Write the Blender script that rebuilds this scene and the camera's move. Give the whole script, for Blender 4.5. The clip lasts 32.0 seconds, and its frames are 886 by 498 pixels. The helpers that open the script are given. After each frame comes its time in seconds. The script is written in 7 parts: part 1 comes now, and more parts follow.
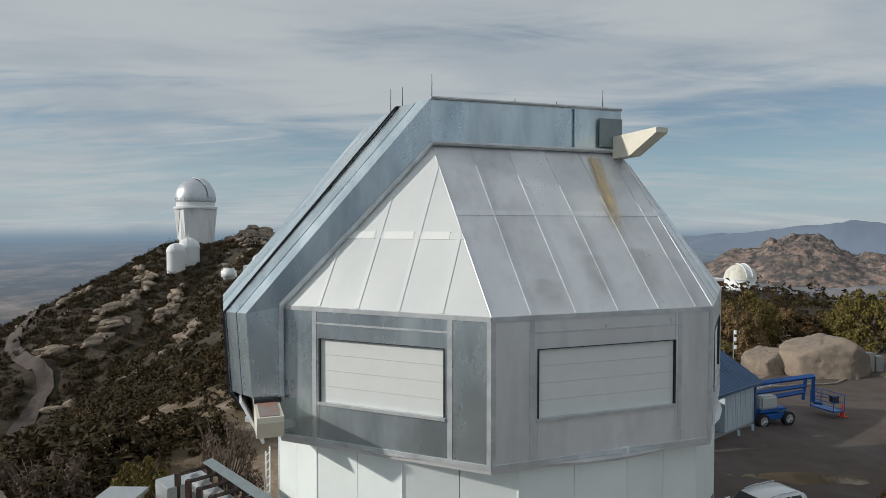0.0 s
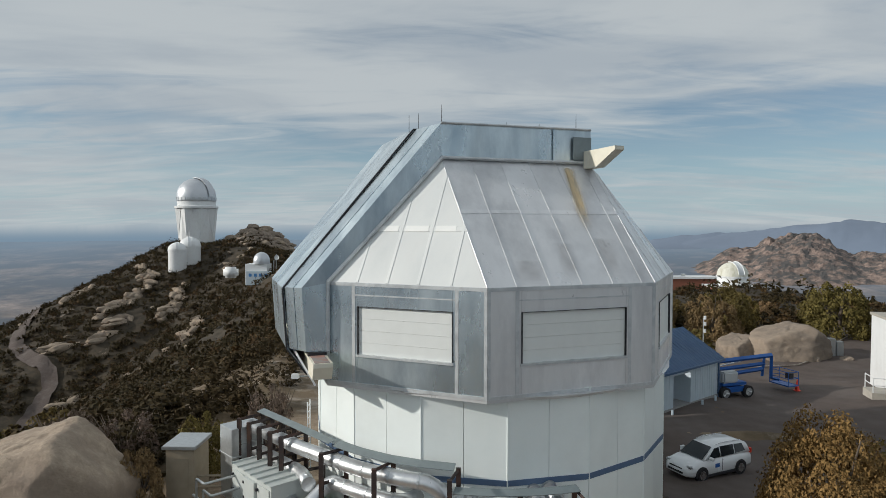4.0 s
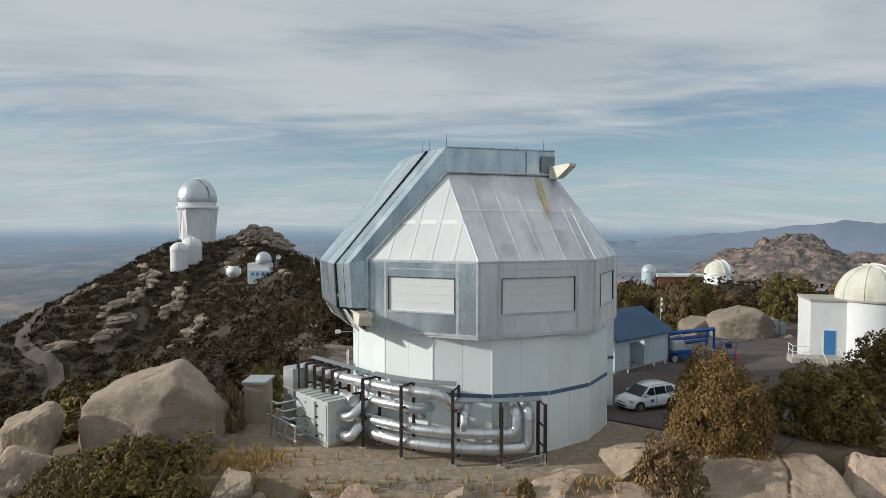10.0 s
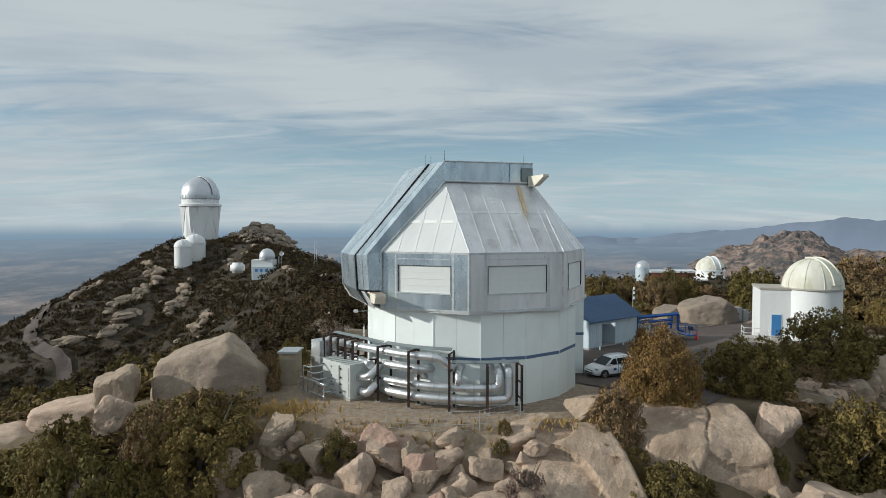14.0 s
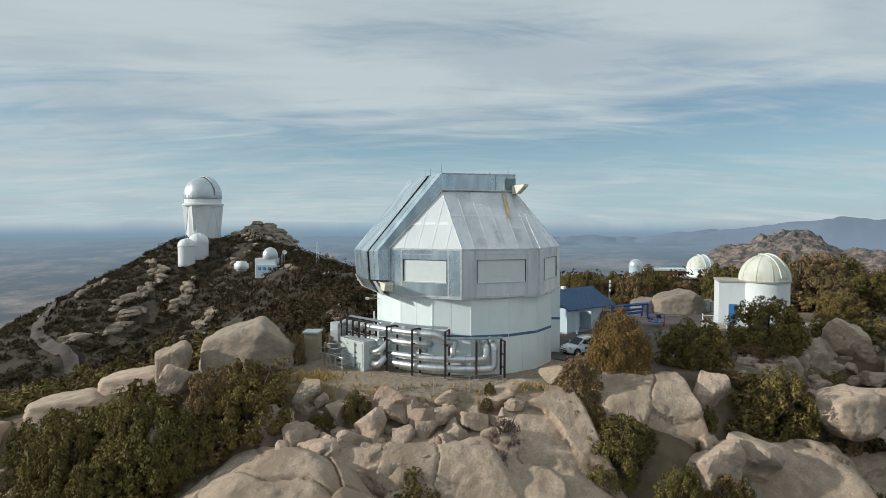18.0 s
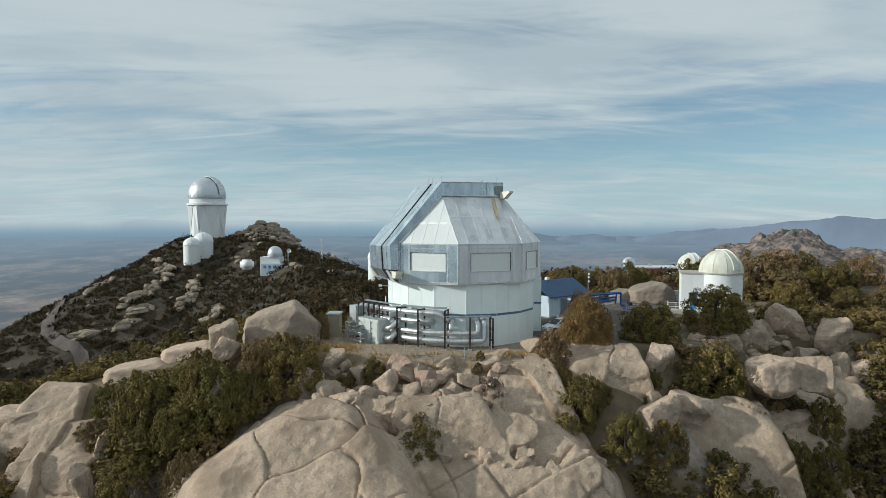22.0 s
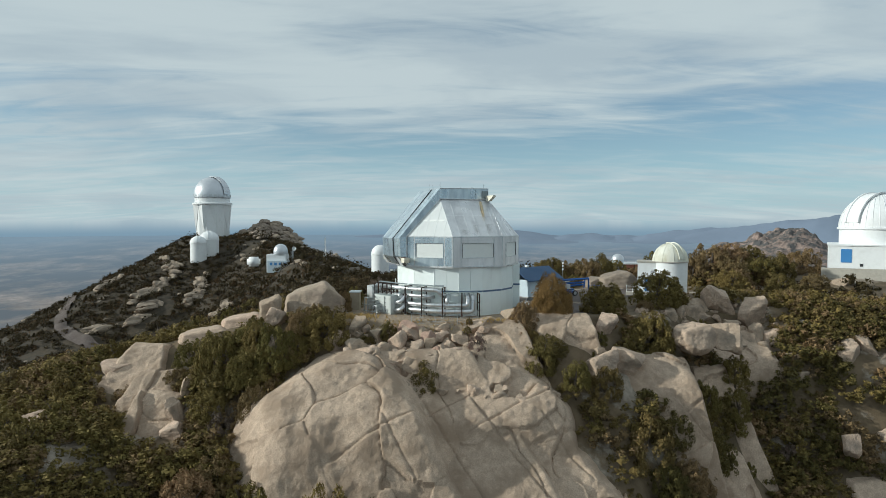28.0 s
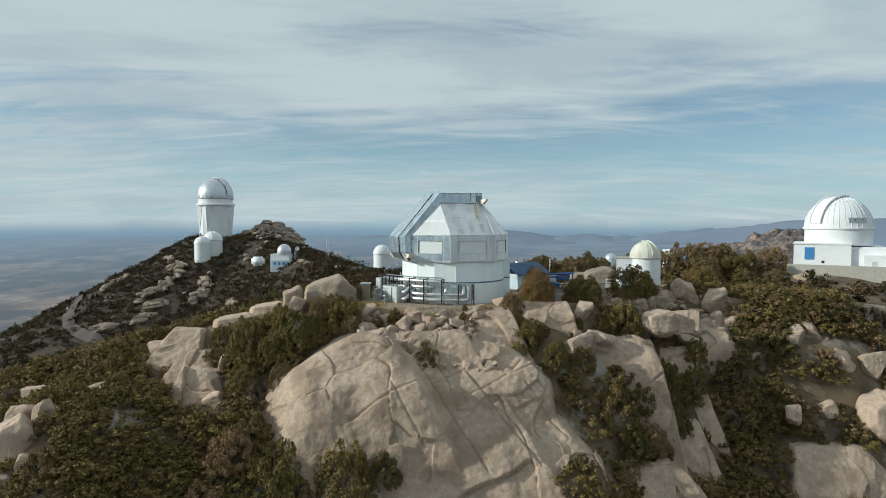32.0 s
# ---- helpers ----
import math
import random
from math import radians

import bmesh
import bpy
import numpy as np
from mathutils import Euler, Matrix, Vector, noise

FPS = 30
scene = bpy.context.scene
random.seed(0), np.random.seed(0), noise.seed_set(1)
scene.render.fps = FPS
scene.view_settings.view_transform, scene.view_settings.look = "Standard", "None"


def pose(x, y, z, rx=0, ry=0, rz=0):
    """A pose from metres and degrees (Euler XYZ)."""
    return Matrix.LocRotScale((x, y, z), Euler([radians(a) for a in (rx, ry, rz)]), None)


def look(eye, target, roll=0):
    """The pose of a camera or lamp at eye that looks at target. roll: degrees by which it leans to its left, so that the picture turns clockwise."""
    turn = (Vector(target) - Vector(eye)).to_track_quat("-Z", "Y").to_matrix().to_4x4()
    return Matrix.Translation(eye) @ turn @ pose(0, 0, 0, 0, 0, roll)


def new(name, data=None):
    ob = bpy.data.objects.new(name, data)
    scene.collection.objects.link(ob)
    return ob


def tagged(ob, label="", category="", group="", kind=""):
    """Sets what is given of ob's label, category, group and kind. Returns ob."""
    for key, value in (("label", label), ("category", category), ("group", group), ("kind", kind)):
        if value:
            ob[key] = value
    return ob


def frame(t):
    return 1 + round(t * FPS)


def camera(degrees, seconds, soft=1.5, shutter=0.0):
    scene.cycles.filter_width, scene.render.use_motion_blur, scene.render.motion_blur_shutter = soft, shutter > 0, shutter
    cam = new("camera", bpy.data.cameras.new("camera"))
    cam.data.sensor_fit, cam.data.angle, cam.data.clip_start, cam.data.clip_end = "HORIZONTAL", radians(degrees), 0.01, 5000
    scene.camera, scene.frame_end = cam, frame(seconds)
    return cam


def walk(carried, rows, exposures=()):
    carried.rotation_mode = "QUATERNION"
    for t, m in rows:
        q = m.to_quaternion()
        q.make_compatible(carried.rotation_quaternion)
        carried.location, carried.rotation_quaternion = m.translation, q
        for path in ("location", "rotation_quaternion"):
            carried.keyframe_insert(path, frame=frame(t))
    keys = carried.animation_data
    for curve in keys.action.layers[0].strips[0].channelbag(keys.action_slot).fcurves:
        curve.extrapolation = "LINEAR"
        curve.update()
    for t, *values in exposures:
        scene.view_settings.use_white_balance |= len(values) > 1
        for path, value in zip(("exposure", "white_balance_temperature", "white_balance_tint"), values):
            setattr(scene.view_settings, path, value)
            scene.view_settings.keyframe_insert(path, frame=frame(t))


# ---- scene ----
import itertools

cam = camera(70.1, 32.0, 0.85)
PATH = [
    (0, (-0.898, -16.233, 12.803), (-0.942, -14.234, 12.732), 0.05),
    (1, (-0.962, -17.508, 12.771), (-1.006, -15.510, 12.699), 0.05),
    (2, (-1.044, -18.907, 12.738), (-1.086, -16.909, 12.665), 0.05),
    (3, (-1.101, -20.487, 12.710), (-1.142, -18.489, 12.636), 0.05),
    (6, (-1.157, -25.704, 12.470), (-1.192, -23.705, 12.401), 0.05),
    (7, (-1.173, -27.460, 12.378), (-1.207, -25.461, 12.310), 0.05),
    (8, (-1.238, -29.206, 12.305), (-1.270, -27.208, 12.235), 0.05),
    (9, (-1.315, -30.984, 12.276), (-1.346, -28.986, 12.206), 0.05),
    (10, (-1.351, -32.824, 12.291), (-1.381, -30.825, 12.220), 0.05),
    (11, (-1.360, -34.863, 12.305), (-1.390, -32.864, 12.234), 0.05),
    (12, (-1.317, -37.057, 12.334), (-1.346, -35.059, 12.263), 0.05),
    (13, (-1.214, -39.433, 12.367), (-1.244, -37.435, 12.291), 0.05),
    (14, (-1.121, -41.715, 12.398), (-1.151, -39.717, 12.318), 0.05),
    (17, (-0.873, -48.504, 12.583), (-0.903, -46.506, 12.500), 0.05),
    (18, (-0.786, -51.115, 12.614), (-0.815, -49.117, 12.531), 0.05),
    (19, (-0.689, -53.997, 12.604), (-0.719, -51.999, 12.520), 0.05),
    (20, (-0.651, -56.950, 12.678), (-0.681, -54.952, 12.594), 0.05),
    (21, (-0.641, -59.971, 12.709), (-0.671, -57.973, 12.625), 0.05),
    (22, (-0.583, -63.013, 12.669), (-0.613, -61.015, 12.584), 0.05),
    (23, (-0.494, -66.003, 12.551), (-0.524, -64.005, 12.464), 0.05),
    (24, (-0.436, -69.032, 12.420), (-0.466, -67.035, 12.332), 0.05),
    (25, (-0.350, -72.143, 12.359), (-0.379, -70.146, 12.271), 0.05),
    (28, (-0.110, -81.682, 12.457), (-0.138, -79.684, 12.369), 0.05),
    (29, (-0.048, -84.935, 12.557), (-0.075, -82.937, 12.469), 0.05),
    (30, (-0.028, -88.147, 12.639), (-0.054, -86.149, 12.552), 0.05),
    (31, (0.009, -91.251, 12.607), (-0.017, -89.253, 12.521), 0.05),
    (32, (0.081, -94.322, 12.453), (0.055, -92.324, 12.367), 0.05),
]
walk(cam, [(t, look(e, g, r)) for t, e, g, r in PATH],
     [(0, -0.25, 6300, 8), (6, -0.13, 6300, 8), (13, -0.05, 6200, 6), (19, 0.0, 6050, 2), (32, 0.02, 6000, 0)])

# ---------------------------------------------------------------- world and sun
SUN_TO = Vector((-0.925, -0.125, 0.345)).normalized()
world = bpy.data.worlds.new("world")
scene.world = world
world.use_nodes = True


def sky_nodes():
    nt = world.node_tree
    n, l = nt.nodes, nt.links
    n.clear()
    out, bg = n.new("ShaderNodeOutputWorld"), n.new("ShaderNodeBackground")
    sky = n.new("ShaderNodeTexSky")
    sky.sky_type, sky.sun_disc = "NISHITA", False
    sky.sun_elevation = math.asin(SUN_TO.z)
    sky.sun_rotation = math.atan2(SUN_TO.x, SUN_TO.y)
    sky.altitude, sky.air_density, sky.dust_density = 1500, 1.0, 1.2
    tc = n.new("ShaderNodeTexCoord")
    sep = n.new("ShaderNodeSeparateXYZ")
    l.new(tc.outputs["Generated"], sep.inputs[0])

    def mth(op, a, b=0.0, clamp=False):
        m = n.new("ShaderNodeMath")
        m.operation, m.use_clamp = op, clamp
        for i, v in enumerate((a, b)):
            if isinstance(v, (int, float)):
                m.inputs[i].default_value = v
            else:
                l.new(v, m.inputs[i])
        return m.outputs[0]

    # cloud sheet: the direction laid on a flat layer high above
    z = mth("ADD", mth("MAXIMUM", sep.outputs[2], 0.0), 0.14)
    com = n.new("ShaderNodeCombineXYZ")
    l.new(mth("DIVIDE", sep.outputs[0], z), com.inputs[0])
    l.new(mth("DIVIDE", sep.outputs[1], z), com.inputs[1])

    def cloud(scale, detail, stretch, off, distort=0.3):
        mp = n.new("ShaderNodeMapping")
        mp.inputs["Scale"].default_value = stretch
        mp.inputs["Rotation"].default_value = (0, 0, radians(-8))
        mp.inputs["Location"].default_value = off
        l.new(com.outputs[0], mp.inputs[0])
        t = n.new("ShaderNodeTexNoise")
        t.inputs["Scale"].default_value, t.inputs["Detail"].default_value = scale, detail
        t.inputs["Roughness"].default_value, t.inputs["Distortion"].default_value = 0.55, distort
        l.new(mp.outputs[0], t.inputs["Vector"])
        return t.outputs[0]

    def ramp(v, a, b):
        r = n.new("ShaderNodeMapRange")
        r.interpolation_type = "SMOOTHSTEP"
        r.inputs["From Min"].default_value, r.inputs["From Max"].default_value = a, b
        l.new(v, r.inputs["Value"])
        return r.outputs[0]

    big = cloud(0.6, 8, (0.45, 1.0, 1), (3.1, 1.7, 0), 0.6)
    fine = cloud(2.6, 10, (0.5, 1.7, 1), (0.4, 7.7, 0), 1.4)
    body = mth("ADD", mth("MULTIPLY", big, 0.62), mth("MULTIPLY", fine, 0.46))
    # the sheet is thick overhead and breaks into streaks lower down
    body = mth("ADD", body, mth("MULTIPLY", ramp(sep.outputs[2], 0.12, 0.26), 0.17))
    flat = n.new("ShaderNodeCombineXYZ")
    l.new(mth("MULTIPLY", sep.outputs[0], 1.6), flat.inputs[0])
    l.new(mth("ADD", mth("MULTIPLY", sep.outputs[2], 19.0), mth("MULTIPLY", sep.outputs[0], -1.1)), flat.inputs[1])
    bands = n.new("ShaderNodeTexNoise")
    bands.inputs["Scale"].default_value, bands.inputs["Detail"].default_value, bands.inputs["Roughness"].default_value = 1.05, 7, 0.52
    bands.inputs["Distortion"].default_value = 0.5
    l.new(flat.outputs[0], bands.inputs["Vector"])
    body = mth("ADD", mth("MULTIPLY", body, 0.62), mth("MULTIPLY", bands.outputs[0], 0.42))
    # the gap of clear sky below the sheet
    body = mth("SUBTRACT", body, mth("MULTIPLY", mth("MULTIPLY", ramp(sep.outputs[2], 0.07, 0.12), ramp(sep.outputs[2], 0.21, 0.15)), 0.075))
    cover = ramp(body, 0.39, 0.63)
    shade = cloud(1.3, 8, (0.6, 1.0, 1), (9.0, 2.0, 0), 0.8)
    cover = mth("MULTIPLY", cover, 0.92, True)
    tint = n.new("ShaderNodeMixRGB")
    tint.inputs[1].default_value, tint.inputs[2].default_value = (5.5, 5.95, 6.35, 1), (6.9, 7.2, 7.3, 1)
    l.new(ramp(shade, 0.33, 0.62), tint.inputs[0])
    # clear sky: the sky texture, paled towards the horizon by thin haze
    veil = n.new("ShaderNodeMixRGB")
    veil.inputs[2].default_value = (4.45, 6.2, 7.2, 1)
    low = ramp(sep.outputs[2], 0.19, -0.02)
    l.new(mth("ADD", mth("MULTIPLY", low, 0.66), 0.17, True), veil.inputs[0])
    l.new(sky.outputs[0], veil.inputs[1])
    mix = n.new("ShaderNodeMixRGB")
    l.new(cover, mix.inputs[0])
    l.new(veil.outputs[0], mix.inputs[1])
    l.new(tint.outputs[0], mix.inputs[2])
    # the far haze bank that the plain fades into
    bank = n.new("ShaderNodeMixRGB")
    bank.inputs[2].default_value = (2.7, 3.7, 4.7, 1)
    l.new(mth("MULTIPLY", ramp(sep.outputs[2], 0.007, -0.020), 1.0), bank.inputs[0])
    l.new(mix.outputs[0], bank.inputs[1])
    mix = bank
    bg.inputs["Strength"].default_value = 0.085
    l.new(mix.outputs[0], bg.inputs[0])
    l.new(bg.outputs[0], out.inputs[0])


sky_nodes()
sun = new("sun", bpy.data.lights.new("sun", "SUN"))
sun.data.energy, sun.data.angle, sun.data.color = 3.4, radians(1.2), (1.0, 0.93, 0.84)
sun.matrix_world = look(SUN_TO * 500, (0, 0, 0))


# ---------------------------------------------------------------- materials
def material(name, base, rough=0.6, metal=0.0, var=0.12, scale=3.0, bump=0.0, bscale=30.0, second=None, sscale=0.6,
             smin=0.45, smax=0.6, rand=0.0, coords="Object", stretch=(1, 1, 1), rvar=0.1, fine=0.0):
    """Base colour with grain at one scale, stains of a second colour at another, fine relief, and a shift per object."""
    m = bpy.data.materials.new(name)
    m.use_nodes = True
    nt = m.node_tree
    n, l = nt.nodes, nt.links
    b = n["Principled BSDF"]
    tc = n.new("ShaderNodeTexCoord")
    mp = n.new("ShaderNodeMapping")
    mp.inputs["Scale"].default_value = stretch
    l.new(tc.outputs[coords], mp.inputs[0])

    def nz(sc, det=6, rough_=0.6):
        t = n.new("ShaderNodeTexNoise")
        t.inputs["Scale"].default_value, t.inputs["Detail"].default_value, t.inputs["Roughness"].default_value = sc, det, rough_
        l.new(mp.outputs[0], t.inputs["Vector"])
        return t.outputs[0]

    def rng(v, a, b_, c=0.0, d=1.0):
        r = n.new("ShaderNodeMapRange")
        for k, q in zip(("From Min", "From Max", "To Min", "To Max"), (a, b_, c, d)):
            r.inputs[k].default_value = q
        l.new(v, r.inputs["Value"])
        return r.outputs[0]

    grain = nz(scale)
    hsv = n.new("ShaderNodeHueSaturation")
    hsv.inputs["Color"].default_value = (*base, 1)
    l.new(rng(grain, 0.25, 0.75, 1 - var, 1 + var), hsv.inputs["Value"])
    col = hsv.outputs[0]
    if fine:
        speck = n.new("ShaderNodeHueSaturation")
        l.new(rng(nz(scale * 5, 5, 0.7), 0.3, 0.7, 1 - fine, 1 + fine), speck.inputs["Value"])
        l.new(col, speck.inputs["Color"])
        col = speck.outputs[0]
    if second:
        mx = n.new("ShaderNodeMixRGB")
        mx.inputs[2].default_value = (*second, 1)
        l.new(rng(nz(sscale, 8, 0.65), smin, smax), mx.inputs[0])
        l.new(col, mx.inputs[1])
        col = mx.outputs[0]
    if rand:
        oi = n.new("ShaderNodeObjectInfo")
        h2 = n.new("ShaderNodeHueSaturation")
        l.new(rng(oi.outputs["Random"], 0, 1, 1 - rand, 1 + rand), h2.inputs["Value"])
        l.new(rng(oi.outputs["Random"], 0, 1, 0.5 + 0.006 * (rand > 0.15), 0.5 - 0.006 * (rand > 0.15)), h2.inputs["Hue"])
        l.new(col, h2.inputs["Color"])
        col = h2.outputs[0]
    l.new(col, b.inputs["Base Color"])
    b.inputs["Metallic"].default_value = metal
    l.new(rng(nz(scale * 0.6), 0.3, 0.7, max(0.05, rough - rvar), min(1, rough + rvar)), b.inputs["Roughness"])
    if bump:
        bp = n.new("ShaderNodeBump")
        bp.inputs["Strength"].default_value, bp.inputs["Distance"].default_value = 1.0, bump
        rel = nz(bscale, 8, 0.7)
        l.new(rel, bp.inputs["Height"])
        l.new(bp.outputs[0], b.inputs["Normal"])
    return m


M = {}
M["alu"] = material("aluminium_sheet", (0.66, 0.74, 0.78), 0.30, 0.8, 0.16, 0.9, 0.006, 1.2, (0.42, 0.50, 0.56), 0.7, 0.40, 0.66, rand=0.16, stretch=(1, 1, 0.35), rvar=0.14)
M["alu_dull"] = material("weathered_aluminium", (0.77, 0.77, 0.775), 0.38, 0.3, 0.1, 0.8, 0.005, 1.4, (0.55, 0.55, 0.565), 0.5, 0.45, 0.7, rand=0.08, stretch=(1, 1, 0.3), rvar=0.14)
M["alu_sunlit"] = material("aluminium_sheet_sunlit", (0.82, 0.83, 0.81), 0.42, 0.15, 0.05, 1.0, 0.004, 2, (0.72, 0.74, 0.73), 0.5, 0.45, 0.72, rand=0.05, stretch=(1, 1, 0.4))
M["glint_white"] = material("sun_glint_white", (0.93, 0.93, 0.90), 0.35, 0, 0.03, 3)
M["trim"] = material("bright_metal_trim", (0.66, 0.68, 0.69), 0.42, 0.4, 0.12, 2.5, 0, 1, (0.50, 0.52, 0.54), 1.2, 0.45, 0.65)
M["cream"] = material("cream_painted_steel", (0.78, 0.74, 0.62), 0.5, 0, 0.05, 2, 0.002, 20, (0.66, 0.58, 0.44), 0.9, 0.55, 0.75)
M["white_door"] = material("white_door_sheet", (0.80, 0.82, 0.80), 0.5, 0, 0.03, 2, 0.001, 20)
M["dark"] = material("dark_rubber", (0.03, 0.03, 0.035), 0.7, 0, 0.1, 5)
M["drum"] = material("pale_green_white_cladding", (0.86, 0.91, 0.895), 0.5, 0, 0.05, 0.8, 0.002, 8, (0.78, 0.835, 0.82), 0.4, 0.5, 0.75, rand=0.03)
M["blue_band"] = material("blue_grey_paint", (0.10, 0.16, 0.27), 0.5, 0, 0.1, 3)
M["rust"] = material("rusted_dark_steel", (0.042, 0.030, 0.027), 0.75, 0.1, 0.25, 6, 0.003, 40, (0.11, 0.05, 0.032), 1.2, 0.5, 0.7, rand=0.2)
M["duct"] = material("stainless_duct", (0.70, 0.71, 0.72), 0.36, 0.85, 0.08, 4, 0.003, 12, (0.56, 0.57, 0.58), 1.5, 0.45, 0.7)
M["flashing"] = material("dull_grey_flashing", (0.24, 0.28, 0.29), 0.5, 0.3, 0.1, 3)
M["granite_plain"] = material("massive_granite", (0.385, 0.305, 0.23), 0.9, 0, 0.3, 7.0, 0.2, 7, (0.29, 0.225, 0.175), 1.6, 0.42, 0.65, fine=0.15)
M["grey_paint"] = material("light_grey_painted_sheet", (0.55, 0.58, 0.56), 0.5, 0.1, 0.06, 2, 0.002, 15)
M["galv"] = material("galvanised_pipe", (0.55, 0.57, 0.58), 0.4, 0.8, 0.1, 6)
M["granite"] = material("weathered_granite", (0.445, 0.335, 0.248), 0.9, 0, 0.24, 4.0, 0.07, 7, (0.27, 0.215, 0.165), 0.9, 0.47, 0.64, rand=0.18, fine=0.2)
M["slab"] = material("granite_slab", (0.465, 0.352, 0.26), 0.9, 0, 0.22, 1.3, 0.12, 5, (0.325, 0.238, 0.168), 0.22, 0.46, 0.62, rand=0.09, fine=0.22)
M["rock_brown"] = material("brown_granite", (0.27, 0.215, 0.165), 0.9, 0, 0.25, 3.0, 0.07, 7, (0.17, 0.14, 0.115), 1.0, 0.45, 0.66, rand=0.1)
M["asphalt"] = material("old_asphalt", (0.092, 0.070, 0.060), 0.9, 0, 0.2, 0.8, 0.004, 60, (0.125, 0.105, 0.096), 0.25, 0.48, 0.75)
M["white"] = material("white_paint", (0.80, 0.81, 0.81), 0.5, 0, 0.03, 1.5, 0.001, 12, (0.70, 0.70, 0.69), 0.5, 0.5, 0.8)
M["silver"] = material("silver_dome_paint", (0.62, 0.64, 0.67), 0.38, 0.6, 0.05, 0.4)
M["blue_roof"] = material("blue_metal_roof", (0.055, 0.11, 0.21), 0.45, 0.2, 0.06, 2)
M["shed_wall"] = material("pale_blue_grey_siding", (0.52, 0.60, 0.66), 0.55, 0, 0.05, 2)
M["block"] = material("grey_block_base", (0.30, 0.30, 0.30), 0.85, 0, 0.15, 5, 0.004, 20)
M["lift_blue"] = material("blue_machine_paint", (0.015, 0.10, 0.36), 0.4, 0, 0.08, 3)
M["lift_grey"] = material("grey_machine_cover", (0.50, 0.52, 0.53), 0.45, 0, 0.05, 3)
M["tyre"] = material("tyre_rubber", (0.02, 0.02, 0.022), 0.85, 0, 0.1, 10)
M["cone"] = material("orange_red_plastic", (0.75, 0.05, 0.02), 0.5, 0, 0.05, 5)
M["carpaint"] = material("white_car_paint", (0.82, 0.83, 0.84), 0.2, 0, 0.01, 2)
M["glass"] = material("dark_window_glass", (0.02, 0.025, 0.03), 0.06, 0, 0.05, 3, rvar=0.02)
M["chrome"] = material("bright_rim_metal", (0.6, 0.61, 0.62), 0.25, 1.0, 0.05, 8)
M["brick"] = material("red_brick_wall", (0.28, 0.11, 0.07), 0.85, 0, 0.2, 6)
M["door_blue"] = material("blue_door_paint", (0.06, 0.22, 0.50), 0.5, 0, 0.05, 3)
M["concrete"] = material("pale_concrete", (0.42, 0.39, 0.34), 0.85, 0, 0.15, 2, 0.004, 30)
M["tan_shed"] = material("tan_faded_panel", (0.36, 0.30, 0.22), 0.75, 0, 0.12, 2, 0.002, 20)
M["bark"] = material("grey_brown_bark", (0.11, 0.085, 0.065), 0.9, 0, 0.25, 10, 0.01, 30)


def leaf_material(name, a, b):
    """Leaf colour that differs from clump to clump and from plant to plant."""
    m = bpy.data.materials.new(name)
    m.use_nodes = True
    n, l = m.node_tree.nodes, m.node_tree.links
    p = n["Principled BSDF"]
    g, oi = n.new("ShaderNodeNewGeometry"), n.new("ShaderNodeObjectInfo")
    mx = n.new("ShaderNodeMixRGB")
    mx.inputs[1].default_value, mx.inputs[2].default_value = (*a, 1), (*b, 1)
    l.new(g.outputs["Random Per Island"], mx.inputs[0])
    h = n.new("ShaderNodeHueSaturation")
    r = n.new("ShaderNodeMapRange")
    r.inputs["To Min"].default_value, r.inputs["To Max"].default_value = 0.75, 1.25
    l.new(oi.outputs["Random"], r.inputs["Value"])
    l.new(r.outputs[0], h.inputs["Value"])
    r2 = n.new("ShaderNodeMapRange")
    r2.inputs["To Min"].default_value, r2.inputs["To Max"].default_value = 0.515, 0.485
    l.new(oi.outputs["Random"], r2.inputs["Value"])
    l.new(r2.outputs[0], h.inputs["Hue"])
    l.new(mx.outputs[0], h.inputs["Color"])
    l.new(h.outputs[0], p.inputs["Base Color"])
    p.inputs["Roughness"].default_value = 0.8
    p.inputs["Specular IOR Level"].default_value = 0.2
    return m


M["leaf_green"] = leaf_material("oak_leaves", (0.104, 0.081, 0.025), (0.215, 0.164, 0.052))
M["leaf_dark"] = leaf_material("juniper_leaves", (0.080, 0.062, 0.021), (0.178, 0.133, 0.044))
M["leaf_brown"] = leaf_material("dry_brown_leaves", (0.15, 0.10, 0.048), (0.27, 0.18, 0.088))
M["leaf_gold"] = leaf_material("ochre_leaves", (0.178, 0.104, 0.037), (0.31, 0.182, 0.070))
# far scrub leaves, darkened in colour for the shade between dense shrubs
M["leaf_shaded"] = leaf_material("far_scrub_leaves_shaded", (0.030, 0.022, 0.009), (0.070, 0.050, 0.020))
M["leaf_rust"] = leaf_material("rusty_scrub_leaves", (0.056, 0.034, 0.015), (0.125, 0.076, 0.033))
M["twig"] = leaf_material("bare_twigs", (0.12, 0.085, 0.065), (0.2, 0.15, 0.12))


# ---------------------------------------------------------------- mesh helpers
def mesh_of(name, bm, mat, smooth=False):
    me = bpy.data.meshes.new(name)
    bm.to_mesh(me)
    bm.free()
    if mat:
        me.materials.append(mat)
    if smooth:
        me.polygons.foreach_set("use_smooth", [True] * len(me.polygons))
    return me


def part(name, bm, mat, parent=None, label="", smooth=False):
    ob = new(name, mesh_of(name, bm, mat, smooth))
    if parent:
        ob.parent = parent
    if label:
        ob["label"] = label
    return ob


def shared(name, me, parent, m):
    """Another object on the same mesh, placed at m under parent."""
    ob = new(name, me)
    ob.parent = parent
    ob.matrix_basis = m
    return ob


def thing(name, m, label, category, group="", kind=""):
    ob = new(name)
    ob.matrix_world = m
    ob.empty_display_size = 0.2
    return tagged(ob, label, category, group, kind)


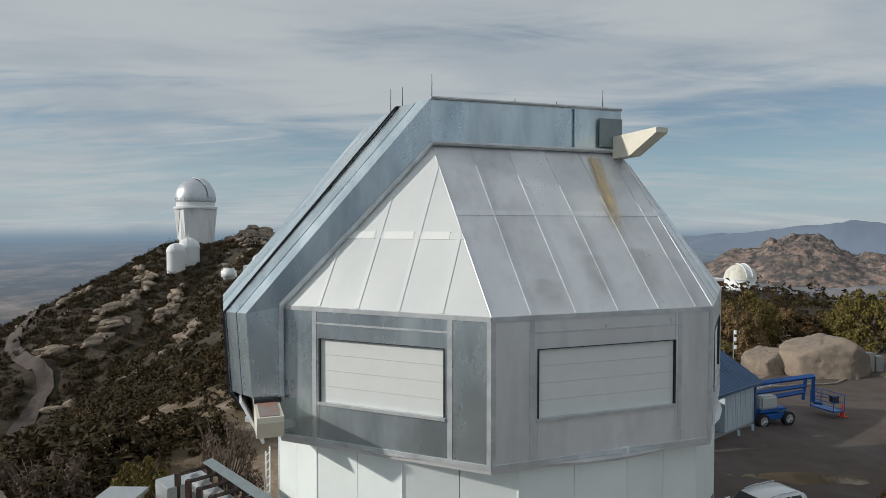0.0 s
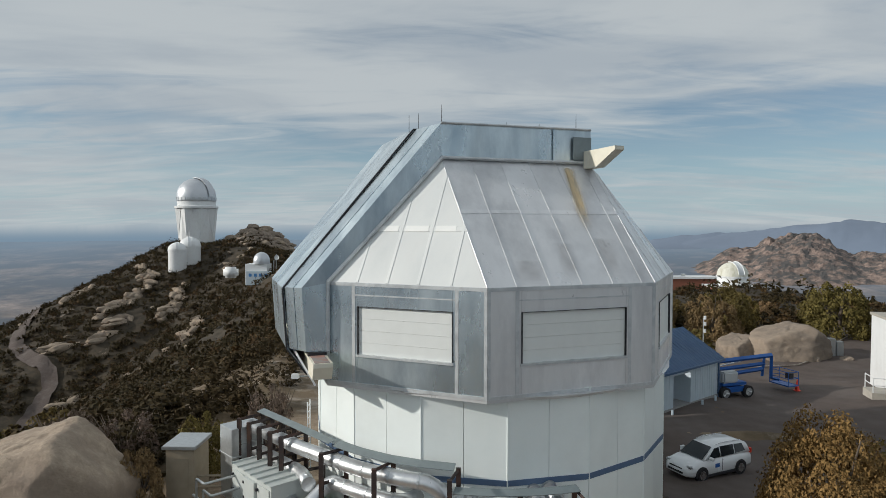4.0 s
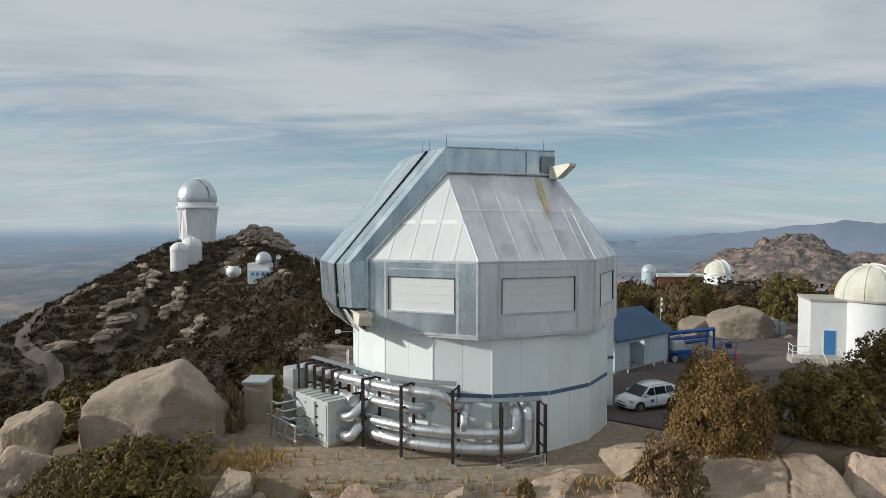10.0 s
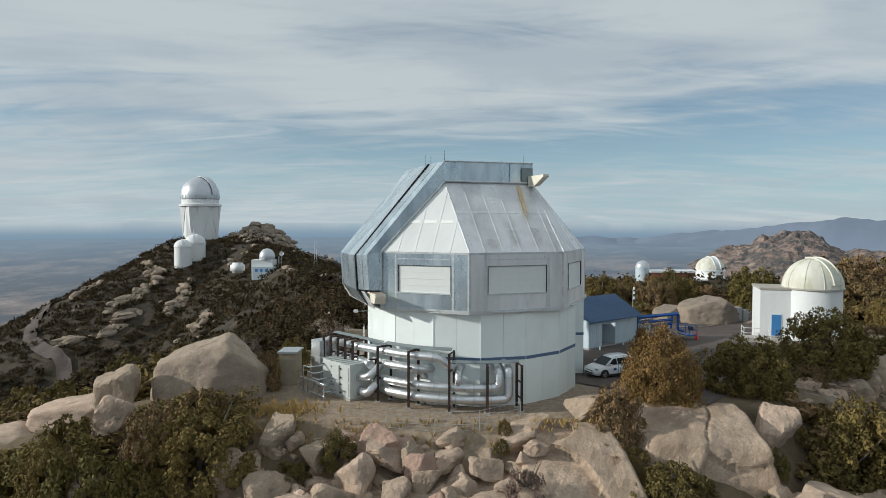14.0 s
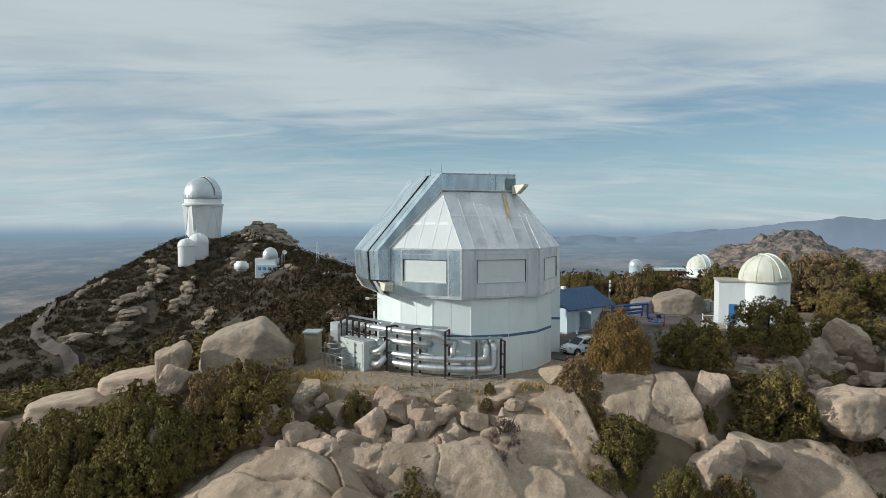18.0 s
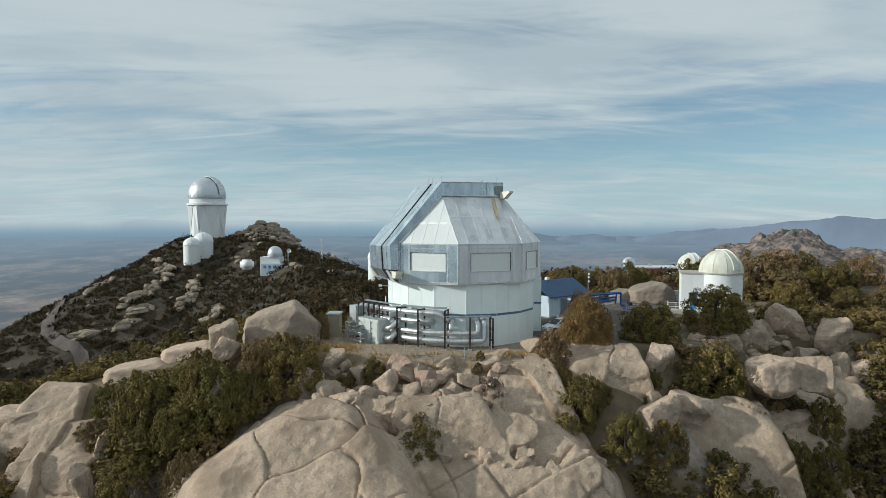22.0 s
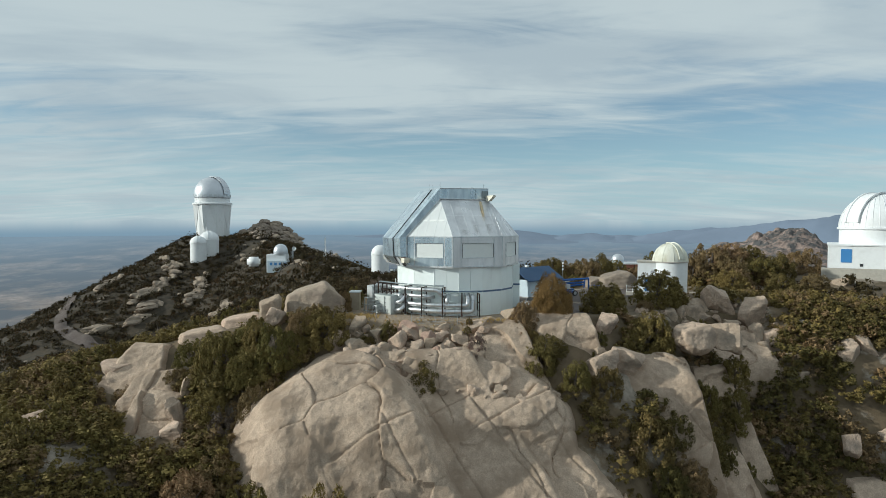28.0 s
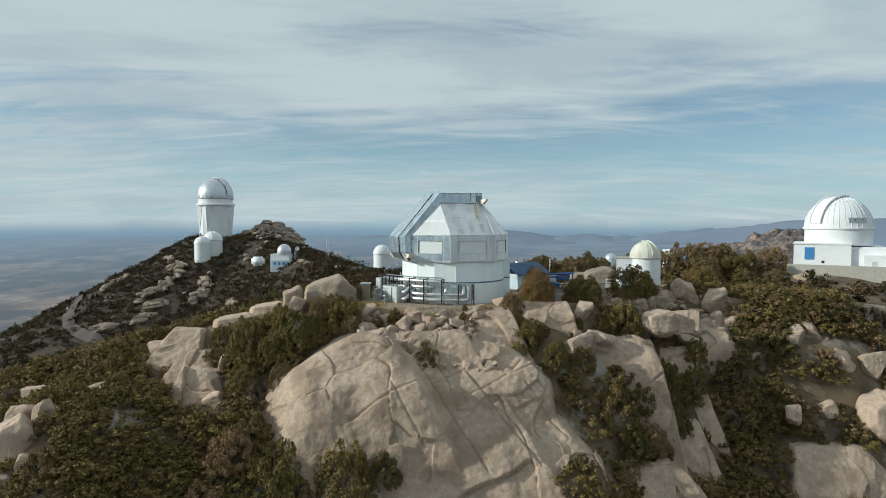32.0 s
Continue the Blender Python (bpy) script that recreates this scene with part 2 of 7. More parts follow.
def box(bm, x0, y0, z0, x1, y1, z1, bevel=0.0):
    r = bmesh.ops.create_cube(bm, size=1)
    for v in r["verts"]:
        v.co = Vector((x0 + (v.co.x + 0.5) * (x1 - x0), y0 + (v.co.y + 0.5) * (y1 - y0), z0 + (v.co.z + 0.5) * (z1 - z0)))
    if bevel:
        bmesh.ops.bevel(bm, geom=list({e for v in r["verts"] for e in v.link_edges}), offset=bevel, segments=2, affect="EDGES")
    return bm


def boxed(*a, bevel=0.0):
    return box(bmesh.new(), *a, bevel=bevel)


def slab(bm, pts, t):
    """A plate with the outline pts (seen from outside, anticlockwise), t thick inwards."""
    pts = [Vector(p) for p in pts]
    nrm = (pts[1] - pts[0]).cross(pts[2] - pts[1]).normalized()
    a = [bm.verts.new(p) for p in pts]
    b = [bm.verts.new(p - nrm * t) for p in pts]
    bm.faces.new(a)
    bm.faces.new(b[::-1])
    k = len(pts)
    for i in range(k):
        bm.faces.new((a[i], b[i], b[(i + 1) % k], a[(i + 1) % k]))
    return bm


def tube(bm, pts, r, seg=10, r1=None):
    """A round bar along pts, with closed ends."""
    pts = [Vector(p) for p in pts]
    rings, up = [], None
    for i, p in enumerate(pts):
        d = (pts[min(i + 1, len(pts) - 1)] - pts[max(i - 1, 0)]).normalized()
        if up is None:
            up = Vector((0, 0, 1)) if abs(d.z) < 0.9 else Vector((1, 0, 0))
        side = d.cross(up).normalized()
        up = side.cross(d).normalized()
        rr = r if r1 is None else r + (r1 - r) * i / (len(pts) - 1)
        rings.append([bm.verts.new(p + (side * math.cos(2 * math.pi * k / seg) + up * math.sin(2 * math.pi * k / seg)) * rr) for k in range(seg)])
    for a, b in zip(rings, rings[1:]):
        for k in range(seg):
            bm.faces.new((a[k], a[(k + 1) % seg], b[(k + 1) % seg], b[k]))
    bm.faces.new(rings[0][::-1])
    bm.faces.new(rings[-1])
    return bm


def bent(pts, rad, k=5):
    """pts with its corners rounded to the radius rad."""
    pts = [Vector(p) for p in pts]
    out = [pts[0]]
    for a, b, c in zip(pts, pts[1:], pts[2:]):
        u, v = (a - b).normalized(), (c - b).normalized()
        r = min(rad, (a - b).length * 0.49, (c - b).length * 0.49)
        for i in range(k + 1):
            f = i / k
            out.append((b + u * r) * (1 - f) ** 2 + b * 2 * f * (1 - f) + (b + v * r) * f ** 2)
    return out + [pts[-1]]


def lathe(bm, prof, seg=32, x=0.0, y=0.0, a0=0.0, a1=360.0):
    """Turns the profile of (radius, height) about the upright axis at x, y."""
    full = abs(a1 - a0 - 360) < 1e-6
    cols = []
    for k in range(seg if full else seg + 1):
        a = radians(a0 + (a1 - a0) * k / seg)
        cols.append([bm.verts.new((x + r * math.cos(a), y + r * math.sin(a), z)) for r, z in prof])
    for i in range(len(cols) if full else len(cols) - 1):
        p, q = cols[i], cols[(i + 1) % len(cols)]
        for j in range(len(prof) - 1):
            bm.faces.new((p[j], q[j], q[j + 1], p[j + 1]))
    bmesh.ops.remove_doubles(bm, verts=bm.verts, dist=1e-5)
    return bm


def dome_profile(r, z0, k=10, squash=1.0):
    return [(r * math.cos(math.pi / 2 * i / k), z0 + squash * r * math.sin(math.pi / 2 * i / k)) for i in range(k)] + [(0.001, z0 + squash * r)]


# ---------------------------------------------------------------- ground
def ss(a, b, x):
    t = np.clip((x - a) / (b - a), 0, 1)
    return t * t * (3 - 2 * t)


def bump2(x, y, cx, cy, rx, ry):
    return np.exp(-((x - cx) / rx) ** 2 - ((y - cy) / ry) ** 2)


def smax(a, b, k):
    h = np.clip(0.5 + 0.5 * (a - b) / k, 0, 1)
    return b + (a - b) * h + k * h * (1 - h)


def height(x, y):
    """Height of the bare ground: the summit pad, its steep front, the ridge to the far summit, the falling flanks."""
    x, y = np.asarray(x, float), np.asarray(y, float)
    # pad and the plateau behind it
    r = np.hypot(x - 10, y - 15)
    top = -0.6 * ss(10, 24, y + 0.5 * x) - 0.078 * np.maximum(0, r - 45) - 0.25 * np.maximum(0, r - 330)
    top = top + 5.4 * bump2(x, y, 91, 56, 32, 24) + 1.3 * bump2(x, y, 40, 20, 16, 9)
    # front edge and its slope
    edge = -2.2 + np.minimum(0.6 * np.maximum(0, x - 14), 15.0)
    d = np.maximum(0, edge - y)
    c = bump2(x, y, 3, 0, 17, 1e6)
    rt = ss(16, 27, x)
    steep = 0.58 + 0.05 * c + 0.22 * rt
    curl = 0.004 + 0.020 * c + 0.018 * rt
    fall = np.where(d < 16, steep * d + curl * d * d, steep * 16 + curl * 256 + 0.85 * (d - 16))
    lw = ss(-27, -42, x)
    fall = fall * (1 - lw) + lw * (0.56 * np.minimum(d, 7) + 0.27 * np.maximum(0, d - 7) + 0.5 * np.maximum(0, d - 30))
    h = top - fall - 4.5 * bump2(x, y, 3, -14, 16, 6) - 3.0 * bump2(x, y, -18, -20, 10, 9) - 3.0 * bump2(x, y, -34, -10, 7, 7) - 2.6 * bump2(x, y, 40, 9, 6, 5) + 4.5 * bump2(x, y, 25, -10, 5, 4) + 3.0 * bump2(x, y, 33.5, -3, 3, 2.5)
    # west flank
    h = h + 4.5 * bump2(x, y, 58, 2, 9, 7) + 3.5 * bump2(x, y, -49, -22, 8, 7) + 2.0 * bump2(x, y, 47, 2, 5, 5)
    h = h - 0.18 * np.maximum(0, -22 - x) * ss(60, -10, y) - 0.42 * np.maximum(0, -18 - x) * ss(-10, 60, y)
    h = h - 0.35 * np.maximum(0, x - 135)
    # ridge towards the far summit
    t = np.clip((y - 20) / 630, 0, 1)
    ax = -8 - 80 * t - 165 * t * t
    crest = -2 - 15 * ss(0.0, 0.35, t) - 4 * ss(0.3, 0.65, t) + 16 * ss(0.7, 1.0, t)
    off = x - ax
    flank = np.where(off < 0, 0.6 * np.maximum(0, -off - 8), 0.33 * np.maximum(0, off - 25))
    ridge = crest - flank - 0.5 * np.maximum(0, y - 720) - 2.2 * np.maximum(0, 16 - y)
    h = smax(h, ridge, 5.0)
    # far summit with its rocky top
    rs = np.hypot((x + 262) * np.where(x < -262, 1.12, 1.0), np.where(y < 652, (y - 652) * 0.72, y - 652))
    peak = -8 - 0.50 * np.maximum(0, rs - 40) + 22 * bump2(x, y, -204, 668, 36, 40)
    h = smax(h, peak, 6.0)
    return np.maximum(h, -225 + 0 * h)


def rough(x, y, z=0.0):
    return noise.fractal(Vector((x, y, z)), 0.9, 2.1, 5)


ROAD = [(10, 6), (15, 13), (20, 24), (27, 31), (36, 42), (50, 58), (72, 74), (100, 84)]
ROAD_W = [8, 9, 9, 7, 5, 4, 4, 4]


def calm(x, y):
    """0 on the pad, the yard and the road, 1 on wild ground."""
    x, y = np.asarray(x, float), np.asarray(y, float)
    k = ss(13.5, 19, np.hypot(x - 0.5, y - 8.5))
    for (ax, ay), (bx, by), wa, wb in zip(ROAD, ROAD[1:], ROAD_W, ROAD_W[1:]):
        f = np.clip(((x - ax) * (bx - ax) + (y - ay) * (by - ay)) / ((bx - ax) ** 2 + (by - ay) ** 2), 0, 1)
        w = wa + (wb - wa) * f
        k = k * ss(w, w + 5, np.hypot(x - ax - (bx - ax) * f, y - ay - (by - ay) * f))
    return k


def relief(x, y, k, f):
    return (0.5 + 2.0 * f) * rough(x * 0.11, y * 0.11) * k + 7 * f * rough(x * 0.014, y * 0.014, 3) * k + 0.04 * rough(x * 0.8, y * 0.8, 7)


def far_share(x, y):
    return ss(50, 420, np.hypot(x, y + 10))


def zat(x, y):
    return float(height(x, y)) + relief(x, y, float(calm(x, y)), float(far_share(x, y)))


def ground_mesh():
    nr, na = 300, 420
    cx, cy = 0.0, -10.0
    rad = np.concatenate([np.linspace(0.6, 60, 130), 60 * (1350 / 60) ** (np.linspace(0, 1, nr - 130 + 1)[1:])])
    ang = np.linspace(0, 2 * math.pi, na, endpoint=False)
    X = cx + rad[:, None] * np.cos(ang)[None]
    Y = cy + rad[:, None] * np.sin(ang)[None]
    Z = height(X, Y)
    K, Fr = calm(X, Y), far_share(X, Y)
    co = [(X[i, j], Y[i, j], Z[i, j] + relief(X[i, j], Y[i, j], K[i, j], Fr[i, j])) for i in range(nr) for j in range(na)]
    co.append((cx, cy, zat(cx, cy)))
    faces = [(i * na + j, i * na + (j + 1) % na, (i + 1) * na + (j + 1) % na, (i + 1) * na + j) for i in range(nr - 1) for j in range(na)]
    faces = [f[::-1] for f in faces]
    faces += [(j, len(co) - 1, (j + 1) % na) for j in range(na)]
    me = bpy.data.meshes.new("ground")
    me.from_pydata(co, [], faces)
    bm = bmesh.new()
    bm.from_mesh(me)
    bmesh.ops.recalc_face_normals(bm, faces=bm.faces)
    bm.to_mesh(me)
    bm.free()
    me.polygons.foreach_set("use_smooth", [True] * len(me.polygons))
    return me


def ground_material():
    m = bpy.data.materials.new("mountain_ground")
    m.use_nodes = True
    n, l = m.node_tree.nodes, m.node_tree.links
    p = n["Principled BSDF"]
    tc = n.new("ShaderNodeTexCoord")

    def nz(sc, det=7):
        t = n.new("ShaderNodeTexNoise")
        t.inputs["Scale"].default_value, t.inputs["Detail"].default_value, t.inputs["Roughness"].default_value = sc, det, 0.65
        l.new(tc.outputs["Object"], t.inputs["Vector"])
        return t.outputs[0]

    def rng(v, a, b):
        r = n.new("ShaderNodeMapRange")
        r.interpolation_type = "SMOOTHSTEP"
        r.inputs["From Min"].default_value, r.inputs["From Max"].default_value = a, b
        l.new(v, r.inputs["Value"])
        return r.outputs[0]

    def mixc(f, a, b):
        x = n.new("ShaderNodeMixRGB")
        l.new(f, x.inputs[0])
        for i, v in ((1, a), (2, b)):
            if isinstance(v, tuple):
                x.inputs[i].default_value = (*v, 1)
            else:
                l.new(v, x.inputs[i])
        return x.outputs[0]

    soil = mixc(rng(nz(2.5), 0.35, 0.65), (0.25, 0.185, 0.125), (0.36, 0.285, 0.21))
    scrub = mixc(rng(nz(0.35), 0.35, 0.65), (0.105, 0.076, 0.044), (0.185, 0.135, 0.082))
    stone = mixc(rng(nz(1.3), 0.3, 0.7), (0.24, 0.2, 0.16), (0.38, 0.325, 0.26))
    dist = n.new("ShaderNodeVectorMath")
    dist.operation = "DISTANCE"
    dist.inputs[1].default_value = (0.5, 8.0, 0)
    l.new(tc.outputs["Object"], dist.inputs[0])
    wild = mixc(rng(nz(0.12), 0.53, 0.62), scrub, stone)
    wild = mixc(rng(dist.outputs["Value"], 60, 140), wild, mixc(rng(nz(0.05), 0.65, 0.72), mixc(rng(nz(0.2), 0.35, 0.65), (0.030, 0.023, 0.013), (0.062, 0.045, 0.026)), stone))
    col = mixc(rng(dist.outputs["Value"], 12.5, 17), soil, wild)
    l.new(col, p.inputs["Base Color"])
    p.inputs["Roughness"].default_value = 0.95
    bp = n.new("ShaderNodeBump")
    bp.inputs["Distance"].default_value = 0.06
    l.new(nz(4.0), bp.inputs["Height"])
    l.new(bp.outputs[0], p.inputs["Normal"])
    return m


ground = new("ground", ground_mesh())
ground.data.materials.append(ground_material())
tagged(ground, "dry rocky mountain top with tan soil and scrub", "ground", kind="structure")


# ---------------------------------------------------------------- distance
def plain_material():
    """Desert floor seen from far: tan flats and dark scrub near, beyond them haze painted in as blue."""
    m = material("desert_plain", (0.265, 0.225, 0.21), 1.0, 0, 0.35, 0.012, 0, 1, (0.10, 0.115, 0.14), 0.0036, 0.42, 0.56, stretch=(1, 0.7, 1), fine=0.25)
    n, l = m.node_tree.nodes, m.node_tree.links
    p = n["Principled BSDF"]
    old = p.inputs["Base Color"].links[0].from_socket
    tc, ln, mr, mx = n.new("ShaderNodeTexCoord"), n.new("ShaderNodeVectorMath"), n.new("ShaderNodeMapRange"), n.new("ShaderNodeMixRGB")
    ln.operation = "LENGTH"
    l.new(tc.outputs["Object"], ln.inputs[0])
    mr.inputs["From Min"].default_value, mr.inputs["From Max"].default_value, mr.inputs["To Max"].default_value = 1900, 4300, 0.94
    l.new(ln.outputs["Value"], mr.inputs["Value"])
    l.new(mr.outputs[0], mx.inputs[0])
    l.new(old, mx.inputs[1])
    # haze blue, mixed into the base colour with distance
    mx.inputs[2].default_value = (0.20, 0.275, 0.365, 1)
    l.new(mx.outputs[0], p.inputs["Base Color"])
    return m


def plain():
    bm = bmesh.new()
    na = 200
    rings = []
    for r, z in ((1150, -228), (1500, -222), (2200, -195), (3200, -150), (4000, -120), (4850, -92)):
        rings.append([bm.verts.new((r * math.cos(2 * math.pi * k / na), r * math.sin(2 * math.pi * k / na),
                                    z + 0.006 * r * rough(3 * math.cos(2 * math.pi * k / na), 3 * math.sin(2 * math.pi * k / na), r * 0.01) * (r < 4500))) for k in range(na)])
    for a, b in zip(rings, rings[1:]):
        for k in range(na):
            bm.faces.new((a[k], b[k], b[(k + 1) % na], a[(k + 1) % na]))
    return bm


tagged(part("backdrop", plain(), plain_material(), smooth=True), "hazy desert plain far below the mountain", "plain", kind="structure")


def range_of_hills(label, cx, cy, wide, high, base, mat, seed, crag=1.0, nx=140, ny=40, deep=None, crest=None, smooth=False):
    """A mountain with gullies and crags, its long side across the view from the origin."""
    a = math.atan2(cx, cy)
    deep = deep or wide * 0.45
    bm = bmesh.new()
    grid = []
    for j in range(ny + 1):
        v = -1 + 2 * j / ny
        row = []
        for i in range(nx + 1):
            u = -1 + 2 * i / nx
            prof = max(0, 1 - abs(u) ** 1.7) * max(0, 1 - abs(v) ** 1.5)
            ridge = 0.72 + 0.28 * noise.fractal(Vector((u * 2.4 + seed, v * 1.4, seed)), 1.0, 2.0, 6)
            if crest:
                prof = float(np.interp(u, crest[0], crest[1])) * max(0, 1 - abs(v) ** 1.4)
                ridge = 1.0 + 0.10 * noise.fractal(Vector((u * 6 + seed, v * 4, seed)), 1.0, 2.0, 5)
            cragz = crag * (abs(noise.fractal(Vector((u * 9 + seed, v * 7, 2.0)), 0.8, 2.2, 6)) - 0.2)
            h = high * prof * max(0.15, ridge + 0.13 * cragz)
            lx, ly = u * wide, v * deep
            row.append(bm.verts.new((cx + lx * math.cos(a) + ly * math.sin(a), cy - lx * math.sin(a) + ly * math.cos(a), base + h)))
        grid.append(row)
    for j in range(ny):
        for i in range(nx):
            bm.faces.new((grid[j][i], grid[j][i + 1], grid[j + 1][i + 1], grid[j + 1][i]))
    return tagged(part("backdrop_mountain", bm, mat, smooth=smooth), label, "mountain", kind="structure")


M["rust_red"] = material("faded_red_oxide", (0.42, 0.20, 0.15), 0.8, 0, 0.2, 4, 0.002, 20, (0.30, 0.27, 0.25), 1.5, 0.4, 0.6)
M["far_rock"] = material("distant_brown_rock", (0.25, 0.185, 0.155), 1.0, 0, 0.5, 0.03, 0, 1, (0.085, 0.08, 0.078), 0.022, 0.44, 0.56, fine=0.3)
# the horizon ranges are blue because haze is put into their base colour
M["far_haze"] = material("distant_hazy_range", (0.185, 0.23, 0.305), 1.0, 0, 0.1, 0.003)
range_of_hills("brown rocky mountain beyond the summit", 1400, 2600, 620, 212, -235, M["far_rock"], 4.0, 0.85, 260, 120, 600,
               ((-1, -0.75, -0.6, -0.51, -0.39, -0.24, -0.18, -0.03, 0.13, 0.23, 0.32, 0.47, 0.62, 1), (0, 0.2, 0.4, 0.51, 0.7, 0.75, 0.89, 1.0, 0.96, 0.81, 0.66, 0.66, 0.6, 0.2)))
range_of_hills("pale blue mountain range on the horizon", 2256, 3700, 1000, 196, -150, M["far_haze"], 9.0, 0.15, 120, 16, None,
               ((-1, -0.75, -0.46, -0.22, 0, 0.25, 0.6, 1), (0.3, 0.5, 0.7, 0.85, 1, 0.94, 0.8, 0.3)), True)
range_of_hills("low blue hills on the horizon", 300, 4450, 1900, 215, -215, M["far_haze"], 2.0, 0.1, 80, 12, smooth=True)
range_of_hills("low blue hills on the horizon", 1500, 4100, 1300, 190, -190, M["far_haze"], 6.0, 0.1, 80, 12, smooth=True)


# ---------------------------------------------------------------- the telescope dome
# local frame: u along the dome's long axis, n across it; the front corner of its rim stands over the origin
ZB, ZR, ZT = 6.46, 10.46, 15.46
dome = thing("telescope_dome", pose(0, 0, 0, 0, 0, 20.6), "silver eight-sided telescope dome with a closed sliding shutter", "telescope dome")
VL, VF, VR, VQ = (-4.91, 4.52), (0.0, 0.0), (7.1, 0.0), (11.8, 4.7)
WID = 16.5


def door_wall(p0, p1, s0, s1, mat):
    """One side of the rim: four sheets round an opening, a frame and a roll-up vent door in four sections."""
    a, b = Vector((*p0, 0)), Vector((*p1, 0))
    d = (b - a).normalized()
    out = Vector((d.y, -d.x, 0))
    e = (b - a).length

    def quad(x0, x1, z0, z1, push=0.0):
        return [a + d * x0 + out * push + Vector((0, 0, z)) if i < 2 else a + d * x0 + out * push + Vector((0, 0, z)) for i, (x0, z) in enumerate(((x0, z0), (x1, z0), (x1, z1), (x0, z1)))]

    za, zb = 7.69, 9.54
    for x0, x1, z0, z1 in ((0, s0, ZB, ZR), (s1, e, ZB, ZR), (s0, s1, ZB, za), (s0, s1, zb, ZR)):
        part("wall_sheet", slab(bmesh.new(), quad(x0 + 0.004, x1 - 0.004, z0 + 0.004, z1 - 0.004), 0.10), mat, dome)
    for x0, x1, z0, z1, up in ((0.0, 0.12, ZB, ZR, 0.018), (e - 0.12, e, ZB, ZR, 0.018), (s0 - 0.24, s0 - 0.1, ZB, ZR, 0.014), (s1 + 0.1, s1 + 0.24, ZB, ZR, 0.014),
                               (0.0, e, ZB, ZB + 0.12, 0.026), (0.0, e, ZR - 0.13, ZR, 0.026), (s0 - 0.1, s1 + 0.1, zb + 0.42, zb + 0.47, 0.01)):
        part("seam_strip", slab(bmesh.new(), quad(x0, x1, z0, z1, up), 0.03), M["trim"], dome)
    frame_bm = bmesh.new()
    for x0, x1, z0, z1 in ((s0 - 0.01, s0 + 0.03, za - 0.03, zb + 0.015), (s1 - 0.01, s1 + 0.01, za - 0.03, zb + 0.015),
                           (s0 + 0.02, s1 - 0.015, zb - 0.005, zb + 0.015)):
        slab(frame_bm, quad(x0, x1, z0, z1, 0.035), 0.1)
    part("door_frame", frame_bm, M["dark"], dome, "thin dark frame round the vent door")
    part("door_sill", slab(bmesh.new(), quad(s0 - 0.05, s1 + 0.05, za - 0.09, za, 0.06), 0.15), M["trim"], dome)
    vent = part("vent_door", slab(bmesh.new(), quad(s0, s1, za, zb, -0.09), 0.03), M["white_door"], dome, "white roll-up vent door, closed")
    for k in range(4):
        z0 = za + (zb - za) * k / 4
        part("door_section", slab(bmesh.new(), quad(s0 + 0.03, s1 - 0.03, z0 + 0.003, z0 + (zb - za) / 4 - 0.003, -0.05), 0.035), M["white_door"], vent)


door_wall(VL, VF, 6.67 - 5.29, 6.67 - 1.33, M["alu"])
door_wall(VF, VR, 1.34, 5.78, M["alu_dull"])
door_wall(VR, VQ, 1.35, 5.3, M["alu_dull"])
for p, q in ((VQ, (11.8, WID - 4.7)), ((11.8, WID - 4.7), (7.1, WID)), ((7.1, WID), (0.0, WID)), ((0.0, WID), (-4.91, WID - 4.52))):
    part("wall_sheet", slab(bmesh.new(), [(*p, ZB), (*q, ZB), (*q, ZR), (*p, ZR)], 0.1), M["alu_dull"], dome)


def clip_poly(poly, axis, lim, keep_above):
    out = []
    for i, p in enumerate(poly):
        q = poly[(i + 1) % len(poly)]
        a, b = (p[axis] - lim), (q[axis] - lim)
        if not keep_above:
            a, b = -a, -b
        if a >= 0:
            out.append(p)
        if a * b < 0:
            f = a / (a - b)
            out.append((p[0] + (q[0] - p[0]) * f, p[1] + (q[1] - p[1]) * f))
    return out


def roof_face(pts, cuts, rows, mat, seam, wide=0.07):
    """A sloping roof face of sheets between standing seams; pts anticlockwise from outside, the first two along the eave."""
    pts = [Vector(p) for p in pts]
    s = (pts[1] - pts[0]).normalized()
    nrm = (pts[1] - pts[0]).cross(pts[2] - pts[1]).normalized()
    t = nrm.cross(s)
    flat = [((p - pts[0]).dot(s), (p - pts[0]).dot(t)) for p in pts]

    def world_pts(poly, up):
        return [pts[0] + s * a + t * b + nrm * up for a, b in poly]

    def piece(name, lo, hi, t0, t1, up, thick, m):
        poly = flat
        for axis, lim, above in ((0, lo, True), (0, hi, False), (1, t0, True), (1, t1, False)):
            poly = clip_poly(poly, axis, lim, above)
            if len(poly) < 3:
                return
        part(name, slab(bmesh.new(), world_pts(poly, up), thick), m, dome)

    for lo, hi in zip(cuts, cuts[1:]):
        for t0, t1 in zip(rows, rows[1:]):
            piece("roof_sheet", lo + 0.01, hi - 0.01, t0 + 0.006, t1 - 0.006, 0.0, 0.08, mat)
    for c in cuts[1:-1]:
        piece("roof_seam", c - wide / 2, c + wide / 2, 0.02, 99, 0.018, 0.04, seam)
    for r in rows[1:-1]:
        piece("roof_seam", -99, 99, r - 0.1, r + 0.1, 0.012, 0.03, seam)


AP, AQ = (-0.15, 4.5, ZT), (6.95, 4.5, ZT)
FP, FQ = (-0.15, WID - 4.5, ZT), (6.95, WID - 4.5, ZT)


def at_rim(p):
    return (*p, ZR)


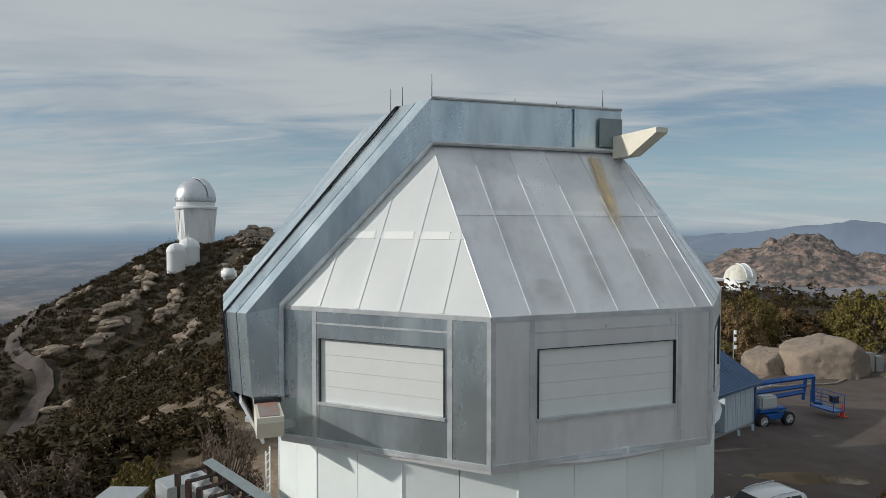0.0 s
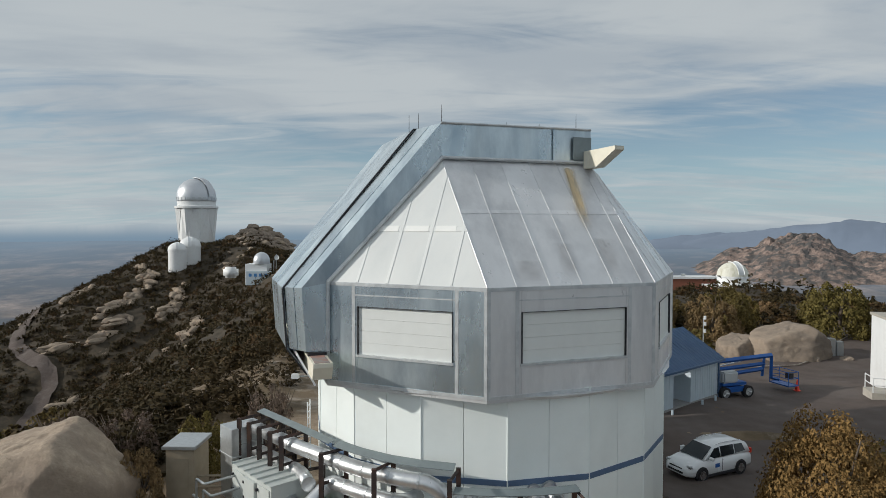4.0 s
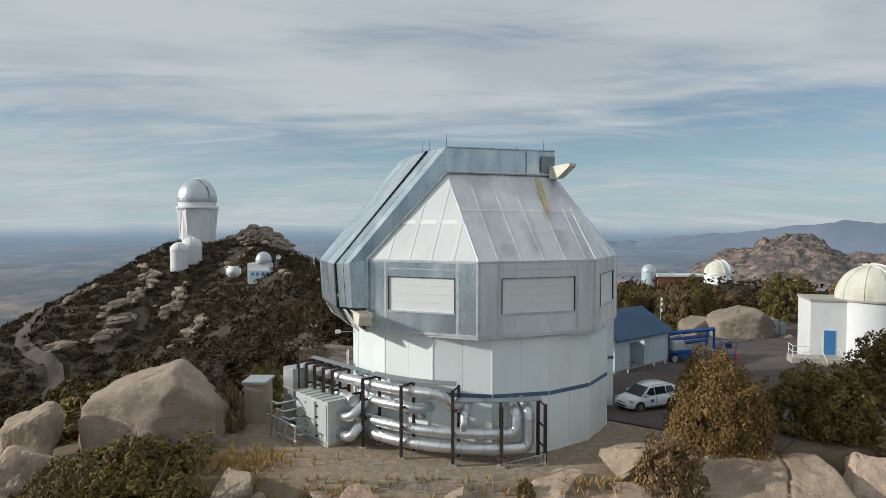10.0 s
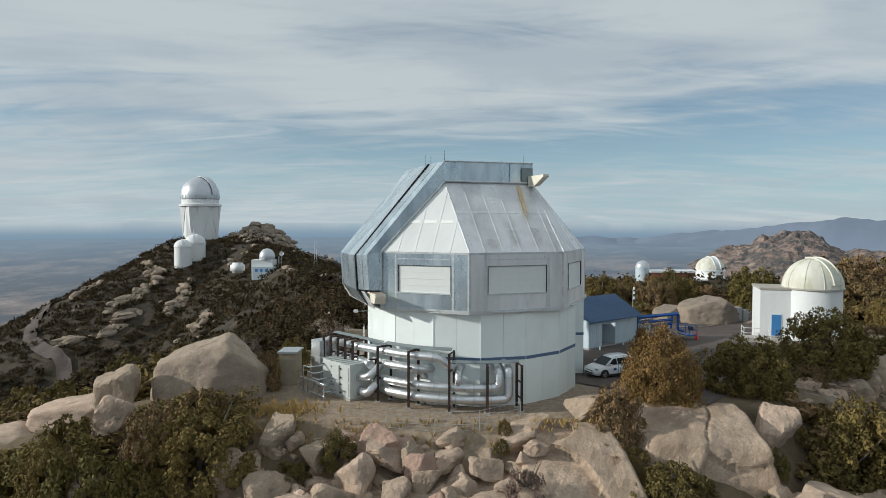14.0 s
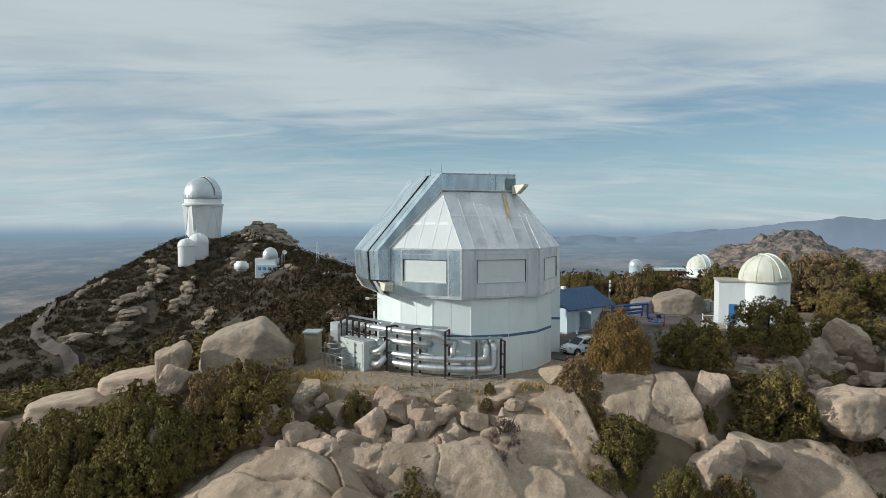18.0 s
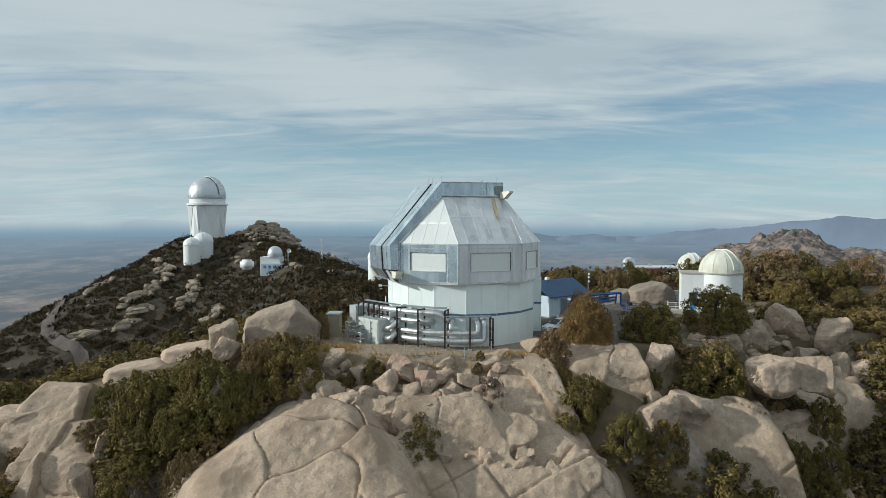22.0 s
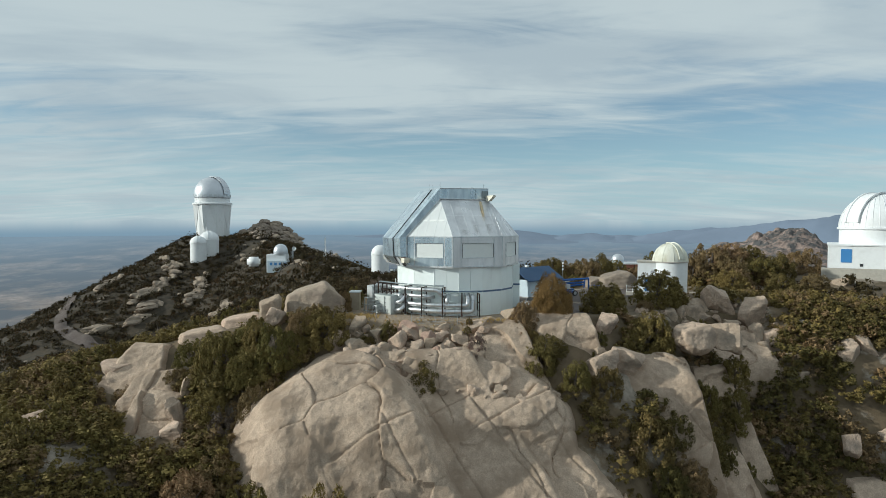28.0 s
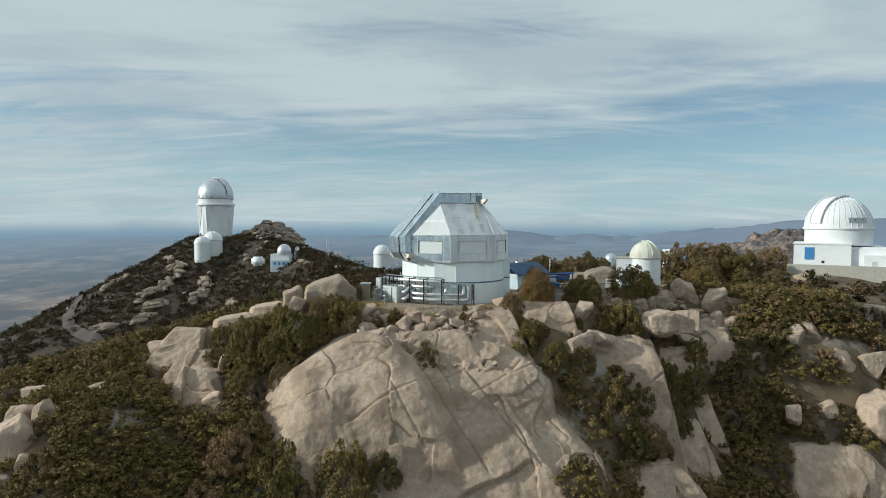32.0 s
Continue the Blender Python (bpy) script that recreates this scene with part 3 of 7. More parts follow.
# sunward face: its whiter sheet carries the sunlight in the base colour
roof_face([at_rim(VL), at_rim(VF), AP], [-1, 1.35, 2.65, 3.95, 5.25, 8], [-1, 2.45, 9], M["alu_sunlit"], M["alu_sunlit"], 0.12)
# joint covers: their sun glint is put into the white base colour
for lo, hi in ((1.5, 2.5), (2.8, 3.8), (4.1, 4.95)):
    sv = (Vector(at_rim(VF)) - Vector(at_rim(VL))).normalized()
    tv = sv.cross(Vector(AP) - Vector(at_rim(VF))).normalized().cross(sv)
    part("joint_cover", slab(bmesh.new(), [Vector(at_rim(VL)) + sv * a + tv * b + tv.cross(sv) * -0.02 for a, b in ((lo, 2.34), (hi, 2.34), (hi, 2.6), (lo, 2.6))], 0.02), M["glint_white"], dome, "joint cover whitened by a painted sun glint")
roof_face([at_rim(VF), at_rim(VR), AQ, AP], [-1, 1.15, 2.5, 3.85, 5.2, 6.5, 9], [-1, 3.7, 9], M["alu_dull"], M["alu_dull"], 0.03)
roof_face([at_rim(VR), at_rim(VQ), AQ], [-1, 1.6, 3.4, 5.2, 8], [-1, 3.4, 9], M["alu_dull"], M["alu_dull"], 0.03)
roof_face([at_rim(VQ), (11.8, WID - 4.7, ZR), FQ, AQ], [-1, 2, 5, 9], [-1, 9], M["alu_dull"], M["trim"])
roof_face([(11.8, WID - 4.7, ZR), (7.1, WID, ZR), FQ], [-1, 4, 9], [-1, 9], M["alu_dull"], M["trim"])
roof_face([(7.1, WID, ZR), (0.0, WID, ZR), FP, FQ], [-1, 4, 9], [-1, 9], M["alu_dull"], M["trim"])
roof_face([(0.0, WID, ZR), (-4.91, WID - 4.52, ZR), FP], [-1, 4, 9], [-1, 9], M["alu_dull"], M["trim"])
for a, b in ((at_rim(VL), at_rim(VF)), (at_rim(VF), at_rim(VR)), (at_rim(VR), at_rim(VQ)), (at_rim(VF), AP), (at_rim(VR), AQ)):
    part("edge_cap", tube(bmesh.new(), [Vector(a), Vector(b)], 0.014, 6), M["trim"], dome)

# raised shutter housing that runs up the front slope and along the ridge
N0, N1 = 4.42, WID - 4.42
FOLD = [(-5.75, 7.75), (-5.9, 10.25), (-0.2, 16.9), (6.95, 16.95)]
EDGE = [(-6.3, 7.75), (-6.45, 10.2), (-0.95, 16.75), (6.95, 17.0)]
LEAF = [(-5.6, 6.62), (-6.38, 7.7), (-6.52, 10.15), (-1.06, 16.74), (6.95, 16.97)]


def side_wall(n0, flip):
    for prof in ([(-4.85, 7.7), (-5.75, 7.75), (-5.9, 10.25), (-4.85, 10.42)], [(-4.85, 10.42), (-5.9, 10.25), (-0.2, 16.9), (-0.15, 15.44)],
                 [(-0.15, 15.44), (-0.2, 16.9), (6.95, 16.95), (6.95, 15.44)]):
        pts = [(u, n0, z) for u, z in prof]
        part("housing_side", slab(bmesh.new(), pts if flip else pts[::-1], 0.1), M["alu"], dome)


side_wall(N0, False)
side_wall(N1, True)
# stepped frame between the side wall and the sliding leaves, in two folds
for far in (False, True):
    for n_a, n_b, fa, fb in ((N0, N0 + 0.45, 0.0, 0.45), (N0 + 0.45, N0 + 1.0, 0.5, 1.0)):
        for i in range(3):
            quad = []
            for f, n_, j in ((fb, n_b, i), (fa, n_a, i), (fa, n_a, i + 1), (fb, n_b, i + 1)):
                (ua, za), (ub, zb) = FOLD[j], EDGE[j]
                quad.append((ua + (ub - ua) * f, WID - n_ if far else n_, za + (zb - za) * f))
            part("housing_frame", slab(bmesh.new(), quad[::-1] if far else quad, 0.06), M["alu"], dome)
for n0, n1, up, mat, name in ((N0 + 1.0, N0 + 1.16, 0.03, M["dark"], "shutter_gap"), (N0 + 1.14, 8.2, 0.0, M["alu"], "shutter_leaf"),
                              (8.22, N1 - 1.14, 0.0, M["alu"], "shutter_leaf"), (N1 - 1.14, N1 - 1.0, -0.1, M["dark"], "shutter_gap")):
    for (u0, z0), (u1, z1) in zip(LEAF, LEAF[1:]):
        k = Vector((z0 - z1, 0, u1 - u0)).normalized() * up
        part(name, slab(bmesh.new(), [Vector((u0, n1, z0)) + k, Vector((u0, n0, z0)) + k, Vector((u1, n0, z1)) + k, Vector((u1, n1, z1)) + k], 0.06), mat, dome)
part("skirt", slab(bmesh.new(), [(-5.5, N1 + 0.6, 6.5), (-5.5, 3.9, 6.5), (-6.1, 3.9 + 0.6, 7.6), (-6.1, N1 + 0.6, 7.6)], 0.08), M["alu_dull"], dome)
part("housing_end", boxed(6.89, N0 + 0.1, ZT - 0.1, 6.95, N1 - 0.1, 16.9), M["alu_dull"], dome)
part("edge_cap", tube(bmesh.new(), [(-4.9, 4.36, 7.75), (-4.9, 4.36, ZR), (-0.15, 4.36, ZT + 0.02), (6.95, 4.36, ZT + 0.02)], 0.085, 6), M["trim"], dome)
part("edge_cap", tube(bmesh.new(), [(-0.2, 4.4, 16.92), (6.95, 4.4, 16.97)], 0.05, 6), M["trim"], dome)
for u in (4.0,):
    part("seam_strip", boxed(u + 1, N0 - 0.108, 15.5, u + 1.16, N0 - 0.05, 16.88), M["alu"], dome)
part("vent_plate", boxed(5.98, N0 - 0.14, 15.6, 6.9, N0 - 0.1, 16.6), M["flashing"], dome, "dull grey patch plate")


def rail_beam(u0, u1, z0, z1, n0, nt, n1):
    """A deep shutter rail whose end tapers to a thin nose."""
    bm = bmesh.new()
    prof = [(n1, z0), (nt, z0), (n0, z1 - 0.16), (n0, z1), (n1, z1)]
    slab(bm, [(u1, n, z) for n, z in prof][::-1], u1 - u0)
    bmesh.ops.recalc_face_normals(bm, faces=bm.faces)
    return bm


part("shutter_rail", rail_beam(6.5, 6.95, 15.2, 15.97, 1.9, 3.3, N0 - 0.16), M["cream"], dome, "cream painted rail end")
part("shutter_rail", rail_beam(6.5, 6.95, 15.2, 15.97, 1.9, 3.3, N0 - 0.16).copy(), M["cream"], dome).matrix_basis = Matrix.Translation((0, WID, 0)) @ Matrix.Diagonal((1, -1, 1, 1))
part("shutter_rail", rail_beam(-5.7, -4.98, 6.95, 7.6, 2.75, 3.05, N1 + 1.5), M["cream"], dome, "cream painted lower rail with rust on top")
part("rust_strip", boxed(-5.62, 2.85, 7.603, -5.08, 4.25, 7.62), M["rust_red"], dome)
part("bracket", boxed(-5.7, 4.25, 7.6, -5.0, 4.38, 7.72), M["dark"], dome)
for u, n, h in ((-0.1, 4.6, 0.75), (-0.8, 5.6, 0.5), (-1.1, 6.0, 0.5), (2.9, 4.7, 0.2), (4.5, 4.7, 0.2), (6.3, 4.6, 0.7), (6.5, 9, 0.6)):
    part("lightning_rod", tube(bmesh.new(), [(u, n, 16.4 if u < -0.5 else 16.9), (u, n, 16.95 + h)], 0.018, 5, 0.008), M["dark"], dome)


def stain(u, low, wide, long, mat, label=""):
    """A grime stain, or a reflection put in as colour, on the broad roof face: its foot u metres along the eave and low
    metres up the slope.
    """
    up = Vector((0, 4.5, ZT - ZR)).normalized()
    out = Vector((0, -up.z, up.y))
    bm = bmesh.new()
    vs = [bm.verts.new(v) for v in ((0, 0, 0), (1, 0, 0), (1, 1, 0), (0, 1, 0))]
    bm.faces.new(vs)
    ob = part("rust_streak" if label else "stain", bm, mat, dome, label)
    p = Vector((0, 0, ZR)) + up * low + out * 0.045
    ob.matrix_basis = Matrix(((wide, long * 0.28, out.x, p.x + u), (0, up.y * long, out.y, p.y), (0, up.z * long, out.z, p.z), (0, 0, 0, 1)))


def soft_mark(name, colour, strength, rough_, metal):
    """A mark that thins out to its sides and ends, broken up by a fine noise."""
    m = material(name, colour, rough_, metal, 0.08, 6)
    n, l = m.node_tree.nodes, m.node_tree.links
    tc, sep, nz = n.new("ShaderNodeTexCoord"), n.new("ShaderNodeSeparateXYZ"), n.new("ShaderNodeTexNoise")
    l.new(tc.outputs["Object"], sep.inputs[0])
    l.new(tc.outputs["Object"], nz.inputs["Vector"])
    nz.inputs["Scale"].default_value, nz.inputs["Detail"].default_value = 3.5, 5
    last = nz.outputs[0]
    for axis, lo, hi in ((0, 0.0, 0.45), (0, 1.0, 0.55), (1, 0.0, 0.5), (1, 1.0, 0.93)):
        r, mul = n.new("ShaderNodeMapRange"), n.new("ShaderNodeMath")
        r.interpolation_type, mul.operation = "SMOOTHSTEP", "MULTIPLY"
        r.inputs["From Min"].default_value, r.inputs["From Max"].default_value = lo, hi
        l.new(sep.outputs[axis], r.inputs["Value"])
        l.new(r.outputs[0], mul.inputs[0])
        l.new(last, mul.inputs[1])
        last = mul.outputs[0]
    mul = n.new("ShaderNodeMath")
    mul.operation, mul.use_clamp = "MULTIPLY", True
    mul.inputs[1].default_value = strength
    l.new(last, mul.inputs[0])
    l.new(mul.outputs[0], n["Principled BSDF"].inputs["Alpha"])
    return m


# the tan streak is a golden reflection painted on; the grey marks are grime
M["streak"] = soft_mark("tan_reflection", (0.66, 0.52, 0.32), 1.7, 0.45, 0.3)
M["grime"] = soft_mark("grey_grime", (0.45, 0.44, 0.44), 0.55, 0.4, 0.3)
stain(4.8, 2.5, 0.7, 3.9, M["streak"], "tan reflection painted on the roof below the rail")
for u, low, wide, long in ((3.0, 0.05, 1.0, 2.0), (4.7, 0.1, 1.3, 2.2), (1.0, 0.05, 1.6, 1.2)):
    stain(u, low, wide, long, M["grime"])
part("dome_floor", slab(bmesh.new(), [(*VL, ZB), (-4.91, WID - 4.52, ZB), (0, WID, ZB), (7.1, WID, ZB), (11.8, WID - 4.7, ZB), (*VQ, ZB), (*VR, ZB), (*VF, ZB)][::-1], 0.12), M["alu_dull"], dome)

# ---------------------------------------------------------------- the fixed drum under it
CX, CY, RD = 0.42, 8.97, 8.3
drum = thing("observatory_building", pose(CX, CY, 0), "pale green-white sixteen-sided building with a blue stripe", "building")


def drum_ring():
    ang = [radians(-90 + 2.5 + 22.5 * k) for k in range(16)]
    for k in range(16):
        a, b = ang[k], ang[(k + 1) % 16]
        p, q = Vector((RD * math.cos(a), RD * math.sin(a), 0)), Vector((RD * math.cos(b), RD * math.sin(b), 0))
        for z0, z1, mat, name in ((-1.2, 3.1, M["drum"], "wall_panel"), (3.32, 6.62, M["drum"], "wall_panel")):
            for i in range(2):
                s, e = p.lerp(q, i / 2 + 0.003), p.lerp(q, (i + 1) / 2 - 0.003)
                part(name, slab(bmesh.new(), [s + Vector((0, 0, z0)), e + Vector((0, 0, z0)), e + Vector((0, 0, z1)), s + Vector((0, 0, z1))], 0.12), mat, drum)
        d = (q - p).normalized()
        o = Vector((d.y, -d.x, 0))
        part("stripe", slab(bmesh.new(), [p + o * 0.02 + Vector((0, 0, 3.1)), q + o * 0.02 + Vector((0, 0, 3.1)), q + o * 0.02 + Vector((0, 0, 3.32)), p + o * 0.02 + Vector((0, 0, 3.32))], 0.14), M["blue_band"], drum, "dark blue stripe")
        part("corner_strip", tube(bmesh.new(), [p + Vector((0, 0, -1.2)), p + Vector((0, 0, 6.62))], 0.03, 6), M["drum"], drum)
    part("turntable_ring", lathe(bmesh.new(), [(RD - 0.3, 6.3), (RD + 0.05, 6.3), (RD + 0.25, 6.45), (RD - 0.3, 6.45)], 48), M["alu_dull"], drum)
    part("core", lathe(bmesh.new(), [(RD - 0.5, -1.2), (RD - 0.5, 6.4), (0.01, 6.4)], 16), M["dark"], drum)


drum_ring()
annex = thing("stair_annex", pose(0, 0, 0), "pale annex wall with a blue stripe beside the drum", "building")
part("wall", boxed(6.5, 11.0, -1.2, 9.85, 17.0, 6.3), M["drum"], annex)
part("stripe", boxed(6.5, 10.98, 3.1, 9.87, 11.0, 3.32), M["blue_band"], annex)


# ---------------------------------------------------------------- plants
G = (1 + 5 ** 0.5) / 2
LUMP = [tuple(q / 1.9 for q in v) for v in itertools.chain.from_iterable(((0, a, b * G), (a, b * G, 0), (b * G, 0, a)) for a in (-1, 1) for b in (-1, 1))]
LUMP_FACES = [f for f in itertools.combinations(range(12), 3) if all((Vector(LUMP[i]) - Vector(LUMP[j])).length < 1.1 for i, j in itertools.combinations(f, 2))]


KNOB = [(1, 0, 0), (0, 1, 0), (-1, 0, 0), (0, -1, 0), (0, 0, 1), (0, 0, -1)]
KNOB_FACES = [(i, (i + 1) % 4, 4) for i in range(4)] + [((i + 1) % 4, i, 5) for i in range(4)]


def crown_mesh(name, rx, rz, lobes, leaves, size, mat, seed, plain=False):
    """A dome of many small clumps of leaf sprays, thick outside and open inside, uneven in outline."""
    rnd = random.Random(seed)
    swell = [Vector((rnd.gauss(0, 1), rnd.gauss(0, 1), rnd.gauss(0.3, 0.6))).normalized() for _ in range(5)]
    cents = []
    for i in range(lobes):
        d = Vector((rnd.gauss(0, 1), rnd.gauss(0, 1), abs(rnd.gauss(0, 1)) - 0.25)).normalized()
        r = rnd.uniform(0.62, 0.86) * (0.82 + 0.24 * max(max(d.dot(w), 0) ** 3 for w in swell))
        cents.append((Vector((d.x * rx * r, d.y * rx * r, rz * (0.12 + 0.9 * r * max(d.z, -0.05)))), d, rnd.uniform(0.10, 0.20) * rx * (max(1.0, (34 / lobes) ** 0.6) if plain else 1.0)))
    co, fa = [], []
    for c, out, lr in cents:
        k = len(co)
        lump, sides = (KNOB, KNOB_FACES) if plain else (LUMP, LUMP_FACES)
        co += [c - out * lr * 0.35 + Vector(v) * lr * (rnd.uniform(0.8, 1.1) if plain else rnd.uniform(0.25, 0.4)) for v in lump]
        fa += [(k + a, k + b, k + e) for a, b, e in sides]
    for i in range(leaves):
        c, out, lr = cents[rnd.randrange(lobes)]
        d = (Vector((rnd.gauss(0, 1), rnd.gauss(0, 1), rnd.gauss(0, 1))).normalized() + out * 0.55 + Vector((0, 0, 0.2))).normalized()
        p = c + d * lr * rnd.uniform(0.65, 1.1)
        if p.z < 0.01 * rz:
            continue
        s = size * rnd.uniform(0.6, 1.4)
        nrm = (d + Vector((rnd.gauss(0, 0.55), rnd.gauss(0, 0.55), rnd.gauss(0.1, 0.55)))).normalized()
        t = nrm.cross(Vector((rnd.gauss(0, 1), rnd.gauss(0, 1), rnd.gauss(0, 1)))).normalized()
        b = nrm.cross(t)
        k = len(co)
        co += [p - t * s * 0.6, p + t * s * 0.6 + b * s * 0.35, p + t * s * 0.1 - b * s * 0.65]
        fa.append((k, k + 1, k + 2))
    me = bpy.data.meshes.new(name)
    me.from_pydata(co, [], fa)
    me.materials.append(mat)
    return me


def trunk_mesh(name, h, r, limbs, spread, seed):
    rnd = random.Random(seed)
    bm = bmesh.new()
    tube(bm, [(0, 0, -0.4), (rnd.uniform(-.1, .1) * h, rnd.uniform(-.1, .1) * h, h * 0.35), (rnd.uniform(-.15, .15) * h, rnd.uniform(-.15, .15) * h, h * 0.75)], r, 6, r * 0.4)
    for i in range(limbs):
        a = rnd.uniform(0, 6.283)
        z = h * rnd.uniform(0.05, 0.35)
        e = Vector((math.cos(a) * spread * rnd.uniform(0.5, 0.9), math.sin(a) * spread * rnd.uniform(0.5, 0.9), h * rnd.uniform(0.55, 0.95)))
        tube(bm, [(0, 0, z), e * 0.5 + Vector((0, 0, z * 0.3)), e], r * 0.5, 5, r * 0.12)
    return mesh_of(name, bm, M["bark"], True)


KINDS, FINE = {}, {}
for kind, mat in (("green", "leaf_green"), ("dark", "leaf_dark"), ("brown", "leaf_brown"), ("gold", "leaf_gold")):
    KINDS[kind] = [(crown_mesh("crown", 1.0, 1.35, 44 + 6 * v, 2200, 0.09, M[mat], 11 * v + len(kind)), trunk_mesh("trunk", 1.2, 0.07, 5, 0.75, v + 5)) for v in range(3)]
    FINE[kind] = [(crown_mesh("crown", 1.0, 1.35, 260 if kind == "gold" else 90 + 12 * v, 34000 if kind == "gold" else 9000, 0.027 if kind == "gold" else 0.047, M[mat], 31 * v + len(kind)), KINDS[kind][v][1]) for v in range(2)]
KINDS["twig"] = FINE["twig"] = [(crown_mesh("crown", 1.0, 1.3, 50, 4200, 0.045, M["twig"], 71 + v), trunk_mesh("trunk", 1.3, 0.05, 22, 0.95, 40 + v)) for v in range(2)]
LABELS = {"green": "olive green evergreen oak shrub among granite", "dark": "dark green juniper shrub among granite", "brown": "dry brown leafed shrub on the rocky slope",
          "gold": "rounded ochre leafed oak", "twig": "grey bare twiggy shrub"}
plant_count = [0]


def plant(kind, x, y, wide, high, z=None, name="shrub", near=False):
    pick = (FINE if near else KINDS)[kind]
    crown, trunk = pick[plant_count[0] % len(pick)]
    plant_count[0] += 1
    rz = (plant_count[0] * 137.5) % 360
    ob = thing(name, pose(x, y, (zat(x, y) if z is None else z) - 0.05, 0, 0, rz), LABELS[kind], "shrub" if name == "shrub" else "tree", "plants of the summit")
    sc = Matrix.Diagonal((wide / 2, wide / 2, high / 1.35, 1))
    shared("crown", crown, ob, sc)
    shared("trunk", trunk, ob, sc)
    return ob


# ---------------------------------------------------------------- boulders
def boulder_mesh(name, seed, cut=5, blocky=0.6, sub=4, amp=0.16, mat="granite", faces=(), near=(0.5, 0.74)):
    """A granite block: cut by joint planes, edges worn round, pitted, with a crack or two across it."""
    rnd = random.Random(seed)
    bm = bmesh.new()
    bmesh.ops.create_icosphere(bm, subdivisions=sub, radius=1)
    planes = [(Vector(f[:3]).normalized(), f[3]) for f in faces]
    if not faces:
        # three joint sets a little out of square, then corners knocked off
        for axis in range(3):
            for sign in (-1, 1):
                d = Vector([rnd.gauss(0, 0.42) for _ in range(3)])
                d[axis] += sign
                planes.append((d.normalized(), rnd.uniform(*near)))
    for i in range(cut):
        planes.append((Vector((rnd.gauss(0, 1), rnd.gauss(0, 1), rnd.gauss(0.3, 0.8))).normalized(), rnd.uniform(near[1] * 1.05, near[1] * 1.35)))
    cracks = [(Vector((rnd.gauss(0, 1), rnd.gauss(0, 1), rnd.gauss(0, 1))).normalized(), rnd.uniform(-0.25, 0.25)) for _ in range(2)]
    off = Vector((seed, 0, 0))
    for v in bm.verts:
        d = v.co.normalized()
        r = 1.0
        for nrm, dist in planes:
            q = d.dot(nrm)
            if q > 0.05:
                e = dist / q
                k = min(1.0, max(0.0, 0.5 + 0.5 * (r - e) / 0.04))
                r = r + (e - r) * k * blocky - 0.04 * k * (1 - k)
        r *= 1 + amp * noise.fractal(d * 1.3 + off, 1.0, 2.0, 4) + 0.035 * noise.fractal(d * 5 + off, 0.7, 2.0, 4)
        for nrm, dist in cracks:
            k = abs(d.dot(nrm) - dist + 0.12 * noise.noise(d * 2.2 + off))
            r -= 0.05 * max(0.0, 1 - k / 0.035) * (noise.noise(d * 1.5 - off) > -0.1)
        v.co = d * r
    for i in range(3):
        lo, hi = min(v.co[i] for v in bm.verts), max(v.co[i] for v in bm.verts)
        for v in bm.verts:
            v.co[i] = (v.co[i] - (lo + hi) / 2) * 2 / (hi - lo)
    return mesh_of(name, bm, M[mat], bool(faces))


ROCKS = [boulder_mesh("boulder", 3 + 7 * i, 3 + i % 3, 1.0, 4, amp=0.09, near=(0.42, 0.68)) for i in range(10)]
ROCKS.append(boulder_mesh("boulder", 77, 0, 0.96, 5, 0.06, mat="granite_plain", faces=((-0.33, -0.1, 0.94, 0.54), (0.72, 0.05, 0.69, 0.70), (1, -0.1, 0.15, 0.84), (-0.15, -1, 0.3, 0.62), (-1, -0.3, 0.1, 0.9), (0.6, -0.8, 0.1, 0.72), (0.1, 1, 0.3, 0.8), (-0.1, -0.75, 0.65, 0.66))))
PEBBLES = [boulder_mesh("stone", 300 + 7 * i, 3 + i % 3, 1.0, 3, amp=0.08, near=(0.42, 0.68)) for i in range(8)]
rock_count = [0]


def boulder(x, y, z, sx, sy, sz, rz=0.0, v=None, tilt=(0, 0), label="rounded tan granite boulder on the summit slope", name="boulder", mat=None):
    """z is the height of its middle; sx, sy, sz its full sizes."""
    pool = PEBBLES if name == "stone" else ROCKS
    me = pool[(rock_count[0] if v is None else v) % len(pool)]
    rock_count[0] += 1
    ob = new(name, me)
    ob.matrix_world = pose(x, y, z, tilt[0], tilt[1], rz) @ Matrix.Diagonal((sx / 2, sy / 2, sz / 2, 1))
    if mat:
        ob.material_slots[0].link = "OBJECT"
        ob.material_slots[0].material = M[mat]
    return tagged(ob, label, "boulder", "granite boulders")


# boulders one by one: place of the middle, full sizes, turn
SPOTS = []


def set_rocks(rows, label="weathered tan granite boulder among the summit rocks", free=True):
    for x, y, z, sx, sy, sz, rz in rows:
        plain = not free or sz >= 5.8 or sx > 6.5
        boulder(x, y, z, sx, sy, sz, rz, v=10 if plain else None, tilt=(0, 0) if plain else ((rock_count[0] * 37) % 24 - 12, (rock_count[0] * 53) % 30 - 15), label=label, mat="granite" if free else "rock_brown")
        if free:
            SPOTS.append((x, y, sx, sy))


boulder(-18.75, 3.3, 0.95, 8.2, 6.2, 6.6, 0, 10, label="huge pale granite boulder beside the pad")
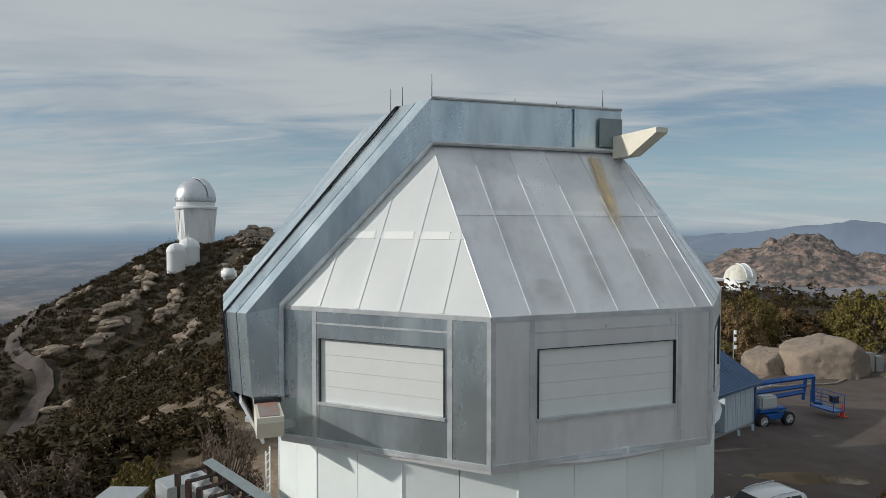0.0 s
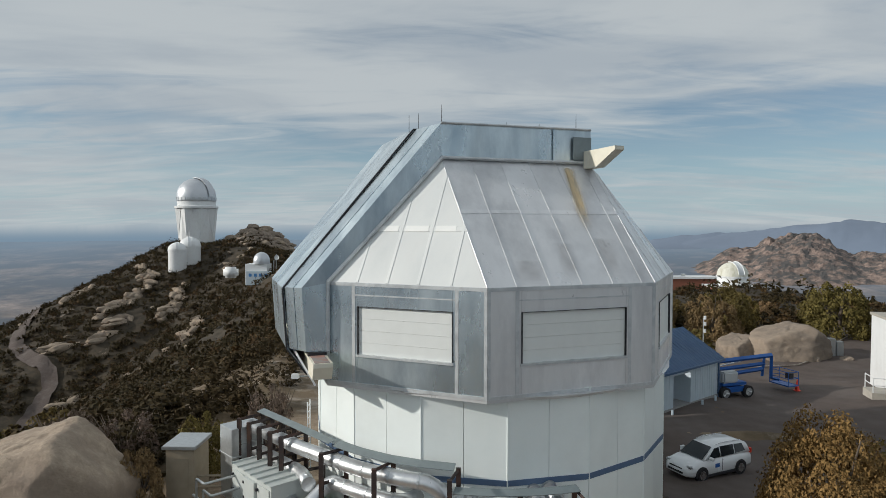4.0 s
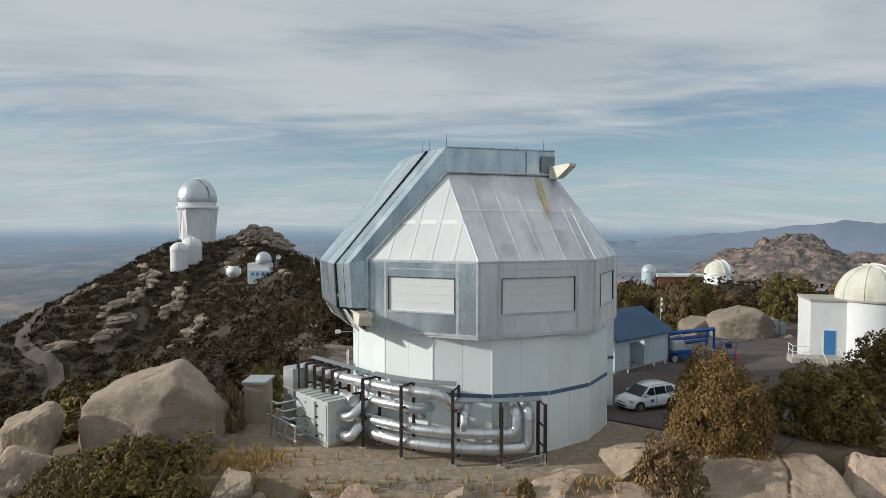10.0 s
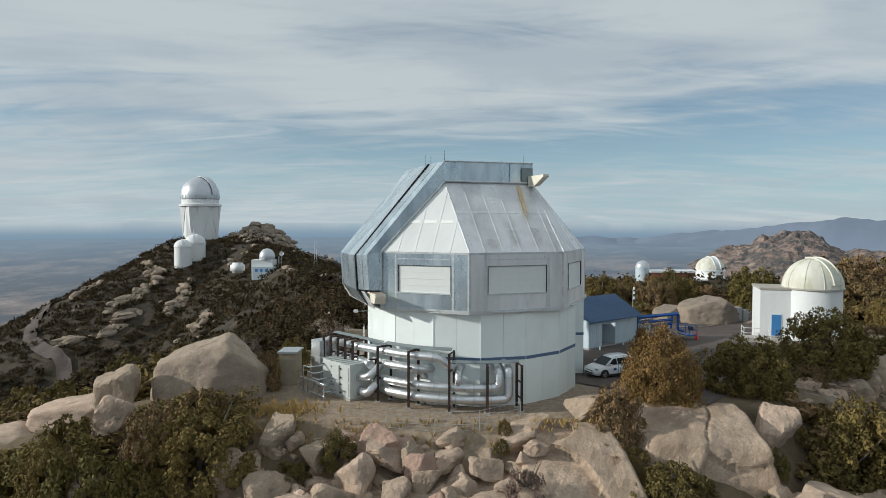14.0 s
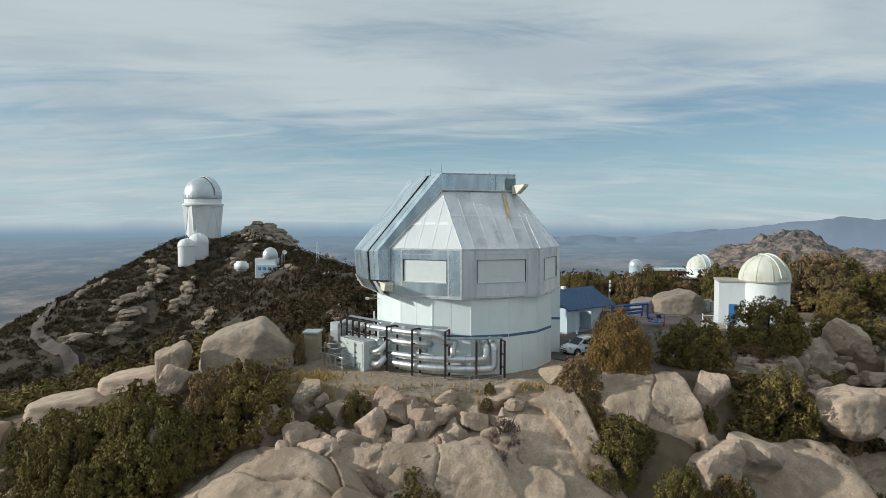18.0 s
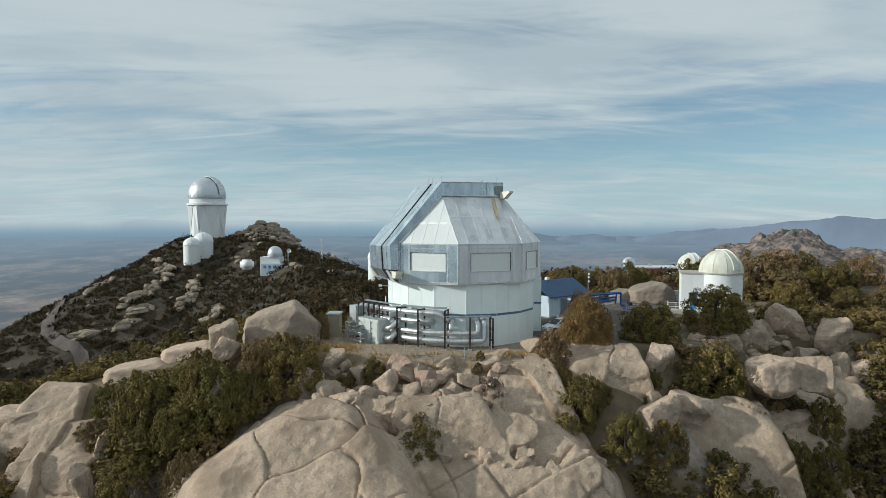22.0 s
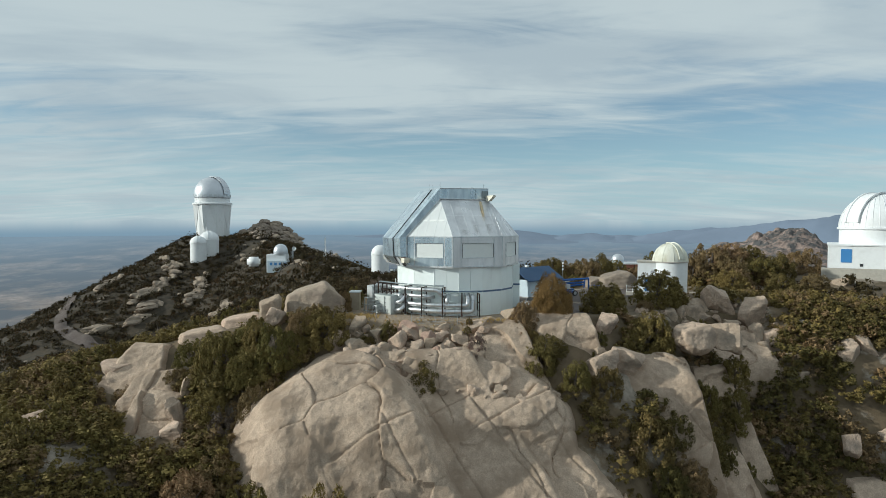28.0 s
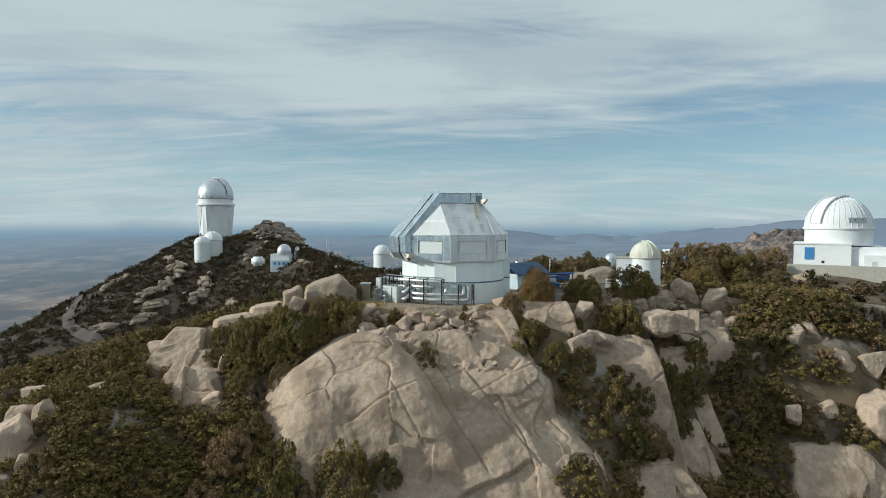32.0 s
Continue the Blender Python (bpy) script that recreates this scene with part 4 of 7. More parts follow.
# west shoulder: an upright block, whalebacks and a leaning slab beside the huge boulder
set_rocks([(-23.9, 0.2, 0.9, 2.9, 2.8, 4.2, 20), (-22.2, -2.2, -0.2, 2.6, 3.0, 3.4, -12), (-27.4, 1.8, -1.3, 7.0, 4.2, 3.0, 6), (-31.8, -0.2, -2.9, 7.8, 4.4, 3.2, 10), (-20.8, -8.0, -2.6, 2.4, 2.6, 3.0, -20),
           (-11.9, -3.4, -0.9, 2.2, 2.6, 3.2, 10), (-13.6, -5.8, -2.2, 2.8, 2.6, 2.8, 0)])
# pale slabs between the east masses
set_rocks([(18.0, -6.6, -5.0, 4.6, 4.0, 4.0, 15), (21.0, -5.2, -4.6, 4.4, 4.0, 3.6, -25), (31.0, -0.6, -2.6, 5.6, 4.6, 4.2, 12), (35.0, 0.6, -2.8, 5.0, 4.6, 4.6, -18)])
# blocks below the pad, set close together
set_rocks([(-6.6, -6.4, -2.1, 2.5, 2.4, 2.9, -25), (-7.9, -7.6, -3.0, 2.9, 2.4, 2.2, 12), (-9.9, -8.8, -3.0, 3.0, 2.2, 1.9, 8), (-9.3, -4.6, -1.5, 1.9, 2.0, 1.7, 20), (-5.0, -4.6, -1.2, 3.0, 2.4, 2.4, -15),
           (-4.3, -7.6, -2.8, 2.0, 1.8, 2.3, 30), (-3.4, -5.0, -1.4, 1.6, 1.6, 1.7, 15), (-2.6, -6.4, -2.4, 1.8, 1.6, 1.9, -5), (-1.4, -4.6, -1.7, 2.0, 1.7, 1.4, 24), (-0.6, -6.6, -2.8, 2.0, 1.8, 2.0, 0),
           (0.8, -5.2, -2.0, 2.2, 1.8, 1.5, 10), (-6.2, -9.4, -4.1, 2.6, 2.0, 2.0, 18), (-4.7, -9.8, -4.4, 2.4, 2.2, 2.6, -10), (-1.4, -8.4, -3.9, 2.2, 2.0, 2.4, 14), (-7.6, -12.6, -7.2, 1.9, 1.8, 3.0, 5),
           (-8.2, -10.2, -4.4, 2.8, 2.2, 1.8, -12), (2.8, -3.6, -0.9, 2.4, 2.0, 1.9, 0), (-11.4, -7.2, -2.4, 2.6, 2.2, 1.8, 22), (-2.0, -12.6, -8.6, 3.0, 2.2, 2.6, 8), (1.2, -13.0, -11.4, 2.4, 1.8, 1.7, -18)])
M["rock_pink"] = material("pink_granite", (0.43, 0.285, 0.215), 0.9, 0, 0.22, 4.0, 0.06, 8, (0.30, 0.21, 0.165), 0.9, 0.47, 0.64, fine=0.2)
for x, y, z, s_ in ((-3.0, -5.6, -1.9, 1.9), (-5.4, -4.2, -1.0, 2.2), (-1.9, -7.4, -3.2, 1.7), (-4.0, -4.3, -1.2, 1.5)):
    boulder(x, y, z, s_ * 1.15, s_, s_ * 1.05, 40 * x, tilt=(8, -10), label="pinkish brown granite block in the rubble below the pad", mat="rock_pink")
# blocks at the east end of the pad and beside the cracked slabs
set_rocks([(7.6, -1.7, 0.5, 3.3, 2.6, 2.2, -14), (3.9, -2.7, -0.5, 2.8, 2.2, 2.0, 12), (8.9, -5.6, -2.9, 2.6, 2.4, 2.4, -20), (19.3, -1.4, -0.9, 2.8, 3.0, 3.6, 10), (18.0, -5.6, -3.5, 1.7, 1.8, 1.6, 0),
           (16.9, -6.4, -4.6, 1.5, 1.6, 1.4, 30), (28.6, -1.4, -6.2, 2.6, 2.6, 3.0, 15)])
# boulder wall under the small dome
set_rocks([(26.9, 8.0, -0.6, 2.0, 2.0, 1.9, 0), (27.9, 6.6, -1.2, 2.2, 2.4, 2.2, 10), (30.6, 8.4, -1.0, 2.6, 2.8, 2.2, 0), (24.0, 4.2, -0.9, 2.2, 2.4, 1.6, 0), (32.7, 9.6, -1.0, 2.2, 2.4, 2.2, 10),
           (34.8, 11.0, -0.9, 2.6, 2.2, 2.6, -20)])
# rock pile on the east spur: two tall boulders over tumbled slabs
set_rocks([(40.6, 14.0, 0.2, 5.2, 4.2, 5.2, 10), (44.2, 11.8, -1.0, 4.2, 3.8, 4.8, -15), (36.9, 13.4, -0.3, 4.4, 2.8, 2.6, 28), (36.4, 11.4, -1.9, 3.2, 2.4, 1.8, -24), (40.6, 10.6, -2.6, 3.0, 2.2, 1.6, 12),
           (43.4, 8.6, -3.6, 2.2, 2.0, 3.2, 10), (41.6, 7.6, -4.6, 2.6, 2.2, 2.6, -20), (45.2, 8.2, -4.2, 2.4, 2.4, 3.4, 0), (33.4, 8.0, -2.7, 2.6, 2.2, 1.8, 10), (31.2, 5.2, -3.6, 2.6, 2.2, 1.9, 10)])
# east slope
set_rocks([(53.4, 4.0, -5.9, 3.4, 3.0, 4.6, 0), (56.5, 4.6, -4.6, 2.6, 2.6, 3.6, -10), (57.6, 4.0, -6.4, 1.8, 2.0, 2.4, 0), (60.4, 2.2, -8.6, 5.4, 4.0, 3.6, 14), (64.6, 2.0, -9.4, 4.8, 4.0, 4.4, -12), (66.6, 0.6, -12.4, 3.2, 2.6, 2.8, 0),
           (62.2, -3.6, -15.6, 6.8, 6.0, 7.4, 10), (48.7, -4.8, -15.0, 2.2, 2.0, 3.4, 0), (55.0, -2.4, -14.8, 2.5, 2.4, 2.6, 10), (46.6, 2.4, -8.2, 2.0, 1.6, 1.8, 0), (74.7, 40.0, 0.2, 4.2, 3.0, 3.6, 0)])
# west spur
set_rocks([(-41.4, -4.4, -5.9, 4.4, 3.2, 2.6, 5), (-31.2, -12.2, -9.0, 2.2, 2.4, 3.4, 0), (-30.6, -14.0, -10.6, 3.8, 2.0, 2.4, -35), (-30.9, -9.0, -6.9, 1.5, 1.6, 2.6, 5), (-49.0, -25.4, -12.9, 5.6, 5.0, 7.2, 20), (-50.0, -21.5, -10.3, 3.6, 3.0, 2.8, 10),
           (-47.3, -22.4, -9.9, 2.2, 2.4, 3.4, -10), (-46.6, -13.0, -10.2, 5.0, 3.4, 3.0, 5), (-57.2, -9.0, -11.2, 3.9, 3.0, 2.6, 0), (-45.2, -27.8, -13.8, 3.1, 2.6, 3.2, 10)])
# beside the road behind the yard
set_rocks([(32.2, 41.5, 0.3, 7.8, 6.0, 5.2, 0), (27.8, 42.5, -0.1, 4.8, 4.0, 3.4, 30), (33.6, 40.2, -0.6, 3.0, 3.0, 2.2, 60), (40.0, 50.0, -0.4, 2.0, 2.0, 1.8, 0), (37.0, 39.6, -0.6, 1.4, 1.4, 1.2, 0)],
          "angular brown granite rock beside the yard road", False)


# each mass: a place and height, then faces as bearing, distance from the middle at which the face begins, and slope
LOBES = [
    (-11.5, -10.5, -1.9, 1.6, ((180, 1.0, 0.8), (178, 7.6, 3.6), (270, 1.0, 0.62), (262, 10.2, 3.4), (90, 2.4, 0.9), (90, 5.0, 1.8), (45, 1.0, 0.8), (0, 0.8, 0.6), (222, 8.4, 2.6))),
    (3.5, -6.0, -2.0, 1.3, ((180, 0.2, 0.72), (176, 7.6, 3.6), (90, 2.5, 0.85), (106, 9.2, 3.6), (270, 4.4, 1.8), (0, 1.6, 0.6), (60, 6.0, 1.5), (140, 6.0, 1.0))),
    (4.0, -12.6, -11.0, 2.0, ((180, 2.4, 1.15), (182, 8.5, 2.6), (90, 9.0, 1.0), (100, 13.5, 3.2), (270, 9.5, 1.4), (0, 1.5, 1.2), (225, 8.0, 1.2))),
    (24.4, -3.6, -4.0, 0.9, ((182, 0.4, 0.75), (186, 4.8, 5.0), (95, 2.2, 0.6), (97, 4.4, 4.5), (270, 3.6, 3.6), (0, 0.5, 1.2), (215, 5.4, 2.6))),
    (18.6, -4.6, -4.4, 0.4, ((180, 0.5, 1.0), (90, 1.4, 3.0), (270, 1.8, 2.6), (0, 0.5, 1.0), (180, 2.8, 4.0))),
    (13.0, -0.8, 0.5, 0.4, ((180, 0.2, 0.34), (184, 3.4, 3.6), (92, 4.2, 3.4), (268, 3.2, 2.6), (0, 0.6, 1.0), (225, 3.4, 2.2))),
    (6.2, -3.6, 0.2, 0.4, ((180, 0.2, 0.72), (90, 2.2, 2.2), (270, 2.4, 2.0), (0, 0.5, 0.8), (180, 3.6, 3.0))),
    (-4.0, -6.4, -2.9, 0.5, ((180, 2.6, 1.1), (90, 6.0, 1.4), (270, 7.0, 1.4), (0, 1.2, 0.3))),
    (-3.4, -10.0, -5.2, 0.5, ((180, 0.4, 1.2), (90, 3.0, 2.2), (270, 3.2, 2.2), (0, 1.0, 0.8))),
    (17.6, -9.2, -11.0, 0.5, ((170, 0.6, 1.2), (90, 1.6, 2.6), (262, 2.2, 1.6), (0, 0.8, 1.2), (170, 4.6, 3.6))),
    (21.2, -10.6, -13.4, 0.5, ((176, 0.6, 1.6), (90, 1.0, 3.4), (270, 1.6, 3.0), (0, 0.8, 1.2), (176, 4.0, 3.6))),
    (24.6, -13.4, -18.6, 0.9, ((180, 1.2, 1.0), (90, 5.0, 1.4), (270, 5.0, 1.2), (0, 0.8, 0.9), (180, 6.0, 2.6))),
    (33.6, -5.6, -15.6, 0.5, ((180, 0.4, 1.2), (90, 1.2, 3.5), (270, 1.2, 3.2), (0, 0.6, 1.2), (180, 3.2, 3.6))),
    (33.4, 0.8, -6.8, 0.4, ((180, 0.6, 0.9), (90, 2.0, 3.0), (270, 2.0, 2.6), (0, 0.6, 1.2), (180, 2.6, 3.8))),
    (38.2, 9.8, -3.2, 0.5, ((180, 0.4, 0.62), (90, 4.6, 2.2), (270, 4.2, 2.0), (0, 1.0, 0.9), (180, 4.6, 3.4))),
    (-38.0, -2.4, -3.2, 0.4, ((180, 0.8, 0.9), (90, 1.6, 2.6), (255, 2.6, 1.2), (0, 0.8, 1.0), (180, 3.4, 3.0))),
    (-35.6, -6.4, -5.4, 0.4, ((180, 0.6, 1.1), (90, 2.0, 3.0), (270, 2.0, 2.8), (0, 0.8, 1.0), (180, 3.0, 3.4))),
    (-33.6, -9.8, -7.2, 0.5, ((180, 0.8, 1.3), (90, 2.0, 3.2), (270, 2.4, 2.8), (0, 0.8, 1.0), (180, 3.6, 3.6))),
    (53.0, -5.0, -19.2, 0.8, ((180, 0.8, 0.9), (90, 5.6, 1.8), (270, 4.6, 2.0), (0, 0.8, 1.0), (180, 4.0, 2.8))),
]


def lobe_height(x, y):
    """Upper surface of the granite masses, each cut by sloping faces with worn edges; very low where there is none."""
    x, y = np.asarray(x, float), np.asarray(y, float)
    z = np.full(x.shape, -99.0)
    for cx, cy, cz, soft, sides in LOBES:
        top = np.full(x.shape, cz)
        for bearing, start, slope in sides:
            q = radians(bearing)
            face = cz - slope * ((x - cx) * math.sin(q) + (y - cy) * math.cos(q) - start)
            h = np.clip(0.5 + 0.5 * (face - top) / soft, 0, 1)
            top = face + (top - face) * h - soft * h * (1 - h)
        z = np.maximum(z, np.where(top > cz - 26, top, -99.0))
    return z


def lobe_reach(x, s_):
    """How far the granite stands out along LEAN from the sloping plane spanned by x and RISE."""
    t = np.full(x.shape, -99.0)
    for cx, cy, cz, soft, sides in LOBES:
        top = (cz - RISE.z * s_) / LEAN.z
        for bearing, start, slope in sides:
            q = radians(bearing)
            rate = LEAN.z + slope * math.cos(q) * LEAN.y
            face = (cz - RISE.z * s_ + slope * start - slope * (math.sin(q) * (x - cx) + math.cos(q) * (RISE.y * s_ - cy))) / rate
            h = np.clip(0.5 + 0.5 * (face - top) / soft, 0, 1)
            top = face + (top - face) * h - soft * h * (1 - h)
        t = np.maximum(t, top)
    return t


RISE, LEAN = Vector((0, 0.8, 0.6)), Vector((0, -0.6, 0.8))


def granite_sheet():
    """Bare granite below the pad: masses with sheeting joints, each plate at its own level, cracks sunk between."""
    step = 0.125
    xs, ys = np.arange(-43, 62, step), np.arange(-42, 11, step)
    X, S = np.meshgrid(xs, ys)
    T = lobe_reach(X, S)
    Y, Z = RISE.y * S + LEAN.y * T, RISE.z * S + LEAN.z * T
    keep = (Z > height(X, Y) - 0.9) & (Z > -40) & (Y > -34)
    ids, co, cell = -np.ones(X.shape, int), [], []
    for j, i in zip(*np.nonzero(keep)):
        x, y, z = X[j, i], Y[j, i], Z[j, i]
        w = noise.noise_vector(Vector((x * 0.22, y * 0.22, z * 0.22)))
        q = Vector((x * 0.12, y * 0.10, z * 0.10)) + 0.2 * w
        dist, pts = noise.voronoi(q)
        gap = dist[1] - dist[0]
        level = 0.5 * noise.cell(pts[0] * 9.1)
        crack = -0.3 * max(0.0, 1 - gap / 0.018) * (noise.noise(Vector((x * 0.1, y * 0.1, z * 0.1 + 9))) > 0.04)
        for jx, jy, jz, gap_m in ((0.83, 0.35, 0.43, 5.2), (-0.5, 0.55, 0.67, 4.1), (0.1, 0.72, -0.68, 6.3)):
            t = (x * jx + y * jy + z * jz) / gap_m + 0.28 * noise.noise(Vector((x, y, z)) * 0.07 + Vector((gap_m, 0, 0)))
            k = abs(t - round(t)) * gap_m
            on = min(1.0, max(0.0, (noise.noise(Vector((x * 0.09, y * 0.09, z * 0.09 + gap_m * 3))) - 0.22) / 0.08))
            crack -= 0.26 * max(0.0, 1 - k / 0.19) * on
            level += 0.16 * noise.cell(Vector((math.floor(t) + 0.5, gap_m, 0.5))) * on
        soft = 0.45 * noise.fractal(Vector((x * 0.2, y * 0.2, z * 0.2)), 1.0, 2.0, 4) + 0.07 * noise.fractal(Vector((x, y, z)) * 1.3, 0.8, 2.0, 4)
        ids[j, i] = len(co)
        cell.append((round(pts[0].x, 3), round(pts[0].y, 3), round(pts[0].z, 3)))
        co.append(Vector((x, y, z)) + LEAN * (level + crack + soft))
    plates = {}
    for j in range(len(ys) - 1):
        for i in range(len(xs) - 1):
            f = [int(k) for k in (ids[j, i], ids[j, i + 1], ids[j + 1, i + 1], ids[j + 1, i])]
            if min(f) >= 0:
                plates.setdefault(cell[f[0]], []).append(f)
    rock = thing("granite_outcrop", pose(0, 0, 0), "broad bare granite domes with sheeting cracks below the pad", "rock outcrop")
    rest = []
    for k, fs in sorted(plates.items()):
        for piece in pieces_of(fs):
            if len(piece) < 150:
                rest += piece
            else:
                plate_mesh(co, piece, rock)
    tagged(plate_mesh(co, rest, rock), kind="stuff")


def pieces_of(fs):
    """The faces sorted into connected pieces."""
    touch = {}
    for i, f in enumerate(fs):
        for k in f:
            touch.setdefault(k, []).append(i)
    left, out = set(range(len(fs))), []
    while left:
        todo, got = [left.pop()], []
        while todo:
            i = todo.pop()
            got.append(fs[i])
            for k in fs[i]:
                for j in touch[k]:
                    if j in left:
                        left.remove(j)
                        todo.append(j)
        out.append(got)
    return out


def plate_mesh(co, fs, rock):
    used = sorted({k for f in fs for k in f})
    at = {k: i for i, k in enumerate(used)}
    me = bpy.data.meshes.new("slab")
    me.from_pydata([co[k] for k in used], [], [tuple(at[k] for k in f) for f in fs])
    me.polygons.foreach_set("use_smooth", [True] * len(fs))
    me.materials.append(M["slab"])
    ob = new("slab", me)
    ob.parent = rock
    return ob


granite_sheet()


def top_at(x, y):
    return max(zat(x, y), float(lobe_height(np.array(x, float), np.array(y, float))))


def rubble():
    rnd = random.Random(8)
    for i in range(300):
        x, y = rnd.uniform(-13, 4), rnd.uniform(-9.5, -3.2)
        if i % 9 < 4:
            x, y = rnd.uniform(27, 47), rnd.uniform(6, 17)
        elif i % 9 == 4:
            x, y = rnd.uniform(-6, 12), rnd.uniform(-13.6, -11.8)
        s = 0.35 + 1.25 * rnd.random() ** 1.7
        z = top_at(x, y) + s * 0.03
        boulder(x, y, z, s * rnd.uniform(1, 1.5), s, s * rnd.uniform(0.7, 1.0), rnd.uniform(0, 360), tilt=(rnd.uniform(-25, 25), rnd.uniform(-25, 25)), label="loose granite stone in the rubble below the pad", name="stone")


rubble()

# plants one by one: kind, place, width, height, foot
def set_plants(rows):
    for k, x, y, w, h, z in rows:
        plant(k, x, y, w, h, z, "oak_tree" if k == "gold" else "shrub", True)


# round the rubble and the pad
set_plants([("green", -15.7, -5.5, 7.2, 5.6, -2.9), ("brown", -19.4, -8.2, 3.9, 3.9, -4.3), ("brown", -18.4, -5.8, 3.9, 3.9, -1.2), ("green", -24.2, -6.5, 6.7, 4.9, -3.9), ("dark", -10.7, -5.6, 3.0, 2.2, -3.3),
            ("dark", -8.0, -4.9, 2.7, 2.6, -2.1), ("brown", 8.5, -4.6, 3.5, 3.7, -3.6), ("brown", 9.1, -2.8, 4.4, 4.8, -1.6), ("dark", 11.6, -6.4, 5.0, 3.2, -3.7), ("green", 17.7, -5.3, 2.3, 2.1, -4.6),
            ("green", 18.2, -3.9, 2.3, 2.1, -2.9), ("green", 23.8, -0.6, 6.7, 6.0, -5.5), ("twig", 2.2, -9.2, 2.4, 2.6, -4.9), ("twig", 2.9, -7.6, 2.4, 2.6, -2.8), ("dark", 1.8, -4.4, 1.1, 1.1, -1.3)])
# at the foot of the slabs
set_plants([("dark", 2.1, -3.6, 1.1, 1.1, -0.4), ("green", -27.9, -8.0, 6.2, 7.5, -6.9), ("green", -22.3, -8.6, 7.7, 6.2, -6.7), ("brown", -21.8, -14.0, 4.0, 4.4, -9.2), ("dark", -3.3, -11.0, 5.9, 4.5, -7.5),
            ("green", -20.0, -22.5, 8.8, 10.3, -21.5), ("green", -12.4, -23.5, 7.7, 9.9, -21.0), ("dark", -8.7, -25.9, 4.7, 4.5, -21.4), ("dark", -7.5, -23.1, 4.7, 4.5, -17.8), ("brown", -25.4, -22.2, 5.0, 5.3, -20.0),
            ("brown", -24.1, -18.8, 5.0, 5.3, -15.8), ("brown", -27.4, -25.7, 6.3, 5.3, -20.6), ("brown", -25.8, -22.3, 6.3, 5.3, -16.3), ("green", 10.4, -7.4, 4.9, 4.9, -5.6)])
# down the east side
set_plants([("green", 14.1, -10.3, 3.6, 3.9, -6.7), ("dark", 17.6, -9.1, 4.7, 4.7, -8.2), ("dark", 21.6, -11.5, 6.9, 7.2, -15.4), ("dark", 23.4, -13.5, 5.2, 4.4, -17.6),
            ("green", 29.5, -8.3, 4.4, 4.7, -14.6), ("green", 30.6, -5.3, 4.4, 4.7, -10.9), ("green", 35.6, -3.0, 4.3, 4.5, -12.3), ("green", 36.7, -0.0, 4.3, 4.5, -8.6), ("green", 25.6, 0.2, 7.2, 7.0, -5.3),
            ("brown", 27.8, -10.4, 5.5, 4.5, -19.2), ("brown", 29.1, -7.6, 5.5, 4.5, -15.6), ("green", -20.6, -9.0, 6.0, 6.1, -4.7), ("green", -24.0, -10.9, 4.1, 4.3, -6.4), ("green", -23.0, -8.1, 4.1, 4.3, -3.0),
            ("green", -18.3, -7.9, 3.6, 3.6, -4.1), ("green", -17.4, -5.7, 3.6, 3.6, -1.3)])
set_plants([("dark", 33.6, -3.0, 5.2, 4.6, -13.8), ("green", 31.0, -3.6, 4.6, 4.4, -12.4), ("dark", 30.6, -8.6, 5.4, 5.0, -16.6), ("dark", 25.4, -9.6, 5.0, 5.0, -13.4), ("brown", 26.6, -12.4, 5.0, 4.6, -18.0), 
            ("green", 9.6, -4.6, 2.6, 2.6, -2.8), ("green", -28.6, -5.6, 5.6, 4.6, -5.0), ("green", -32.6, -4.2, 4.6, 4.0, -5.6), ("dark", -27.0, -10.4, 6.0, 5.0, -8.4)])
# on the flat ground round the pad and the yard
for k, x, y, w, h in [("gold", 12.9, 1.3, 6.3, 6.4), ("green", 20.6, 5.4, 6.8, 5.0), ("green", 21.4, 4.6, 5.6, 4.2), ("green", 30.6, 12.0, 8.8, 6.6), ("twig", -11.2, 11.6, 3.6, 5.0), ("brown", -14.9, 4.8, 2.4, 3.4),
                      ("green", -14.2, 9.4, 3.4, 3.6), ("brown", 27.5, 8.6, 3.0, 2.0), ("dark", -24.5, -9.5, 4.6, 3.2), ("green", -29.0, -8.0, 4.8, 3.4), ("brown", -33.0, -7.0, 4.0, 3.0), ("green", -27.0, -13.0, 5.0, 4.0)]:
    plant(k, x, y, w, h, zat(x, y), "oak_tree" if k == "gold" else "shrub", True)

# oaks beside the white dome
for k, x, y, w, h in [("brown", 52, 46, 10.0, 9.8), ("brown", 58, 50, 10.0, 9.4), ("dark", 63, 52, 9.5, 8.4), ("brown", 47.5, 44, 8.0, 7.4), ("brown", 54, 41, 8.0, 6.6), ("green", 61, 45, 8.0, 6.2), ("brown", 76, 56, 8.5, 6.6), ("dark", 66, 47, 7.5, 6.4)]:
    plant(k, x, y, w, h, zat(x, y), "oak_tree", True)

